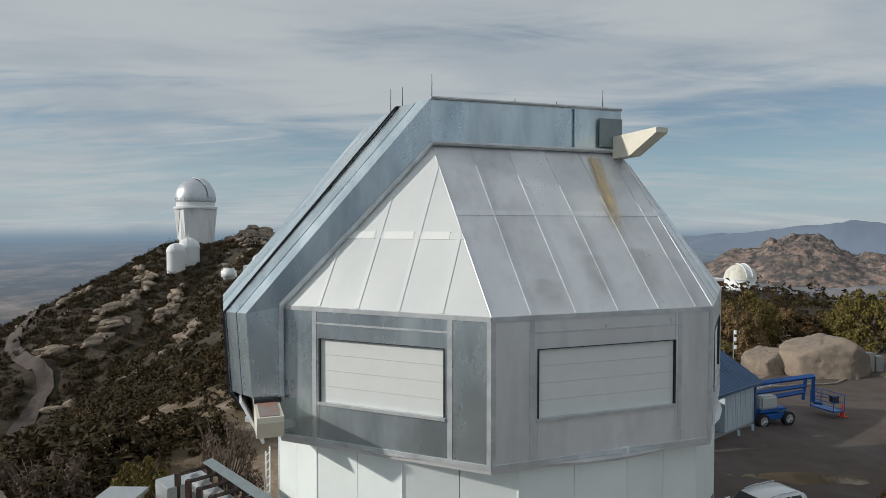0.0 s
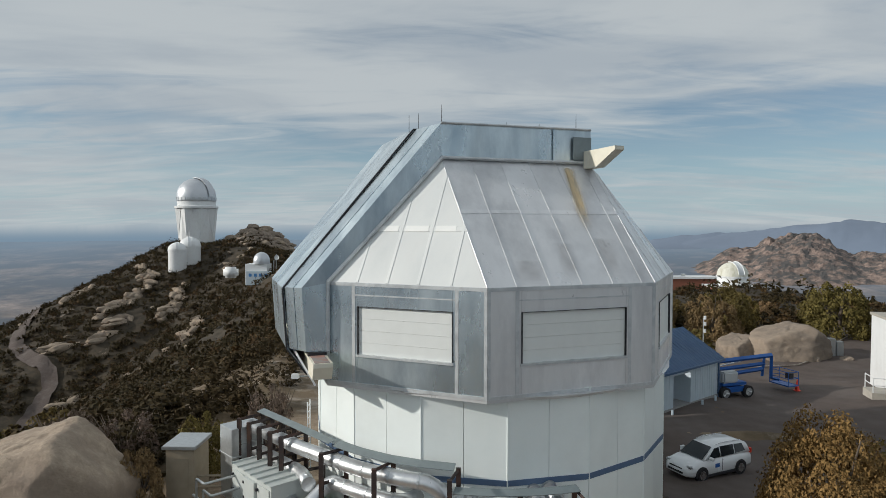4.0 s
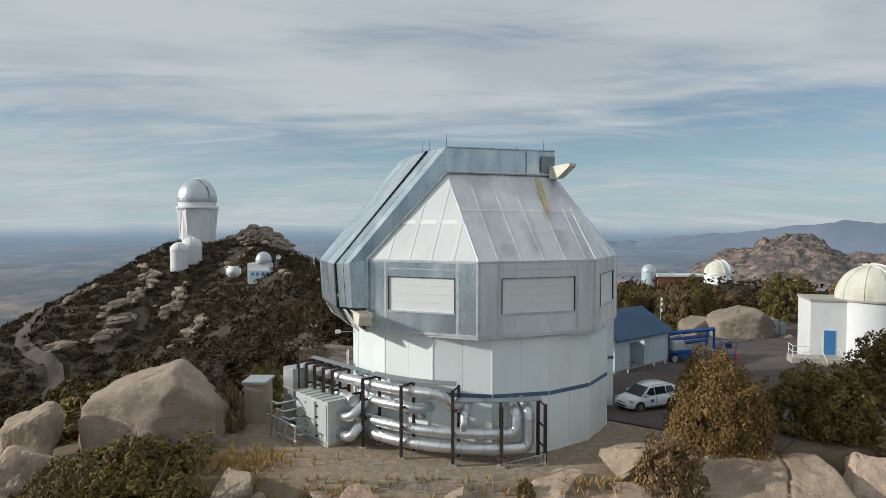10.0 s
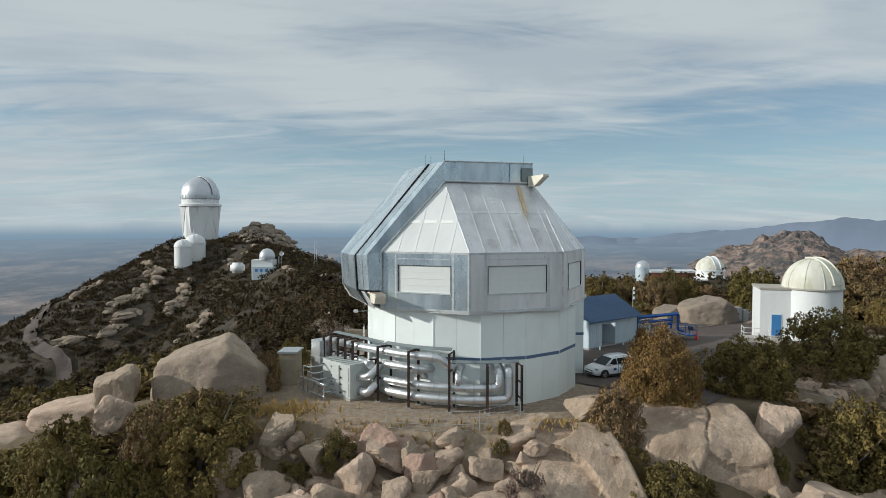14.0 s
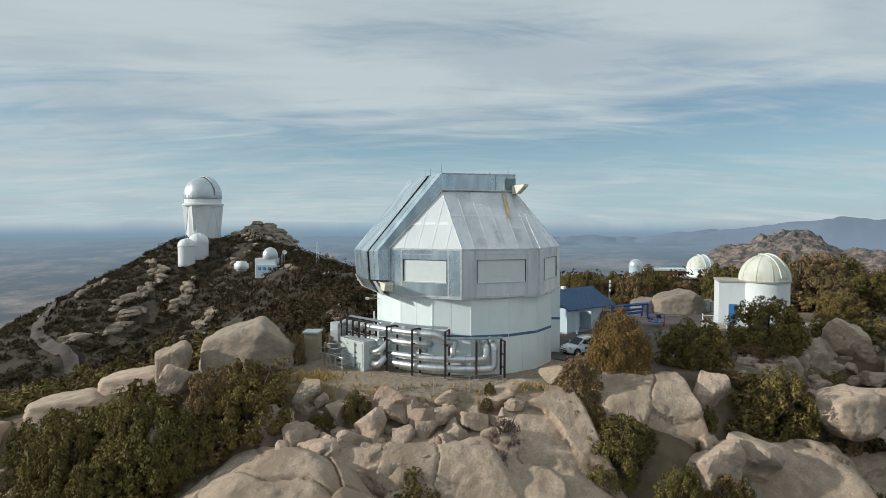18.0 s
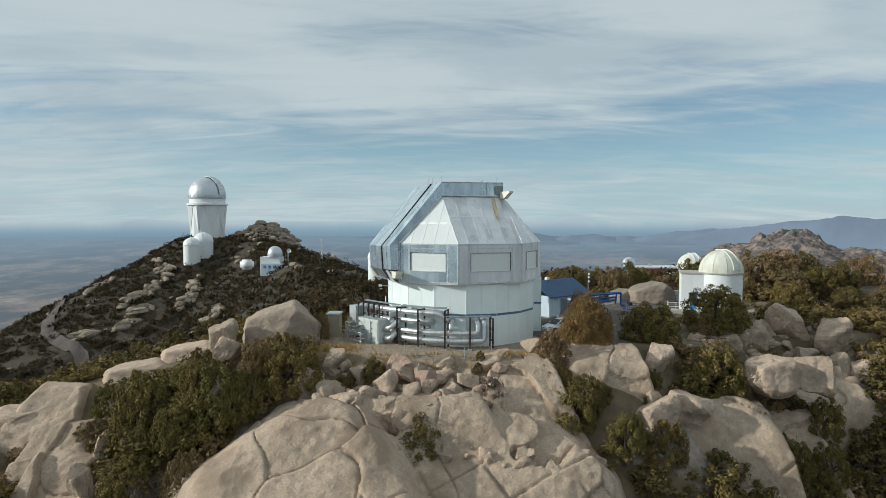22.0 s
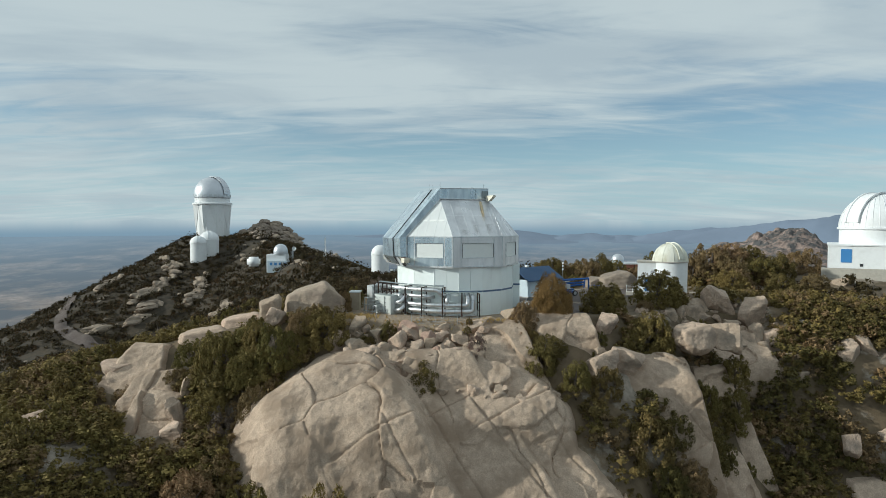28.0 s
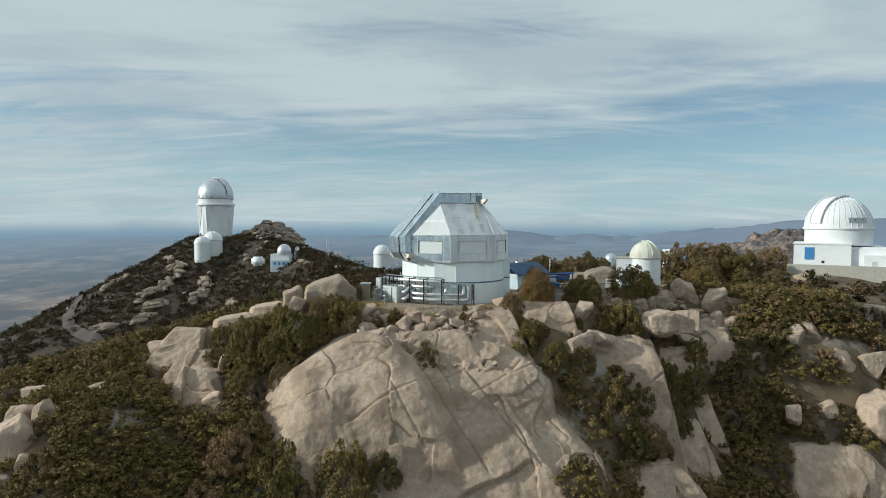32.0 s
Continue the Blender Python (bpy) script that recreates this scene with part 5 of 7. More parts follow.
# oaks behind the yard
for k, x, y, w, h in [("green", 44, 53, 9.0, 7.8), ("dark", 33, 57, 8, 6.6), ("brown", 28.5, 51, 7, 6.0), ("dark", 50, 66, 7.5, 5.6), ("brown", 24, 58, 6.5, 5.2), ("green", 38, 66, 6.5, 5.2), ("brown", 45, 74, 6, 4.2),
                      ("brown", 57, 50, 6.5, 4.2), ("green", 62, 44, 6, 4.0), ("brown", 54, 38, 6.0, 4.2), ("brown", 66, 56, 6, 3.8), ("green", 50, 32, 6.0, 4.4), ("dark", 58, 30, 6.0, 4.2), ("brown", 66, 34, 6.0, 4.0), ("dark", 21, 52, 7, 6.2), ("dark", 30, 72, 7, 5.5), ("green", 22, 70, 7, 5.4), ("brown", 60, 82, 6, 4.0)]:
    plant(k, x, y, w, h, zat(x, y), "oak_tree", True)


MOUNTAIN_ROAD = [(-362, 515), (-352, 493), (-340, 460), (-322, 430), (-298, 406), (-281, 395), (-270, 387), (-262, 376), (-258, 360), (-255, 348), (-251, 325), (-249, 312), (-244, 290)]


def wild(x, y):
    """True where scrub may stand: off the pad, the yard, the road, the houses, the boulders and the bare slabs."""
    if float(calm(x, y)) < 0.9 or -14 < x < 11 and -14 < y < 0 or 9 < x < 33 and 3 < y < 22 or -24 < x < -10 and 0 < y < 8:
        return False
    if x < -180 and any(math.hypot(x - a, y - b) < 10 for a, b in MOUNTAIN_ROAD):
        return False
    if ((x + 204) / 40) ** 2 + ((y - 655) / 40) ** 2 < 0.25 and (int(x) + int(y)) % 2:
        return False
    if np.hypot(x - 38, y - 25) < 8 or np.hypot(x - 90, y - 56) < 22 or np.hypot(x - 31, y - 42) < 7:
        return False
    if abs(x) < 66 and -36 < y < 20 and any(abs(x - rx) < 0.45 * sx + 0.3 and -0.5 * sx - 1.0 < y - ry < 0.5 * sy for rx, ry, sx, sy in SPOTS):
        return False
    return float(lobe_height(np.array(x), np.array(y))) < float(height(x, y)) + 0.2


def scatter():
    rnd = random.Random(5)
    made = 0
    while made < 130:
        x, y = rnd.uniform(-64, 66), rnd.uniform(-32, 18)
        if not wild(x, y):
            continue
        w = rnd.uniform(1.8, 4.4)
        plant(rnd.choice(("green", "green", "dark", "green", "brown", "twig")), x, y, w, w * rnd.uniform(0.7, 1.0))
        made += 1


scatter()


def far_scrub(count, r0, r1, leaves, size, leaf, seed, mat, a0, a1, bare=-0.28):
    """Scrub too many to count, as one sheet of tufts of small leaf sprays that follow the ground."""
    rnd = random.Random(seed)
    co, fa = [], []
    for i in range(count):
        a, r = radians(rnd.uniform(a0, a1)), math.sqrt(rnd.uniform(r0 * r0, r1 * r1))
        x, y = r * math.sin(a), -10 + r * math.cos(a)
        if not wild(x, y) or noise.noise(Vector((x * 0.02, y * 0.02, seed))) < bare:
            continue
        z = zat(x, y)
        if z < -190 or y < -36 and i % 6:
            continue
        s = size * rnd.uniform(0.6, 1.5)
        lobes = [Vector((rnd.gauss(0, 0.33) * s, rnd.gauss(0, 0.33) * s, s * rnd.uniform(0.25, 0.75))) for _ in range(5)]
        for k in range(leaves):
            d = Vector((rnd.gauss(0, 1), rnd.gauss(0, 1), rnd.gauss(0.2, 1))).normalized()
            p = Vector((x, y, z)) + lobes[k % 5] + d * s * 0.3
            t = d.cross(Vector((rnd.gauss(0, 1), rnd.gauss(0, 1), rnd.gauss(0, 1)))).normalized()
            b = t.cross(d)
            q = leaf * rnd.uniform(0.6, 1.3)
            n = len(co)
            co += [p - t * q, p + t * q + b * q * 0.6, p + t * q * 0.2 - b * q * 1.1]
            fa.append((n, n + 1, n + 2))
    me = bpy.data.meshes.new("scrub")
    me.from_pydata(co, [], fa)
    me.materials.append(M[mat])
    return tagged(new("scrub", me), "dense low oak scrub on the slopes", "scrub", kind="stuff")


def thicket(count, r0, r1, a0, a1, lobes, leaves, leaf, wide, mat, seed, area=(-66, 68, -34, 20)):
    """Scrub too many to count: low domes of leaf clumps set side by side over the slopes, as one sheet."""
    rnd = random.Random(seed)
    forms = []
    for v in range(3):
        me = crown_mesh("scrub", 1.0, 1.25, lobes, leaves, leaf, M[mat], seed * 10 + v, True)
        co = np.empty(len(me.vertices) * 3)
        me.vertices.foreach_get("co", co)
        bpy.data.meshes.remove(me)
        forms.append(co.reshape(-1, 3))
    out, oak = [], []
    for i in range(count):
        a, r = radians(rnd.uniform(a0, a1)), math.sqrt(rnd.uniform(r0 * r0, r1 * r1))
        x, y = r * math.sin(a), -10 + r * math.cos(a)
        if r1 < 100 and i % 5:
            x, y = rnd.uniform(*area[:2]), rnd.uniform(*area[2:])
        if not wild(x, y):
            continue
        z = zat(x, y) if r1 > 100 else top_at(x, y)
        if z < -150 or r0 > 150 and noise.noise(Vector((x * 0.022, y * 0.022, 4))) > 0.36:
            continue
        w = wide * rnd.uniform(0.6, 1.35)
        t = rnd.uniform(0, 6.283)
        f = forms[i % 3]
        c, q = math.cos(t) * w / 2, math.sin(t) * w / 2
        out.append(np.stack([x + f[:, 0] * c - f[:, 1] * q, y + f[:, 0] * q + f[:, 1] * c, z - 0.15 + f[:, 2] * w * rnd.uniform(0.32, 0.46)], 1))
        # 1 for clumps that take the leaf colour darkened for shade
        oak += [int(r1 < 100 and x < -8 and y > 9)] * (len(f) // 3)
    co = np.concatenate(out)
    n = len(co)
    me = bpy.data.meshes.new("scrub")
    me.vertices.add(n)
    me.vertices.foreach_set("co", co.ravel())
    me.loops.add(n)
    me.loops.foreach_set("vertex_index", np.arange(n))
    me.polygons.add(n // 3)
    me.polygons.foreach_set("loop_start", np.arange(0, n, 3))
    me.materials.append(M[mat])
    me.materials.append(M["leaf_shaded"])
    me.polygons.foreach_set("material_index", oak)
    me.update(calc_edges=True)
    tagged(new("scrub", me), "dense low oak scrub on the slopes", "scrub", kind="stuff")


thicket(1000, 14, 75, -130, 130, 22, 440, 0.11, 4.4, "leaf_green", 21)
thicket(700, 14, 75, -130, 130, 20, 400, 0.105, 3.9, "leaf_brown", 22)
thicket(750, 14, 75, -130, 130, 22, 420, 0.11, 4.2, "leaf_dark", 23)
thicket(330, 14, 75, -130, 130, 22, 440, 0.11, 4.4, "leaf_dark", 27, (22, 68, -18, 12))
thicket(200, 14, 75, -130, 130, 22, 420, 0.11, 4.0, "leaf_brown", 28, (22, 68, -18, 12))
thicket(260, 14, 75, -130, 130, 22, 440, 0.11, 4.2, "leaf_green", 29, (-62, -18, -33, -2))
thicket(700, 68, 240, -60, 75, 12, 120, 0.2, 4.4, "leaf_shaded", 24)
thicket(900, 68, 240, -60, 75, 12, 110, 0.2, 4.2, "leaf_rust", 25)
thicket(700, 68, 240, -60, 75, 12, 120, 0.2, 4.4, "leaf_shaded", 26)
thicket(7600, 190, 720, -46, -4, 8, 46, 0.17, 6.8, "leaf_shaded", 31)
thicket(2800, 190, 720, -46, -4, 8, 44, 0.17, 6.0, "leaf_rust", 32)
far_scrub(3500, 190, 900, 10, 4.4, 0.85, 5, "leaf_shaded", -50, 50, -0.4)


RIBS = [((-268, 520), (-274, 450)), ((-297, 568), (-268, 520)), ((-236, 512), (-230, 490)), ((-268, 505), (-272, 470)), ((-229, 470), (-229, 456)), ((-330, 540), (-328, 503)), ((-280, 417), (-291, 408)), ((-256, 448), (-259, 423)), ((-231, 495), (-223, 468)), ((-242, 365), (-255, 352)), ((-163, 364), (-158, 350))]


def far_rocks(count, seed, r0, r1, peak=False):
    """Outcrops too many to count: angular flattened lumps, strung out down the slope along the bare ribs."""
    rnd = random.Random(seed)
    base = bmesh.new()
    bmesh.ops.create_icosphere(base, subdivisions=2, radius=1)
    vs = [v.co.copy() for v in base.verts]
    fs = [tuple(v.index for v in f.verts) for f in base.faces]
    base.free()
    co, fa = [], []
    for i in range(count):
        a, r = radians(rnd.uniform(-50, 42)), math.sqrt(rnd.uniform(r0 * r0, r1 * r1))
        x, y = r * math.sin(a), -10 + r * math.cos(a)
        turn, long = rnd.uniform(0, 6.28), 1.4
        rib = i % 7 == 0
        if rib:
            (ax, ay), (bx, by) = RIBS[(i // 7) % len(RIBS)]
            f = rnd.random()
            x, y = ax + (bx - ax) * f + rnd.gauss(0, 2.4), ay + (by - ay) * f + rnd.gauss(0, 4)
            r, turn, long = math.hypot(x, y), math.atan2(bx - ax, ay - by) + rnd.gauss(0, 0.35), rnd.uniform(1.5, 3.0)
        if peak:
            x, y = -204 + rnd.gauss(0, 22), 655 + rnd.gauss(0, 18)
        crag = math.exp(-((x + 204) / 40) ** 2 - ((y - 660) / 45) ** 2)
        if not rib and not peak and noise.noise(Vector((x * 0.022, y * 0.022, 4))) < 0.24 and rnd.random() > crag * 3 or float(calm(x, y)) < 0.95:
            continue
        if any(math.hypot(x - a_, y - b_) < 13 for a_, b_ in MOUNTAIN_ROAD):
            continue
        s = rnd.uniform(0.4, 1.5) * (1 + r / 450) * (1 + 0.8 * crag) * (1.15 if rib else 1) * (0.75 if peak else 1)
        m = Matrix.Rotation(turn, 3, "Z")
        z = zat(x, y)
        n = len(co)
        cuts = [(Vector((rnd.gauss(0, 1), rnd.gauss(0, 1), rnd.gauss(0.4, 1))).normalized(), rnd.uniform(0.45, 0.75)) for _ in range(6)]
        for v in vs:
            q = 1.0
            for nrm, dist in cuts:
                e = v.dot(nrm)
                if e > 0.05:
                    q = min(q, dist / e)
            w = m @ Vector((v.x, v.y * long, v.z * 0.75)) * q
            co.append(Vector((x, y, z)) + w * s * 1.35)
        fa += [tuple(n + k for k in f) for f in fs]
    me = bpy.data.meshes.new("rocks")
    me.from_pydata(co, [], fa)
    me.materials.append(M["rock_brown" if peak else "far_granite"])
    tagged(new("rocks", me), "dark brown crags on the far summit" if peak else "pale granite outcrops scattered over the far slopes", "rocks", kind="stuff")


M["far_granite"] = material("slope_granite", (0.36, 0.285, 0.21), 0.95, 0, 0.3, 0.5, 0.3, 0.6, (0.22, 0.175, 0.135), 0.25, 0.45, 0.62)
far_rocks(2500, 3, 60, 900)
far_rocks(300, 8, 60, 900, True)


# ---------------------------------------------------------------- road and yard
def ribbon(pts, widths, lift, step=2.0, cross=6):
    bm = bmesh.new()
    rows = []
    P = [Vector((*p, 0)) for p in pts]
    for i in range(len(P) - 1):
        k = max(2, int((P[i + 1] - P[i]).length / step))
        for j in range(k + (i == len(P) - 2)):
            f = j / k
            c = P[i].lerp(P[i + 1], f)
            d0 = (P[i + 1] - P[max(i - 1, 0)]).normalized()
            d1 = (P[min(i + 2, len(P) - 1)] - P[i]).normalized()
            d = d0.lerp(d1, f).normalized()
            side = Vector((d.y, -d.x, 0))
            w = widths[i] + (widths[i + 1] - widths[i]) * f
            zc = zat(c.x, c.y)
            rows.append([bm.verts.new((*(c + side * w * q)[:2], (zat(*(c + side * w * q)[:2]) if w > 3.2 else zc) + lift)) for q in [-1 + 2 * e / cross for e in range(cross + 1)]])
    for a, b in zip(rows, rows[1:]):
        for e in range(cross):
            bm.faces.new((a[e], a[e + 1], b[e + 1], b[e]))
    return bm


tagged(part("road", ribbon(ROAD, ROAD_W, 0.07), M["asphalt"], smooth=True), "worn brown-grey asphalt yard and road", "road", kind="structure")
kerb = ribbon([(24.5, 36.0), (31, 37.2), (35.5, 41.2), (40, 46.5), (47, 55)], [0.1] * 5, 0.2, 1.0, 2)
bmesh.ops.solidify(kerb, geom=kerb.faces[:], thickness=0.2)
tagged(part("kerb", kerb, M["concrete"]), "pale concrete kerb along the road", "kerb", kind="structure")
tagged(part("road", ribbon(MOUNTAIN_ROAD, [4.6] * len(MOUNTAIN_ROAD), 1.9, 5, 4), M["asphalt"], smooth=True),
       "winding mountain road on the far flank", "road", kind="structure")

# ---------------------------------------------------------------- far observatories
tower = thing("white_telescope_tower", pose(-278.3, 650, 0), "tall white telescope tower with a silver dome on the far summit", "observatory")
part("shaft", lathe(bmesh.new(), [(18.6, -25), (18.6, 31.5)], 12), M["white"], tower)
part("collar", lathe(bmesh.new(), [(18.6, 30.8), (22.0, 31.2), (22.0, 33.2), (20.6, 33.6), (19.4, 34.0), (19.4, 39), (18, 39)], 48), M["white"], tower, smooth=False)
silver = part("dome", lathe(bmesh.new(), [(19.9, 38.8), (20.1, 39.5), (20.1, 43.2)] + [(20.1 * math.cos(math.pi / 2 * i / 12), 43.2 + 20.1 * math.sin(math.pi / 2 * i / 12)) for i in range(1, 12)] + [(0.01, 63.3)], 56), M["silver"], tower, "silver hemispherical dome", True)
for k in range(24):
    a = math.radians(15 * k)
    part("louvre", boxed(-1.6, -0.15, -1.4, 1.6, 0.15, 1.4), M["galv"], silver).matrix_basis = Matrix.Rotation(a, 4, "Z") @ Matrix.Translation((0, -20.1, 41.2))
bm = bmesh.new()
for i in range(12):
    a, b = math.pi / 2 * i / 12 * 1.02, math.pi / 2 * (i + 1) / 12 * 1.02
    slab(bm, [(4.5, -20.5 * math.cos(a), 43.2 + 20.5 * math.sin(a)), (4.5, -20.5 * math.cos(b), 43.2 + 20.5 * math.sin(b)), (-4.5, -20.5 * math.cos(b), 43.2 + 20.5 * math.sin(b)), (-4.5, -20.5 * math.cos(a), 43.2 + 20.5 * math.sin(a))][::-1], 0.6)
part("shutter", bm, M["silver"], silver).matrix_basis = Matrix.Rotation(radians(70), 4, "Z")
for k in range(8):
    a0 = radians(45 * k + 12)
    bm = bmesh.new()
    p0, p1 = (18.9 * math.cos(a0), 18.9 * math.sin(a0)), (18.9 * math.cos(a0 + radians(45)), 18.9 * math.sin(a0 + radians(45)))
    pm = (21.8 * math.cos(a0 + radians(22.5)), 21.8 * math.sin(a0 + radians(22.5)))
    foot = (18.75 * math.cos(a0 + radians(22.5)), 18.75 * math.sin(a0 + radians(22.5)), 1.0)
    slab(bm, [foot, (*pm, 30.8), (*p0, 30.8)], 0.3)
    slab(bm, [foot, (*p1, 30.8), (*pm, 30.8)], 0.3)
    part("brace", bm, M["white"], tower)


def round_observatory(name, label, x, y, r, z0, z1, top, mat_dome, mat_wall, seg=32, cap=1.0):
    ob = thing(name, pose(x, y, 0), label, "observatory")
    part("wall", lathe(bmesh.new(), [(r * 0.97, z0), (r * 0.97, z1)], seg), mat_wall, ob, smooth=True)
    part("cornice", lathe(bmesh.new(), [(r * 0.95, z1 - 0.05 * r), (r * 1.04, z1 - 0.03 * r), (r * 1.04, z1 + 0.03 * r), (r * 0.95, z1 + 0.04 * r)], seg), mat_wall, ob)
    d = part("dome", lathe(bmesh.new(), dome_profile(r, z1 + 0.02 * r, 12, (top - z1) / r * cap), seg), mat_dome, ob, smooth=True)
    return ob, d


def slit(d, r, z1, sq, wide, turn, mat):
    """Two shutter rails and the leaf between them over a dome."""
    bm = bmesh.new()
    k = 12
    for i in range(k):
        a, b = radians(8 + 92 * i / k), radians(8 + 92 * (i + 1) / k)
        f = 1.025
        slab(bm, [(w, -f * r * math.cos(c), z1 + f * r * sq * math.sin(c)) for w, c in ((-wide, a), (wide, a), (wide, b), (-wide, b))], 0.03 * r)
    part("shutter", bm, mat, d).matrix_basis = Matrix.Rotation(radians(turn), 4, "Z")
    for sgn in (-1, 1):
        rail = [(sgn * wide, -1.035 * r * math.cos(radians(8 + 92 * i / k)), z1 + 1.035 * r * sq * math.sin(radians(8 + 92 * i / k))) for i in range(k + 1)]
        part("shutter_rail", tube(bmesh.new(), rail, 0.03 * r, 5), mat, d).matrix_basis = Matrix.Rotation(radians(turn), 4, "Z")


M["old_white"] = material("weathered_white_dome", (0.72, 0.71, 0.62), 0.6, 0, 0.08, 1.5, 0.003, 12, (0.52, 0.50, 0.38), 0.7, 0.45, 0.7, stretch=(1, 1, 0.25))
_, d = round_observatory("small_white_observatory", "small white round observatory below the far tower", -249.6, 564, 9.7, -34, -6.6, 1.9, M["white"], M["white"])
slit(d, 9.7, -6.4, 0.88, 1.8, 25, M["white"])
_, d = round_observatory("small_white_observatory", "small white round observatory on the far slope", -253.2, 545, 8.0, -36, -9.6, -2.6, M["white"], M["white"])
slit(d, 8.0, -9.4, 0.88, 1.3, 25, M["white"])
tank = thing("storage_tank", pose(-149, 390, -17.5), "rounded white storage shed on the far slope", "tank")
part("body", boxed(-4.6, -3, -4, 4.6, 3, 3, bevel=1.4), M["white"], tank, smooth=True)
hut = thing("silver_domed_observatory", pose(-129, 391, 0), "white observatory house with a silver dome and blue trim", "observatory")
part("house", boxed(-9.5, -4, -26, 5, 6, -12.4, bevel=0.1), M["white"], hut)
part("lower_wing", boxed(-8.2, -6, -26, 8, -4, -17), M["shed_wall"], hut, "pale blue lower wing")
for k in range(4):
    part("window", boxed(-6.5 + 3.4 * k, -6.08, -20.4, -4.6 + 3.4 * k, -6.0, -18.4), M["door_blue"], hut)
part("terrace", boxed(3, -8, -27, 11, -5, -21), M["concrete"], hut)
silver2 = part("dome", lathe(bmesh.new(), [(5.2, -12.4), (5.3, -10.6)] + dome_profile(5.3, -10.4, 10, 1.08), 32), M["silver"], hut, "silver dome", True)
silver2.location = (0.2, 0, 0)
for k in range(3):
    part("antenna_mast", tube(bmesh.new(), [(8 + k, 0, -24), (8 + k, 0, -10 + 2 * k)], 0.18, 5), M["galv"], hut)
part("dish", lathe(bmesh.new(), [(0.1, 0), (1.6, 0.7)], 16), M["white"], hut).matrix_basis = pose(10.5, -0.4, -8.2, 90, 0, 0)
mast = thing("lattice_mast", pose(-96, 395, -24), "thin grey lattice radio mast on the ridge", "mast")
for sx, sy in ((-1, -1), (1, -1), (0, 1)):
    part("leg", tube(bmesh.new(), [(sx * 1.2, sy * 1.2, 0), (sx * 0.5, sy * 0.5, 24)], 0.12, 4), M["galv"], mast)
for k in range(8):
    part("brace", tube(bmesh.new(), [(-1.1 + 0.08 * k, -1.1 + 0.08 * k, 3 * k), (1.05 - 0.08 * k, -1.05 + 0.08 * k, 3 * k + 3)], 0.08, 4), M["galv"], mast)
round_observatory("small_white_observatory", "small white round dome beyond the pad", -36.3, 236, 4.5, -20, -4.2, 0.4, M["white"], M["white"])

ob, d = round_observatory("white_domed_observatory", "white dome with a closed slit on a red brick house", 114.5, 243, 6.2, -14, -8.2, -2.4, M["old_white"], M["white"])
slit(d, 6.2, -8.2, 0.95, 1.3, 10, M["white"])
part("brick_house", boxed(-10, -8, -17, 9, 5, -12.6), M["brick"], ob, "red brick house")
part("roof_slab", boxed(-10.6, -8.6, -12.6, 9.6, 5.6, -11.9), M["white"], ob)
wing = thing("brick_house", pose(97, 262, 0), "long low red brick house with a white roof", "house")
part("wall", boxed(-4, -4, -16, 18, 5, -10.6), M["brick"], wing)
part("roof", boxed(-4.5, -4.6, -10.6, 18.5, 5.6, -9.8), M["white"], wing)
part("vent", boxed(3, -1, -9.8, 4.5, 0.5, -8.6), M["galv"], wing)
round_observatory("silver_topped_observatory", "small round observatory with a silver dome and blue wall", 90, 262, 3.3, -16, -8.4, -5.2, M["silver"], M["shed_wall"])
roofs = thing("flat_roofed_shed", pose(61, 86, 0), "low shed with a pale flat roof among trees", "shed")
part("wall", boxed(-3, -2.5, -5.5, 3, 2.5, -3.4), M["white"], roofs)
part("roof", boxed(-3.4, -3, -3.4, 3.4, 3, -3.1), M["concrete"], roofs)

# the small white observatory by the road
obs = thing("roadside_observatory", pose(0, 0, 0), "white boxy observatory with a weathered dome and a blue door", "observatory")
TURN = pose(31.2, 24.8, 0, 0, 0, -16)
part("house", boxed(0, 0, -2.5, 5.0, 4.6, 5.55), M["white"], obs).matrix_basis = TURN
part("parapet", boxed(-0.1, -0.1, 5.55, 5.1, 4.7, 5.75), M["concrete"], obs).matrix_basis = TURN
part("drum", lathe(bmesh.new(), [(2.75, -2.5), (2.75, 5.7)], 40, 36.6, 24.8), M["white"], obs, smooth=True)
part("cornice", lathe(bmesh.new(), [(2.7, 5.6), (2.95, 5.65), (2.95, 5.8), (2.7, 5.85)], 40, 36.6, 24.8), M["concrete"], obs)
d = part("dome", lathe(bmesh.new(), dome_profile(2.85, 5.8, 12, 1.06), 40), M["old_white"], obs, "white dome with greenish weathering", True)
d.location = (36.6, 24.8, 0)
slit(d, 2.85, 5.8, 1.06, 0.5, 20, M["old_white"])
for k in range(10):
    a = radians(36 * k + 10)
    rib = [(2.88 * math.cos(a) * math.cos(q), 2.88 * math.sin(a) * math.cos(q), 5.8 + 3.05 * math.sin(q)) for q in [math.pi / 2 * i / 10 for i in range(10)]]
    part("rib", tube(bmesh.new(), rib, 0.025, 4), M["old_white"], d)
part("door", boxed(1.1, -0.06, 0.75, 2.0, 0.0, 2.95), M["door_blue"], obs, "bright blue door").matrix_basis = TURN
part("door_frame", boxed(1.0, -0.03, 0.7, 2.1, -0.002, 3.05), M["white"], obs).matrix_basis = TURN
deck = thing("entrance_deck", TURN, "concrete entrance deck with a white railing", "deck")
part("slab", boxed(-1.9, -2.0, -2.2, 2.2, -0.06, 0.68), M["concrete"], deck)
for x in (-1.8, -0.8, 0.2):
    part("post", tube(bmesh.new(), [(x, -1.9, 0.68), (x, -1.9, 1.75)], 0.035, 6), M["white"], deck)
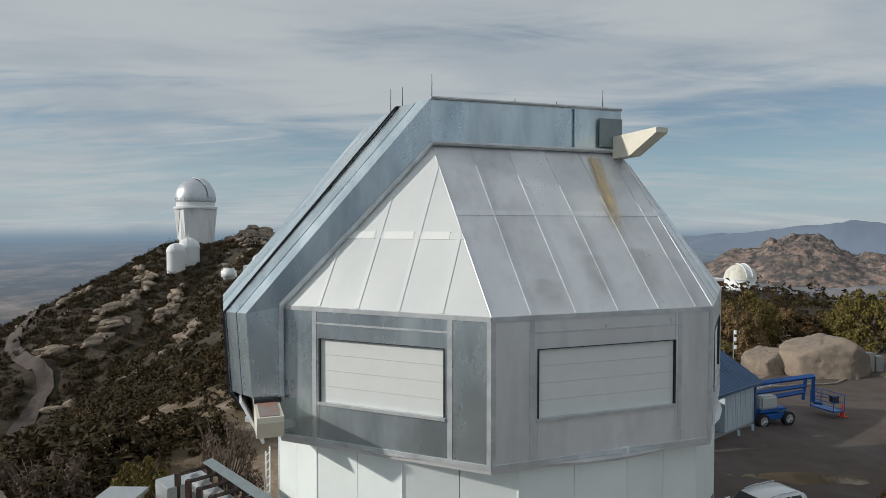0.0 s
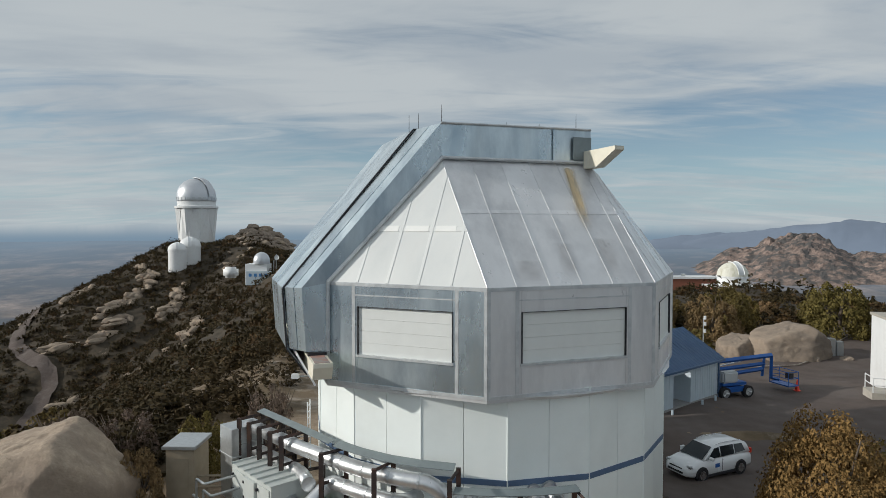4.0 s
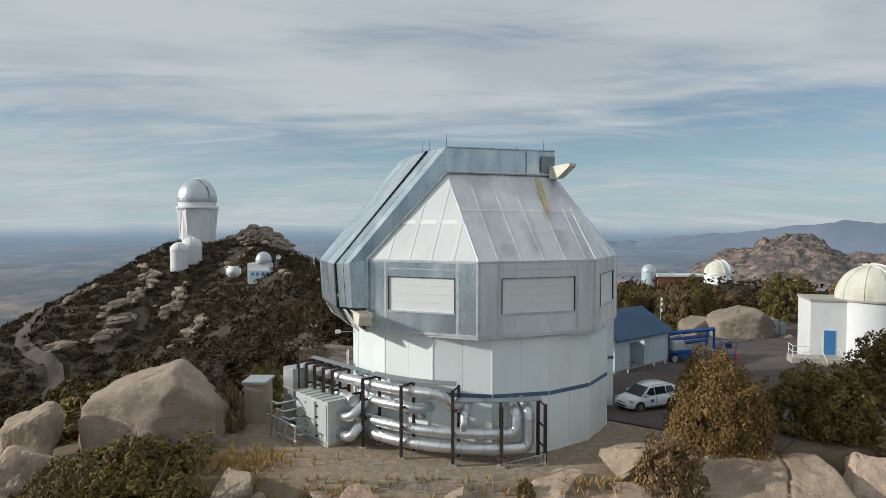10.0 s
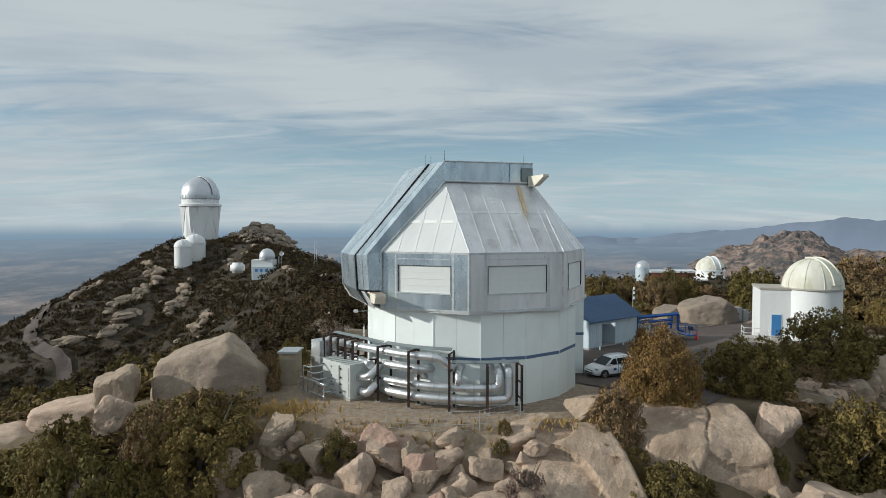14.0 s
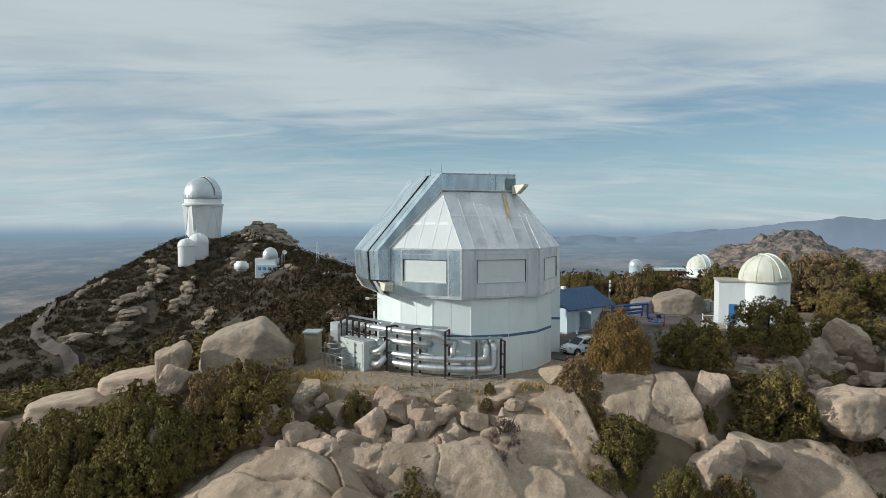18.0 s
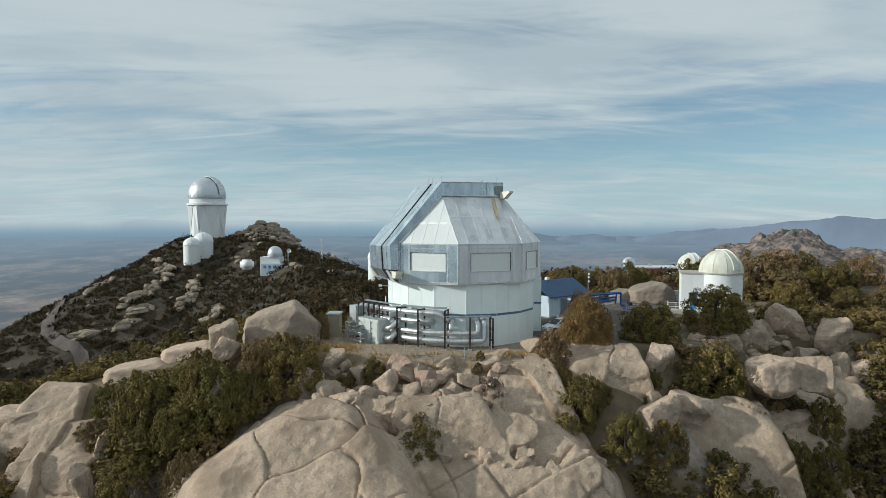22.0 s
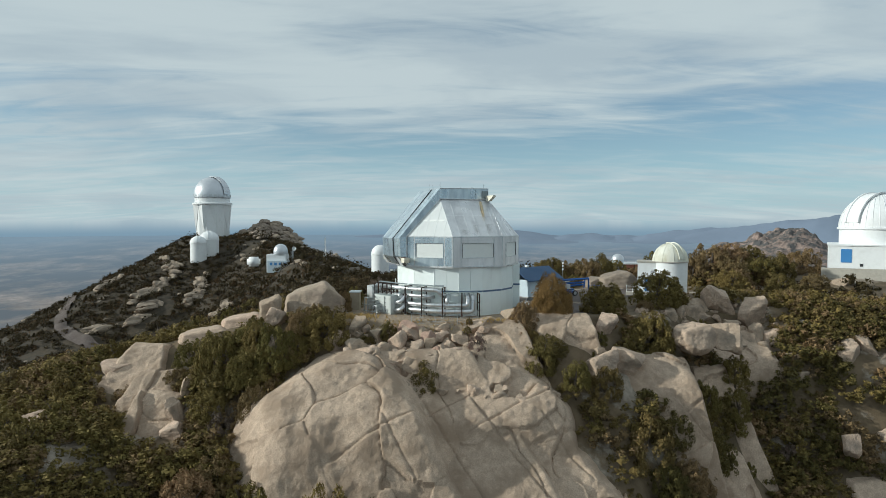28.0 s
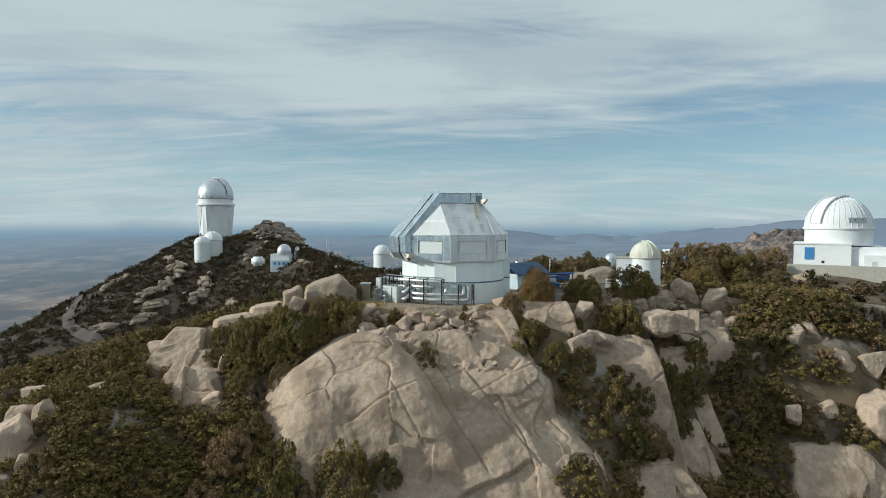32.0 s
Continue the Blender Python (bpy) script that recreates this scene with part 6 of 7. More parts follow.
part("post", tube(bmesh.new(), [(-1.8, -0.2, 0.68), (-1.8, -0.2, 1.75)], 0.035, 6), M["white"], deck)
for z in (1.2, 1.72):
    part("rail", tube(bmesh.new(), [(-1.8, -0.2, z), (-1.8, -1.9, z), (0.2, -1.9, z)], 0.035, 6), M["white"], deck)
for k in range(5):
    part("step", boxed(0.5, -2.0 - 0.3 * (k + 1), -2.2, 1.8, -2.0 - 0.3 * k, 0.5 - 0.18 * k), M["concrete"], deck)
for x in (0.45, 1.85):
    part("handrail", tube(bmesh.new(), bent([(x, -1.8, 0.7), (x, -1.8, 1.7), (x, -3.7, 0.7), (x, -3.7, -0.4)], 0.1), 0.03, 6), M["white"], deck)

# the large white observatory on the next knoll
big = thing("large_white_observatory", pose(89.3, 52.5, 0.25, 0, 0, -30) @ Matrix.Scale(0.94, 4), "large white ribbed dome on a white house with a blue door", "observatory")
part("house", boxed(-9.2, -8.8, -2, 2.5, 8, 7.7), M["white"], big)
part("parapet", boxed(-9.4, -9.0, 7.7, 2.7, 8.2, 8.0), M["white"], big)
part("wing", boxed(2.5, -7.6, -2, 9.4, 8, 7.2), M["white"], big)
part("wing", boxed(5.0, -9.4, -2, 10.6, -7.6, 5.4), M["white"], big)
part("drum", lathe(bmesh.new(), [(7.2, 7.5), (7.2, 11.3)], 48), M["white"], big, smooth=True)
part("cornice", lathe(bmesh.new(), [(7.1, 11.2), (7.6, 11.3), (7.6, 11.7), (7.1, 11.8)], 48), M["white"], big)
d = part("dome", lathe(bmesh.new(), dome_profile(7.3, 11.7, 14, 1.02), 56), M["white"], big, "white ribbed dome", True)
slit(d, 7.3, 11.7, 1.02, 1.5, -42, M["white"])
for k in range(36):
    a = radians(10 * k)
    rib = [(7.34 * math.cos(a) * math.cos(q), 7.34 * math.sin(a) * math.cos(q), 11.7 + 7.34 * 1.02 * math.sin(q)) for q in [math.pi / 2 * i / 10 for i in range(10)]]
    part("rib", tube(bmesh.new(), rib, 0.05, 4), M["white"], d)
for a in (20, 32, 44):
    w = part("window", boxed(-0.6, -0.12, -0.65, 0.6, 0.12, 0.65), M["galv"], d, "small grey dome window")
    w.matrix_basis = Matrix.Rotation(radians(a), 4, "Z") @ Matrix.Translation((0, -7.15, 13.4))
part("door", boxed(-6.9, -8.88, 4.1, -4.9, -8.8, 7.0), M["door_blue"], big, "tall bright blue door")
part("vent", boxed(-3.4, -8.86, 3.3, -2.8, -8.8, 3.9), M["dark"], big)
part("garage_door", boxed(6.5, -9.46, 1.5, 7.5, -9.4, 4.0), M["grey_paint"], big)
part("terrace", boxed(-10.5, -10.8, -4, 11.5, -9.4, 2.9), M["concrete"], big)


def dry_grass():
    rnd = random.Random(21)
    co, fa = [], []
    for i in range(420):
        x, y = (rnd.gauss(-12.6, 1.3), rnd.gauss(-0.6, 1.0)) if i < 260 else (rnd.uniform(-14, 8), rnd.uniform(-4.2, -2.2))
        z = top_at(x, y)
        for k in range(14):
            a, h = rnd.uniform(0, 6.28), rnd.uniform(0.15, 0.5)
            n = len(co)
            co += [(x + 0.04 * math.cos(a), y + 0.04 * math.sin(a), z - 0.03), (x - 0.03 * math.sin(a), y + 0.03 * math.cos(a), z - 0.03), (x + h * 0.5 * math.cos(a), y + h * 0.5 * math.sin(a), z + h)]
            fa.append((n, n + 1, n + 2))
    me = bpy.data.meshes.new("grass")
    me.from_pydata(co, [], fa)
    me.materials.append(M["straw"])
    tagged(new("grass", me), "dry straw-yellow grass tufts round the pad", "grass", kind="stuff")


M["straw"] = leaf_material("straw", (0.36, 0.25, 0.09), (0.5, 0.37, 0.15))
dry_grass()

# ---------------------------------------------------------------- cooling ducts in front of the drum
def ring(phi, r, z):
    a = radians(phi)
    return Vector((CX + r * math.sin(a), CY - r * math.cos(a), z))


def arc(p0, p1, r, z, k=8):
    return [ring(p0 + (p1 - p0) * i / k, r, z) for i in range(k + 1)]


ducts = thing("duct_run", pose(0, 0, 0), "shiny stainless ventilation ducts wrapped round the building", "ducts")
RP = 9.3
DUCTS = [([(-10.6, 6.4, 3.5), (-7.6, 3.5, 3.5)] + arc(-44, -15, RP, 3.5, 6) + [ring(-10.5, 9.1, 2.75), ring(-8.5, 8.3, 2.7)], 0.29),
         ([(-10.4, 6.2, 2.55), (-7.4, 3.3, 2.5), (-6.9, 2.2, 2.5)], 0.27),
         ([(-7.9, 2.75, 1.6), (-7.0, 1.6, 1.7), ring(-44, RP, 2.6)] + arc(-40, -24, RP, 2.62, 4) + [ring(-21.5, 9.1, 2.6), ring(-21, 8.2, 2.5)], 0.27),
         ([(-7.7, 2.5, 0.6), (-6.9, 1.3, 0.7), ring(-45, RP + 0.1, 1.55)] + arc(-41, 7.5, RP + 0.1, 1.55, 9) + [ring(9.6, RP + 0.05, 1.75), ring(9.6, RP - 0.05, 2.7), ring(9.4, 8.2, 2.85)], 0.28),
         ([ring(-46, 8.5, 0.85), ring(-42, RP + 0.05, 0.8)] + arc(-38, 11.5, RP + 0.1, 0.78, 9) + [ring(13.6, RP + 0.05, 1.0), ring(13.8, RP - 0.05, 2.7), ring(13.6, 8.2, 2.9)], 0.31),
         ([ring(-7, RP + 0.1, 1.6), ring(-7, RP - 0.05, 2.55), ring(-6.6, 8.2, 2.75)], 0.24),
         ([ring(-30, RP - 0.1, 2.6), ring(-28, 8.2, 1.9)], 0.2), ([ring(-26.5, RP - 0.1, 2.6), ring(-24.5, 8.2, 1.9)], 0.2)]
for pts, r in DUCTS:
    line = bent(pts, 0.5, 4)
    pipe = part("duct", tube(bmesh.new(), line, r, 16), M["duct"], ducts, smooth=True)
    run, gap = 0.0, 0.6
    for a, b in zip(line, line[1:]):
        run += (b - a).length
        if run > gap:
            d = (b - a).normalized()
            part("joint_band", tube(bmesh.new(), [b - d * 0.04, b + d * 0.04], r + 0.018, 16), M["galv"], pipe, smooth=False)
            gap = run + 1.1

gantry = thing("pipe_gantry", pose(0, 0, 0), "rusty dark steel posts and beams that carry the ducts", "gantry")


def portal(fx, fy, bx, by, h, foot=0.0, plate=True):
    """A post in front, one behind, and a beam over them."""
    s = 0.085
    for x, y in ((fx, fy), (bx, by)):
        z0 = min(foot, zat(x, y)) - 0.1
        part("post", boxed(x - s, y - s, z0, x + s, y + s, h), M["rust"], gantry)
        if plate:
            part("footing", boxed(x - 0.2, y - 0.2, z0, x + 0.2, y + 0.2, max(foot, zat(x, y)) + 0.08, bevel=0.02), M["concrete"], gantry)
    d = Vector((bx - fx, by - fy, 0))
    for z in (h, h - 1.15, h - 2.2):
        part("beam", tube(bmesh.new(), [(fx, fy, z - 0.06), (bx, by, z - 0.06)], 0.07, 4), M["rust"], gantry)


for phi, h in ((-55, 2.6), (-43, 3.9), (-27, 3.9), (-10.2, 3.9), (4.4, 3.1), (18.0, 3.1)):
    a, b = ring(phi, 9.85, 0), ring(phi + 0.8, 8.75, 0)
    portal(a.x, a.y, b.x, b.y, h)
for s_ in (0.1, 1.0, 1.9, 2.8, 3.7):
    x, y = -10.6 + 0.72 * s_, 6.4 - 0.69 * s_
    portal(x - 0.38, y - 0.4, x + 0.45, y + 0.45, 3.95, plate=False)
canopy = thing("flashing_roof", pose(0, 0, 0), "narrow grey sheet-metal cover above the ducts", "cover")
for p0, p1, z, r0, r1 in ((-44, -10, 3.98, 8.8, 9.2), (-10, 4.4, 3.18, 8.95, 9.3), (4.4, 18.5, 3.18, 8.95, 9.3)):
    bm = bmesh.new()
    for i in range(4):
        a0, a1 = p0 + (p1 - p0) * i / 4, p0 + (p1 - p0) * (i + 1) / 4
        slab(bm, [ring(a0, r1, z), ring(a1, r1, z), ring(a1, r0, z + 0.12), ring(a0, r0, z + 0.12)], 0.03)
    part("sheet", bm, M["flashing"], canopy)
part("sheet", slab(bmesh.new(), [(-10.4, 6.9, 3.98), (-6.2, 2.6, 3.98), (-5.95, 2.85, 4.06), (-10.15, 7.15, 4.06)], 0.03), M["flashing"], canopy)
plenum = thing("plenum_box", pose(-11.0, 6.6, 0, 0, 0, -45), "tall grey sheet-metal plenum box at the end of the ducts", "duct box")
part("body", boxed(-0.6, -0.8, 0.2, 0.6, 0.8, 3.5, bevel=0.02), M["galv"], plenum)
part("seam", boxed(-0.72, -0.82, 2.2, 0.72, 0.82, 2.26), M["galv"], plenum)

ahu = thing("air_handler", pose(-8.24, 1.77, 0, 0, 0, 134), "pale grey air handling unit with panel doors and pipework", "air handler")
L, W, H = 3.5, 1.75, 2.5
part("base", boxed(-0.05, -W - 0.05, -0.1, L + 0.05, 0.05, 0.14), M["concrete"], ahu)
part("body", boxed(0, -W, 0.14, L, 0, H, bevel=0.02), M["grey_paint"], ahu)
for k in range(7):
    part("roof_seam", boxed(L * k / 6 - 0.03, -W - 0.04, H, L * k / 6 + 0.03, 0.04, H + 0.06), M["grey_paint"], ahu)
for k in range(3):
    for z0, z1 in ((0.25, 1.25), (1.32, 2.35)):
        d = part("panel_door", boxed(0.12 + k * 1.1, 0.0, z0, 1.12 + k * 1.1, 0.05 + 0.08 * (k == 1), z1, bevel=0.015), M["grey_paint"], ahu)
        for q in (0.2, 0.8):
            part("latch", boxed(1.0 + k * 1.1, 0.05, z0 + q * (z1 - z0) - 0.05, 1.08 + k * 1.1, 0.16, z0 + q * (z1 - z0) + 0.05), M["dark"], d)
for z in (0.62, 1.65):
    part("collar", tube(bmesh.new(), [(-0.12, -0.85, z), (0.05, -0.85, z)], 0.36, 20), M["galv"], ahu)
for i, (x0, z) in enumerate(((1.6, 0.5), (1.9, 0.9), (2.3, 1.3), (2.7, 1.7), (3.1, 2.1))):
    part("pipe", tube(bmesh.new(), bent([(x0, 0.08, z), (x0, 0.9 + 0.12 * i, z), (x0 + 0.8, 0.9 + 0.12 * i, z), (x0 + 0.8, 0.9 + 0.12 * i, 0.35)], 0.12), 0.055, 8), M["galv"], ahu, smooth=True)
for x in (1.4, 2.4, 3.4, 4.2):
    part("pipe_stand", boxed(x, 1.2, -0.1, x + 0.07, 1.27, 1.2), M["galv"], ahu)
part("pipe", tube(bmesh.new(), [(1.3, 1.25, 0.3), (4.6, 1.25, 0.3)], 0.06, 8), M["galv"], ahu)
part("pipe", tube(bmesh.new(), [(1.3, 1.25, 1.15), (4.6, 1.25, 1.15)], 0.06, 8), M["galv"], ahu)

# wire fence in front of the pad
fence = thing("wire_fence", pose(0, 0, 0), "low thin wire mesh fence at the edge of the pad", "fence")
FP_ = [(-5.2, -2.7), (-2.2, -2.9), (0.6, -2.8), (3.2, -2.2)]
for x, y in FP_:
    part("post", tube(bmesh.new(), [(x, y, zat(x, y) - 0.2), (x, y, zat(x, y) + 1.3)], 0.03, 6), M["galv"], fence)
for (xa, ya), (xb, yb) in zip(FP_, FP_[1:]):
    for f in (0.08, 0.45, 0.85, 1.27):
        part("wire", tube(bmesh.new(), [(xa, ya, zat(xa, ya) + f), (xb, yb, zat(xb, yb) + f)], 0.012, 4), M["galv"], fence)
    bm = bmesh.new()
    n_ = int(math.hypot(xb - xa, yb - ya) / 0.3)
    for i in range(n_):
        f = i / n_
        g = min(1, f + 0.12)
        tube(bm, [(xa + (xb - xa) * f, ya + (yb - ya) * f, zat(xa, ya) + (zat(xb, yb) - zat(xa, ya)) * f + 0.08), (xa + (xb - xa) * g, ya + (yb - ya) * g, zat(xa, ya) + (zat(xb, yb) - zat(xa, ya)) * g + 1.27)], 0.006, 3)
    part("mesh", bm, M["galv"], fence)

tan = thing("tool_shed", pose(-13.7, 6.9, 0), "small faded tan shed with a flat metal roof", "shed")
z0 = zat(-13.7, 6.9)
part("wall", boxed(-0.65, -0.85, z0 - 0.3, 0.65, 0.85, 2.45), M["tan_shed"], tan)
part("roof", boxed(-0.78, -1.0, 2.45, 0.78, 1.0, 2.62, bevel=0.02), M["galv"], tan)
part("door", boxed(-0.4, -0.88, z0 + 0.1, 0.4, -0.85, 2.0), M["tan_shed"], tan)
for k in range(2):
    yard_rail = part("rail", tube(bmesh.new(), [(0.65, -0.5, 0.6 + 0.5 * k), (2.9, -0.4, 0.6 + 0.5 * k)], 0.05, 5), M["tan_shed"], tan)

ladder = thing("side_ladder", pose(CX, CY, 0), "white caged ladder and camera arm on the drum's side", "ladder")
base = Vector((-8.35 * math.cos(radians(12)), -8.35 * math.sin(radians(12)) * 1.0, 0))
for dy in (-0.25, 0.25):
    part("stringer", tube(bmesh.new(), [base + Vector((-0.3, dy, 1.0)), base + Vector((-0.3, dy, 4.4))], 0.03, 6), M["white"], ladder)
for k in range(11):
    part("rung", tube(bmesh.new(), [base + Vector((-0.3, -0.25, 1.2 + 0.3 * k)), base + Vector((-0.3, 0.25, 1.2 + 0.3 * k))], 0.018, 5), M["white"], ladder)
for k in range(2):
    z = 2.0 + 0.6 * k
    part("hoop", tube(bmesh.new(), bent([base + Vector((-0.3, -0.3, z)), base + Vector((-1.0, -0.3, z)), base + Vector((-1.0, 0.3, z)), base + Vector((-0.3, 0.3, z))], 0.25), 0.025, 5), M["white"], ladder)
part("arm", tube(bmesh.new(), [base + Vector((0.2, 0, 5.6)), base + Vector((-0.75, -0.2, 5.6))], 0.03, 6), M["galv"], ladder)
part("camera_box", boxed(base.x - 1.05, base.y - 0.35, 5.5, base.x - 0.7, base.y - 0.1, 5.72, bevel=0.03), M["white"], ladder)

# ---------------------------------------------------------------- yard: shed, lift, car, cone
shed = thing("blue_roofed_shed", pose(18.2, 24.4, 0, 0, 0, 40), "pale corrugated shed with a blue metal roof", "shed")
# local: x runs back along the front wall from its right corner (negative), y goes to the rear
zs = -0.75
part("base_wall", boxed(-8.0, -0.03, zs - 0.5, 0.03, 6.0, 0.3), M["block"], shed, "grey block base")
for x0, x1, z0, z1 in ((-8, -5.9, 0.3, 3.0), (-3.7, 0, 0.3, 3.0), (-5.9, -3.7, 2.45, 3.0)):
    bm = bmesh.new()
    n_ = max(2, int((x1 - x0) / 0.16))
    for i in range(n_):
        w = (x1 - x0) / n_
        box(bm, x0 + i * w, 0.0 + 0.02 * (i % 2), z0, x0 + (i + 1) * w, 0.14, z1)
    part("siding", bm, M["shed_wall"], shed)
part("siding", boxed(-0.12, 0.14, 0.3, 0.0, 6.0, 3.0), M["shed_wall"], shed)
part("siding", boxed(-8.0, 5.85, 0.3, -0.12, 6.0, 3.0), M["shed_wall"], shed)
part("siding", boxed(-8.0, 0.14, 0.3, -7.88, 5.85, 3.0), M["shed_wall"], shed)
part("gable", slab(bmesh.new(), [(0, 0, 3.0), (0, 6, 3.0), (0, 3, 4.7)], 0.12), M["shed_wall"], shed)
part("recess_back", boxed(-6.2, 1.6, zs, -3.4, 1.7, 3.0), M["shed_wall"], shed)
part("recess_side", boxed(-6.0, 0.14, zs, -5.9, 1.6, 3.0), M["shed_wall"], shed)
part("recess_side", boxed(-3.7, 0.14, zs, -3.6, 1.6, 3.0), M["shed_wall"], shed)
part("extinguisher", tube(bmesh.new(), [(-4.3, 1.5, 0.3), (-4.3, 1.5, 0.85)], 0.09, 8), M["cone"], shed, "red fire extinguisher")
for sgn, y0 in ((1, -0.35), (-1, 6.35)):
    ye, ym = y0, 3.0
    pts = [(0.3, ye, 2.93), (0.3, ym, 4.82), (-8.3, ym, 4.82), (-8.3, ye, 2.93)]
    part("roof", slab(bmesh.new(), pts if sgn > 0 else pts[::-1], 0.08), M["blue_roof"], shed)
    bm = bmesh.new()
    for k in range(21):
        x = 0.28 - k * 0.42
        tube(bm, [(x, ye, 2.96), (x, ym, 4.85)], 0.025, 4)
    part("roof_ribs", bm, M["blue_roof"], shed)
part("gutter", boxed(-8.3, -0.45, 2.78, 0.3, -0.33, 2.93), M["blue_roof"], shed)
part("downpipe", boxed(0.02, -0.1, zs, 0.14, 0.04, 2.9), M["blue_roof"], shed)
for x in (-1.4, -3.2, -7.0):
    part("bollard", tube(bmesh.new(), [(x, -0.6, zs), (x, -0.6, 0.5)], 0.09, 8), M["shed_wall"], shed)
part("roof_vent", boxed(-5.4, 2.7, 4.8, -4.9, 3.2, 5.15, bevel=0.03), M["white"], shed)
wx = thing("weather_mast", pose(19.5, 30.5, -0.6), "thin weather mast with white sensors behind the shed", "mast")
part("pole", tube(bmesh.new(), [(0, 0, -0.4), (0, 0, 5.6)], 0.04, 6), M["galv"], wx)
for z in (4.4, 5.0, 5.5):
    part("sensor", tube(bmesh.new(), [(0.12, 0, z), (0.12, 0, z + 0.28)], 0.12, 8), M["white"], wx)


def wheel(parent, x, y, z, r, w, hub):
    t = part("wheel", tube(bmesh.new(), [(x, y - w / 2, z), (x, y + w / 2, z)], r, 22), M["tyre"], parent, smooth=False)
    part("rim", tube(bmesh.new(), [(x, y - w / 2 - 0.012, z), (x, y + w / 2 + 0.012, z)], r * 0.66, 16), hub, t)
    bm = bmesh.new()
    for k in range(5):
        a = k * 1.2566
        tube(bm, [(x, y - w / 2 - 0.02, z), (x + math.cos(a) * r * 0.6, y - w / 2 - 0.02, z + math.sin(a) * r * 0.6)], 0.03, 4)
    part("spokes", bm, hub, t)


lift = thing("boom_lift", pose(19.4, 25.6, zat(19.4, 25.6) + 0.05, 0, 0, 20), "blue articulated boom lift parked beside the shed", "boom lift")
part("chassis", boxed(-1.3, -0.95, 0.45, 1.3, 0.95, 0.85, bevel=0.05), M["lift_blue"], lift)
for x in (-1.05, 1.05):
    for y in (-0.95, 0.95):
        wheel(lift, x, y, 0.45, 0.45, 0.32, M["galv"])
part("turntable", boxed(-1.2, -0.9, 0.95, 1.0, 0.9, 1.15), M["lift_blue"], lift)
part("engine_cover", boxed(-1.15, -0.95, 1.15, 0.25, -0.25, 2.0, bevel=0.12), M["lift_grey"], lift, "grey engine cover")
part("engine_cover", boxed(-1.15, 0.3, 1.15, 0.55, 0.95, 1.9, bevel=0.12), M["lift_grey"], lift)


def arm(p, q, s):
    p, q = Vector(p), Vector(q)
    return tube(bmesh.new(), [p, q], s, 4)


for p, q, s in (((-1.3, 0, 1.5), (3.4, 0, 1.75), 0.16), ((-1.2, 0, 2.0), (3.6, 0, 2.15), 0.15), ((-1.4, 0, 2.6), (4.3, 0, 2.75), 0.18), ((4.3, 0, 2.8), (4.3, 0, 1.0), 0.16),
                ((4.3, 0, 1.0), (5.1, 0, 0.8), 0.12), ((3.4, 0, 1.2), (3.6, 0, 2.7), 0.14), ((-1.3, 0, 1.3), (-1.35, 0, 2.7), 0.16)):
    part("boom", arm(p, q, s), M["lift_blue"], lift)
part("cylinder", tube(bmesh.new(), [(-0.6, 0.1, 2.25), (1.6, 0.1, 2.5)], 0.06, 8), M["chrome"], lift)
for z in (0.45, 1.0, 1.5):
    bm = bmesh.new()
    loop = [(5.1, -0.9, z), (6.1, -0.9, z), (6.1, 0.9, z), (5.1, 0.9, z), (5.1, -0.9, z)]
    tube(bm, loop, 0.03, 5)
    part("basket_rail", bm, M["lift_blue"], lift)
for x, y in ((5.1, -0.9), (6.1, -0.9), (6.1, 0.9), (5.1, 0.9)):
    part("basket_post", tube(bmesh.new(), [(x, y, 0.4), (x, y, 1.5)], 0.03, 5), M["lift_blue"], lift)
part("basket_floor", boxed(5.1, -0.9, 0.38, 6.1, 0.9, 0.45), M["lift_blue"], lift)
part("control_box", boxed(5.3, -0.8, 1.0, 5.7, -0.4, 1.4), M["dark"], lift)

cone = thing("traffic_cone", pose(25.6, 27.3, zat(25.6, 27.3) + 0.07), "orange-red traffic cone on the asphalt", "traffic cone")
part("base", boxed(-0.22, -0.22, 0, 0.22, 0.22, 0.05), M["cone"], cone)
part("body", lathe(bmesh.new(), [(0.17, 0.05), (0.04, 0.9), (0.001, 0.9)], 16), M["cone"], cone, smooth=True)
util = thing("utility_box", pose(36.5, 41.8, zat(36.5, 41.8)), "grey electrical cabinet by the road", "cabinet")
part("body", boxed(-0.5, -0.35, -0.2, 0.5, 0.35, 1.8, bevel=0.03), M["galv"], util)
part("body", boxed(0.6, -0.35, -0.2, 1.3, 0.35, 1.5, bevel=0.03), M["galv"], util)
part("handle", boxed(-0.05, -0.4, 0.9, 0.05, -0.35, 1.1), M["dark"], util)


def car_body(bm, stations, seg=8):
    """Lofts closed sections along x: each station is x, half width, sill height, shoulder height."""
    rings = []
    for x, w, z0, z1 in stations:
        sec = [(-w * 0.9, z0), (-w, z0 + 0.18 * (z1 - z0)), (-w, z0 + 0.6 * (z1 - z0)), (-w * 0.95, z0 + 0.9 * (z1 - z0)), (-w * 0.8, z1),
               (w * 0.8, z1), (w * 0.95, z0 + 0.9 * (z1 - z0)), (w, z0 + 0.6 * (z1 - z0)), (w, z0 + 0.18 * (z1 - z0)), (w * 0.9, z0)]
        rings.append([bm.verts.new((x, y, z)) for y, z in sec])
    k = len(rings[0])
    for a, b in zip(rings, rings[1:]):
        for i in range(k):
            bm.faces.new((a[i], a[(i + 1) % k], b[(i + 1) % k], b[i]))
    bm.faces.new(rings[0])
    bm.faces.new(rings[-1][::-1])
    bmesh.ops.recalc_face_normals(bm, faces=bm.faces)
    return bm


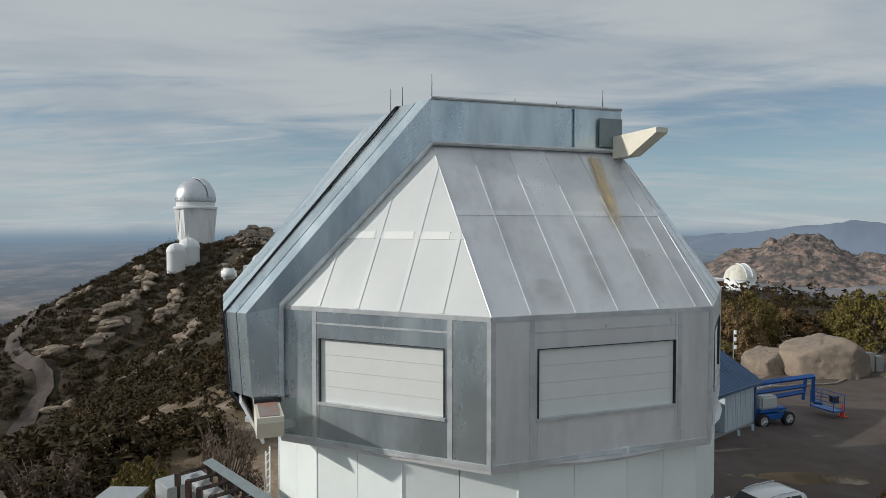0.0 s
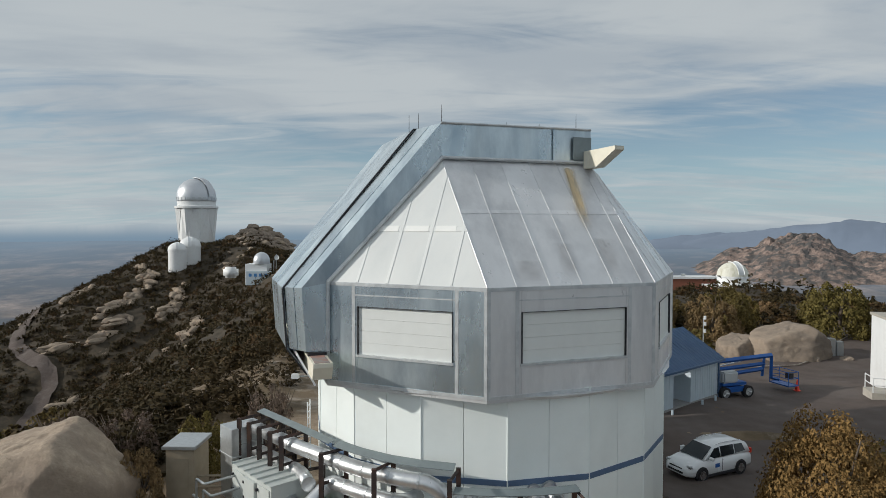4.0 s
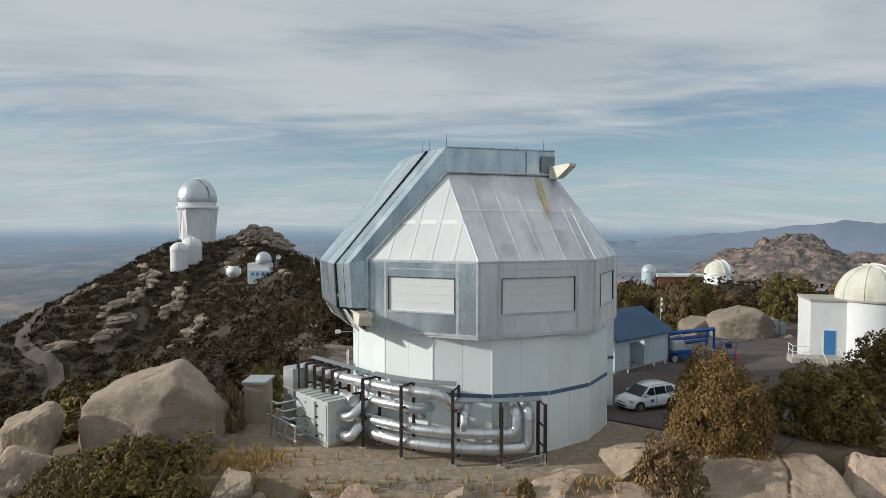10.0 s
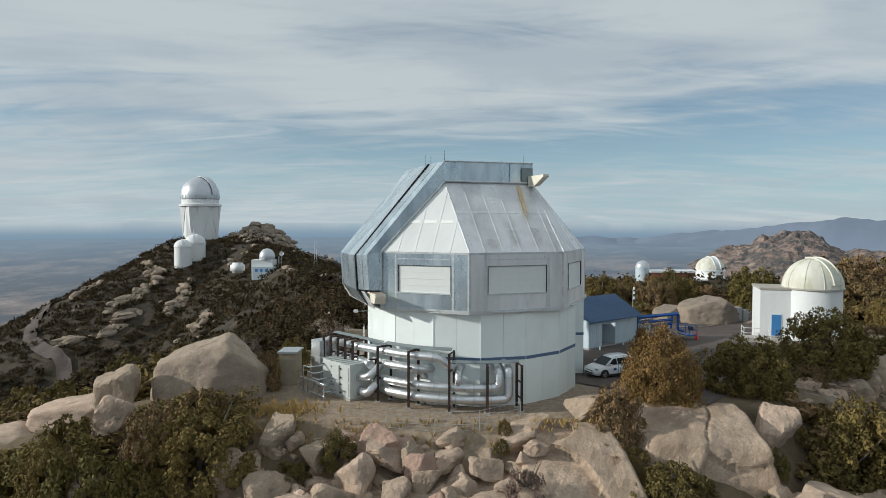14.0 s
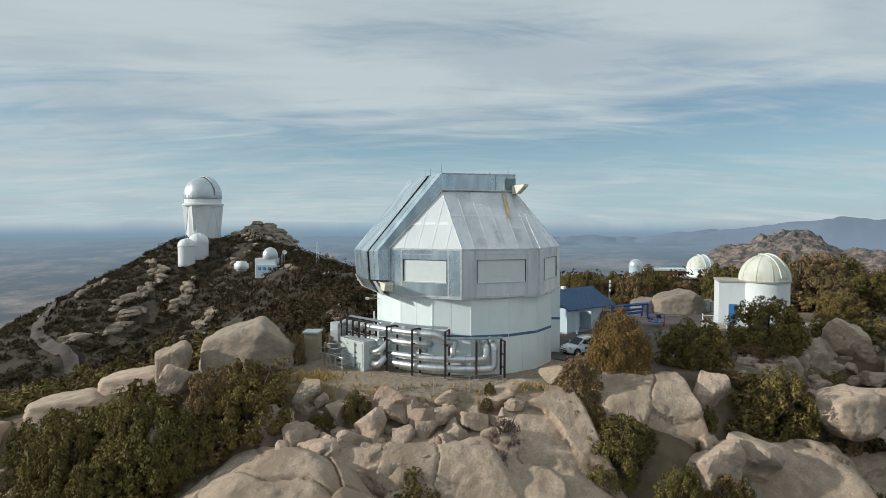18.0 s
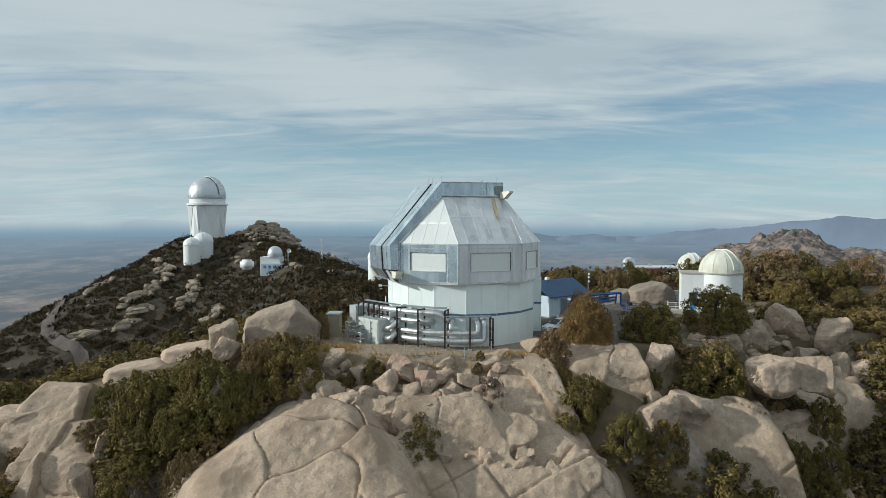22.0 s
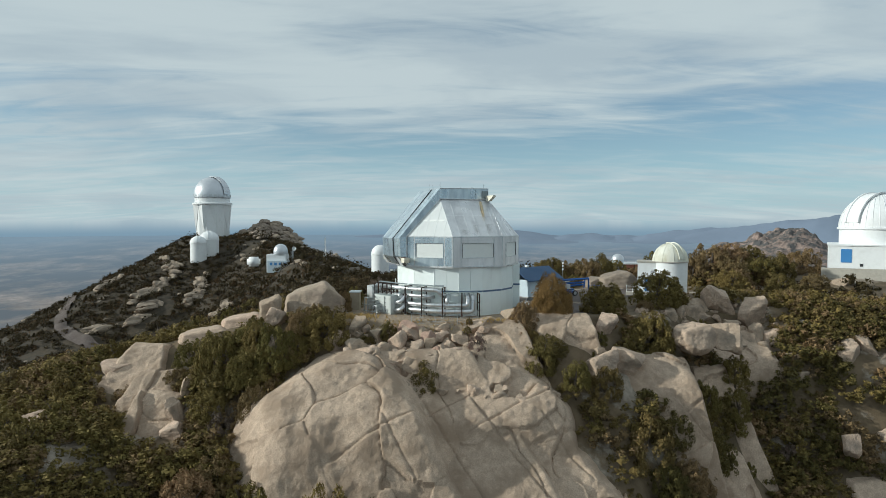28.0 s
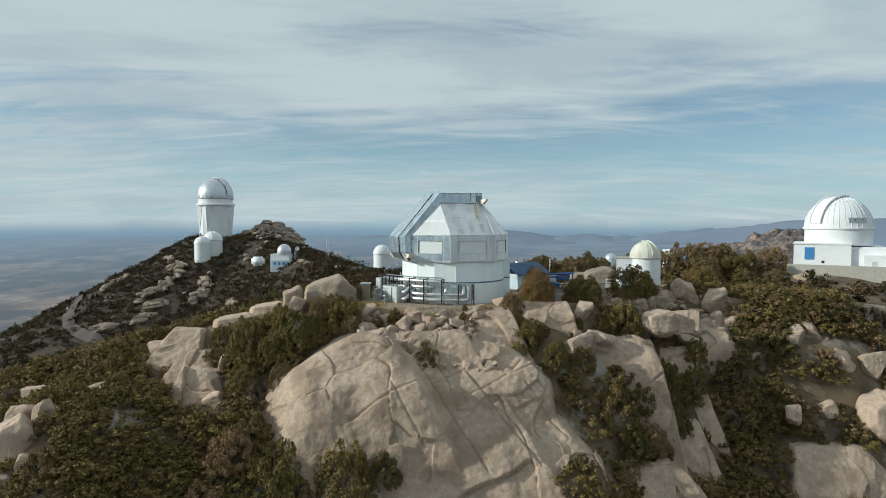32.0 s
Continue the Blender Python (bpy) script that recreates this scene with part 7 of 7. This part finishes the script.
# local: x to the nose, -y is the driver's far side
car = thing("white_suv", pose(12.1, 10.7, zat(12.1, 10.7) + 0.07, 0, 0, 206), "white compact sport utility car parked on the asphalt", "car")
part("body", car_body(bmesh.new(), [(-2.24, 0.72, 0.45, 0.9), (-2.15, 0.84, 0.3, 1.02), (-1.4, 0.91, 0.24, 1.06), (0, 0.92, 0.22, 1.04), (0.9, 0.92, 0.22, 1.02), (1.3, 0.91, 0.24, 1.0), (1.9, 0.86, 0.26, 0.88), (2.18, 0.74, 0.3, 0.74), (2.28, 0.55, 0.36, 0.62)]), M["carpaint"], car, smooth=True)
bm = bmesh.new()
prof = [(1.25, 0.98), (0.35, 1.56), (-0.3, 1.66), (-1.5, 1.62), (-1.95, 1.5), (-2.2, 1.0)]
left = [bm.verts.new((x, -0.84 + 0.2 * (z - 0.98) / 0.68, z)) for x, z in prof]
right = [bm.verts.new((x, 0.84 - 0.2 * (z - 0.98) / 0.68, z)) for x, z in prof]
bm.faces.new(left)
bm.faces.new(right[::-1])
for i in range(len(prof)):
    j = (i + 1) % len(prof)
    bm.faces.new((left[i], right[i], right[j], left[j]))
bmesh.ops.recalc_face_normals(bm, faces=bm.faces)
bmesh.ops.bevel(bm, geom=bm.edges[:], offset=0.05, segments=2, affect="EDGES")
part("cabin", bm, M["carpaint"], car, smooth=True)


def side_y(z, out):
    return 0.84 - 0.2 * (z - 0.98) / 0.68 + out


part("windscreen", slab(bmesh.new(), [(1.20, -0.72, 1.03), (1.20, 0.72, 1.03), (0.42, 0.6, 1.535), (0.42, -0.6, 1.535)], 0.02), M["glass"], car, "dark windscreen").location = (0.03, 0, 0.025)
part("rear_window", slab(bmesh.new(), [(-2.14, 0.66, 1.1), (-2.14, -0.66, 1.1), (-1.97, -0.58, 1.46), (-1.97, 0.58, 1.46)], 0.02), M["glass"], car).location = (-0.03, 0, 0.01)
for sg in (1, -1):
    for quad in ([(0.92, 1.06), (0.05, 1.06), (0.05, 1.52), (0.36, 1.5)], [(-0.03, 1.06), (-0.95, 1.08), (-0.95, 1.54), (-0.03, 1.54)], [(-1.03, 1.09), (-1.75, 1.14), (-1.6, 1.5), (-1.03, 1.53)]):
        pts = [(x, sg * side_y(z, 0.006), z) for x, z in quad]
        part("side_window", slab(bmesh.new(), pts if sg < 0 else pts[::-1], 0.015), M["glass"], car)
    part("mirror", boxed(0.72, sg * 0.9 - 0.06, 1.02, 0.9, sg * 0.9 + 0.16 * sg + 0.06, 1.17, bevel=0.03), M["carpaint"], car)
    part("headlight", boxed(1.82, sg * 0.66 - 0.16, 0.7, 2.12, sg * 0.66 + 0.16, 0.84, bevel=0.04), M["chrome"], car, "clear headlight")
    part("tail_light", boxed(-2.22, sg * 0.74 - 0.08, 0.95, -2.08, sg * 0.74 + 0.1, 1.2, bevel=0.02), M["cone"], car, "red tail light")
    part("door_seam", boxed(-0.01, sg * 0.925 - 0.004, 0.4, 0.01, sg * 0.925 + 0.004, 1.0), M["dark"], car)
    part("decal", boxed(0.2, sg * 0.925 - 0.006, 0.6, 0.5, sg * 0.925 + 0.006, 0.8), M["lift_blue"], car, "small blue door emblem")
    part("sill", boxed(-1.0, sg * 0.9 - 0.03, 0.2, 1.0, sg * 0.9 + 0.03, 0.32), M["dark"], car)
    for x in (-1.32, 1.37):
        part("arch", tube(bmesh.new(), [(x, sg * 0.8, 0.36), (x, sg * 0.928, 0.36)], 0.40, 20), M["dark"], car)
        wheel(car, x, sg * 0.84, 0.34, 0.34, 0.22, M["chrome"])
part("grille", boxed(2.16, -0.5, 0.42, 2.30, 0.5, 0.52), M["dark"], car)
part("grille", boxed(2.10, -0.42, 0.6, 2.27, 0.42, 0.68), M["dark"], car)
part("number_plate", boxed(2.27, -0.2, 0.52, 2.31, 0.2, 0.6), M["white"], car)
for sg in (1, -1):
    part("roof_rail", tube(bmesh.new(), [(0.2, sg * 0.6, 1.62), (-0.3, sg * 0.6, 1.69), (-1.6, sg * 0.6, 1.65)], 0.02, 5), M["chrome"], car)
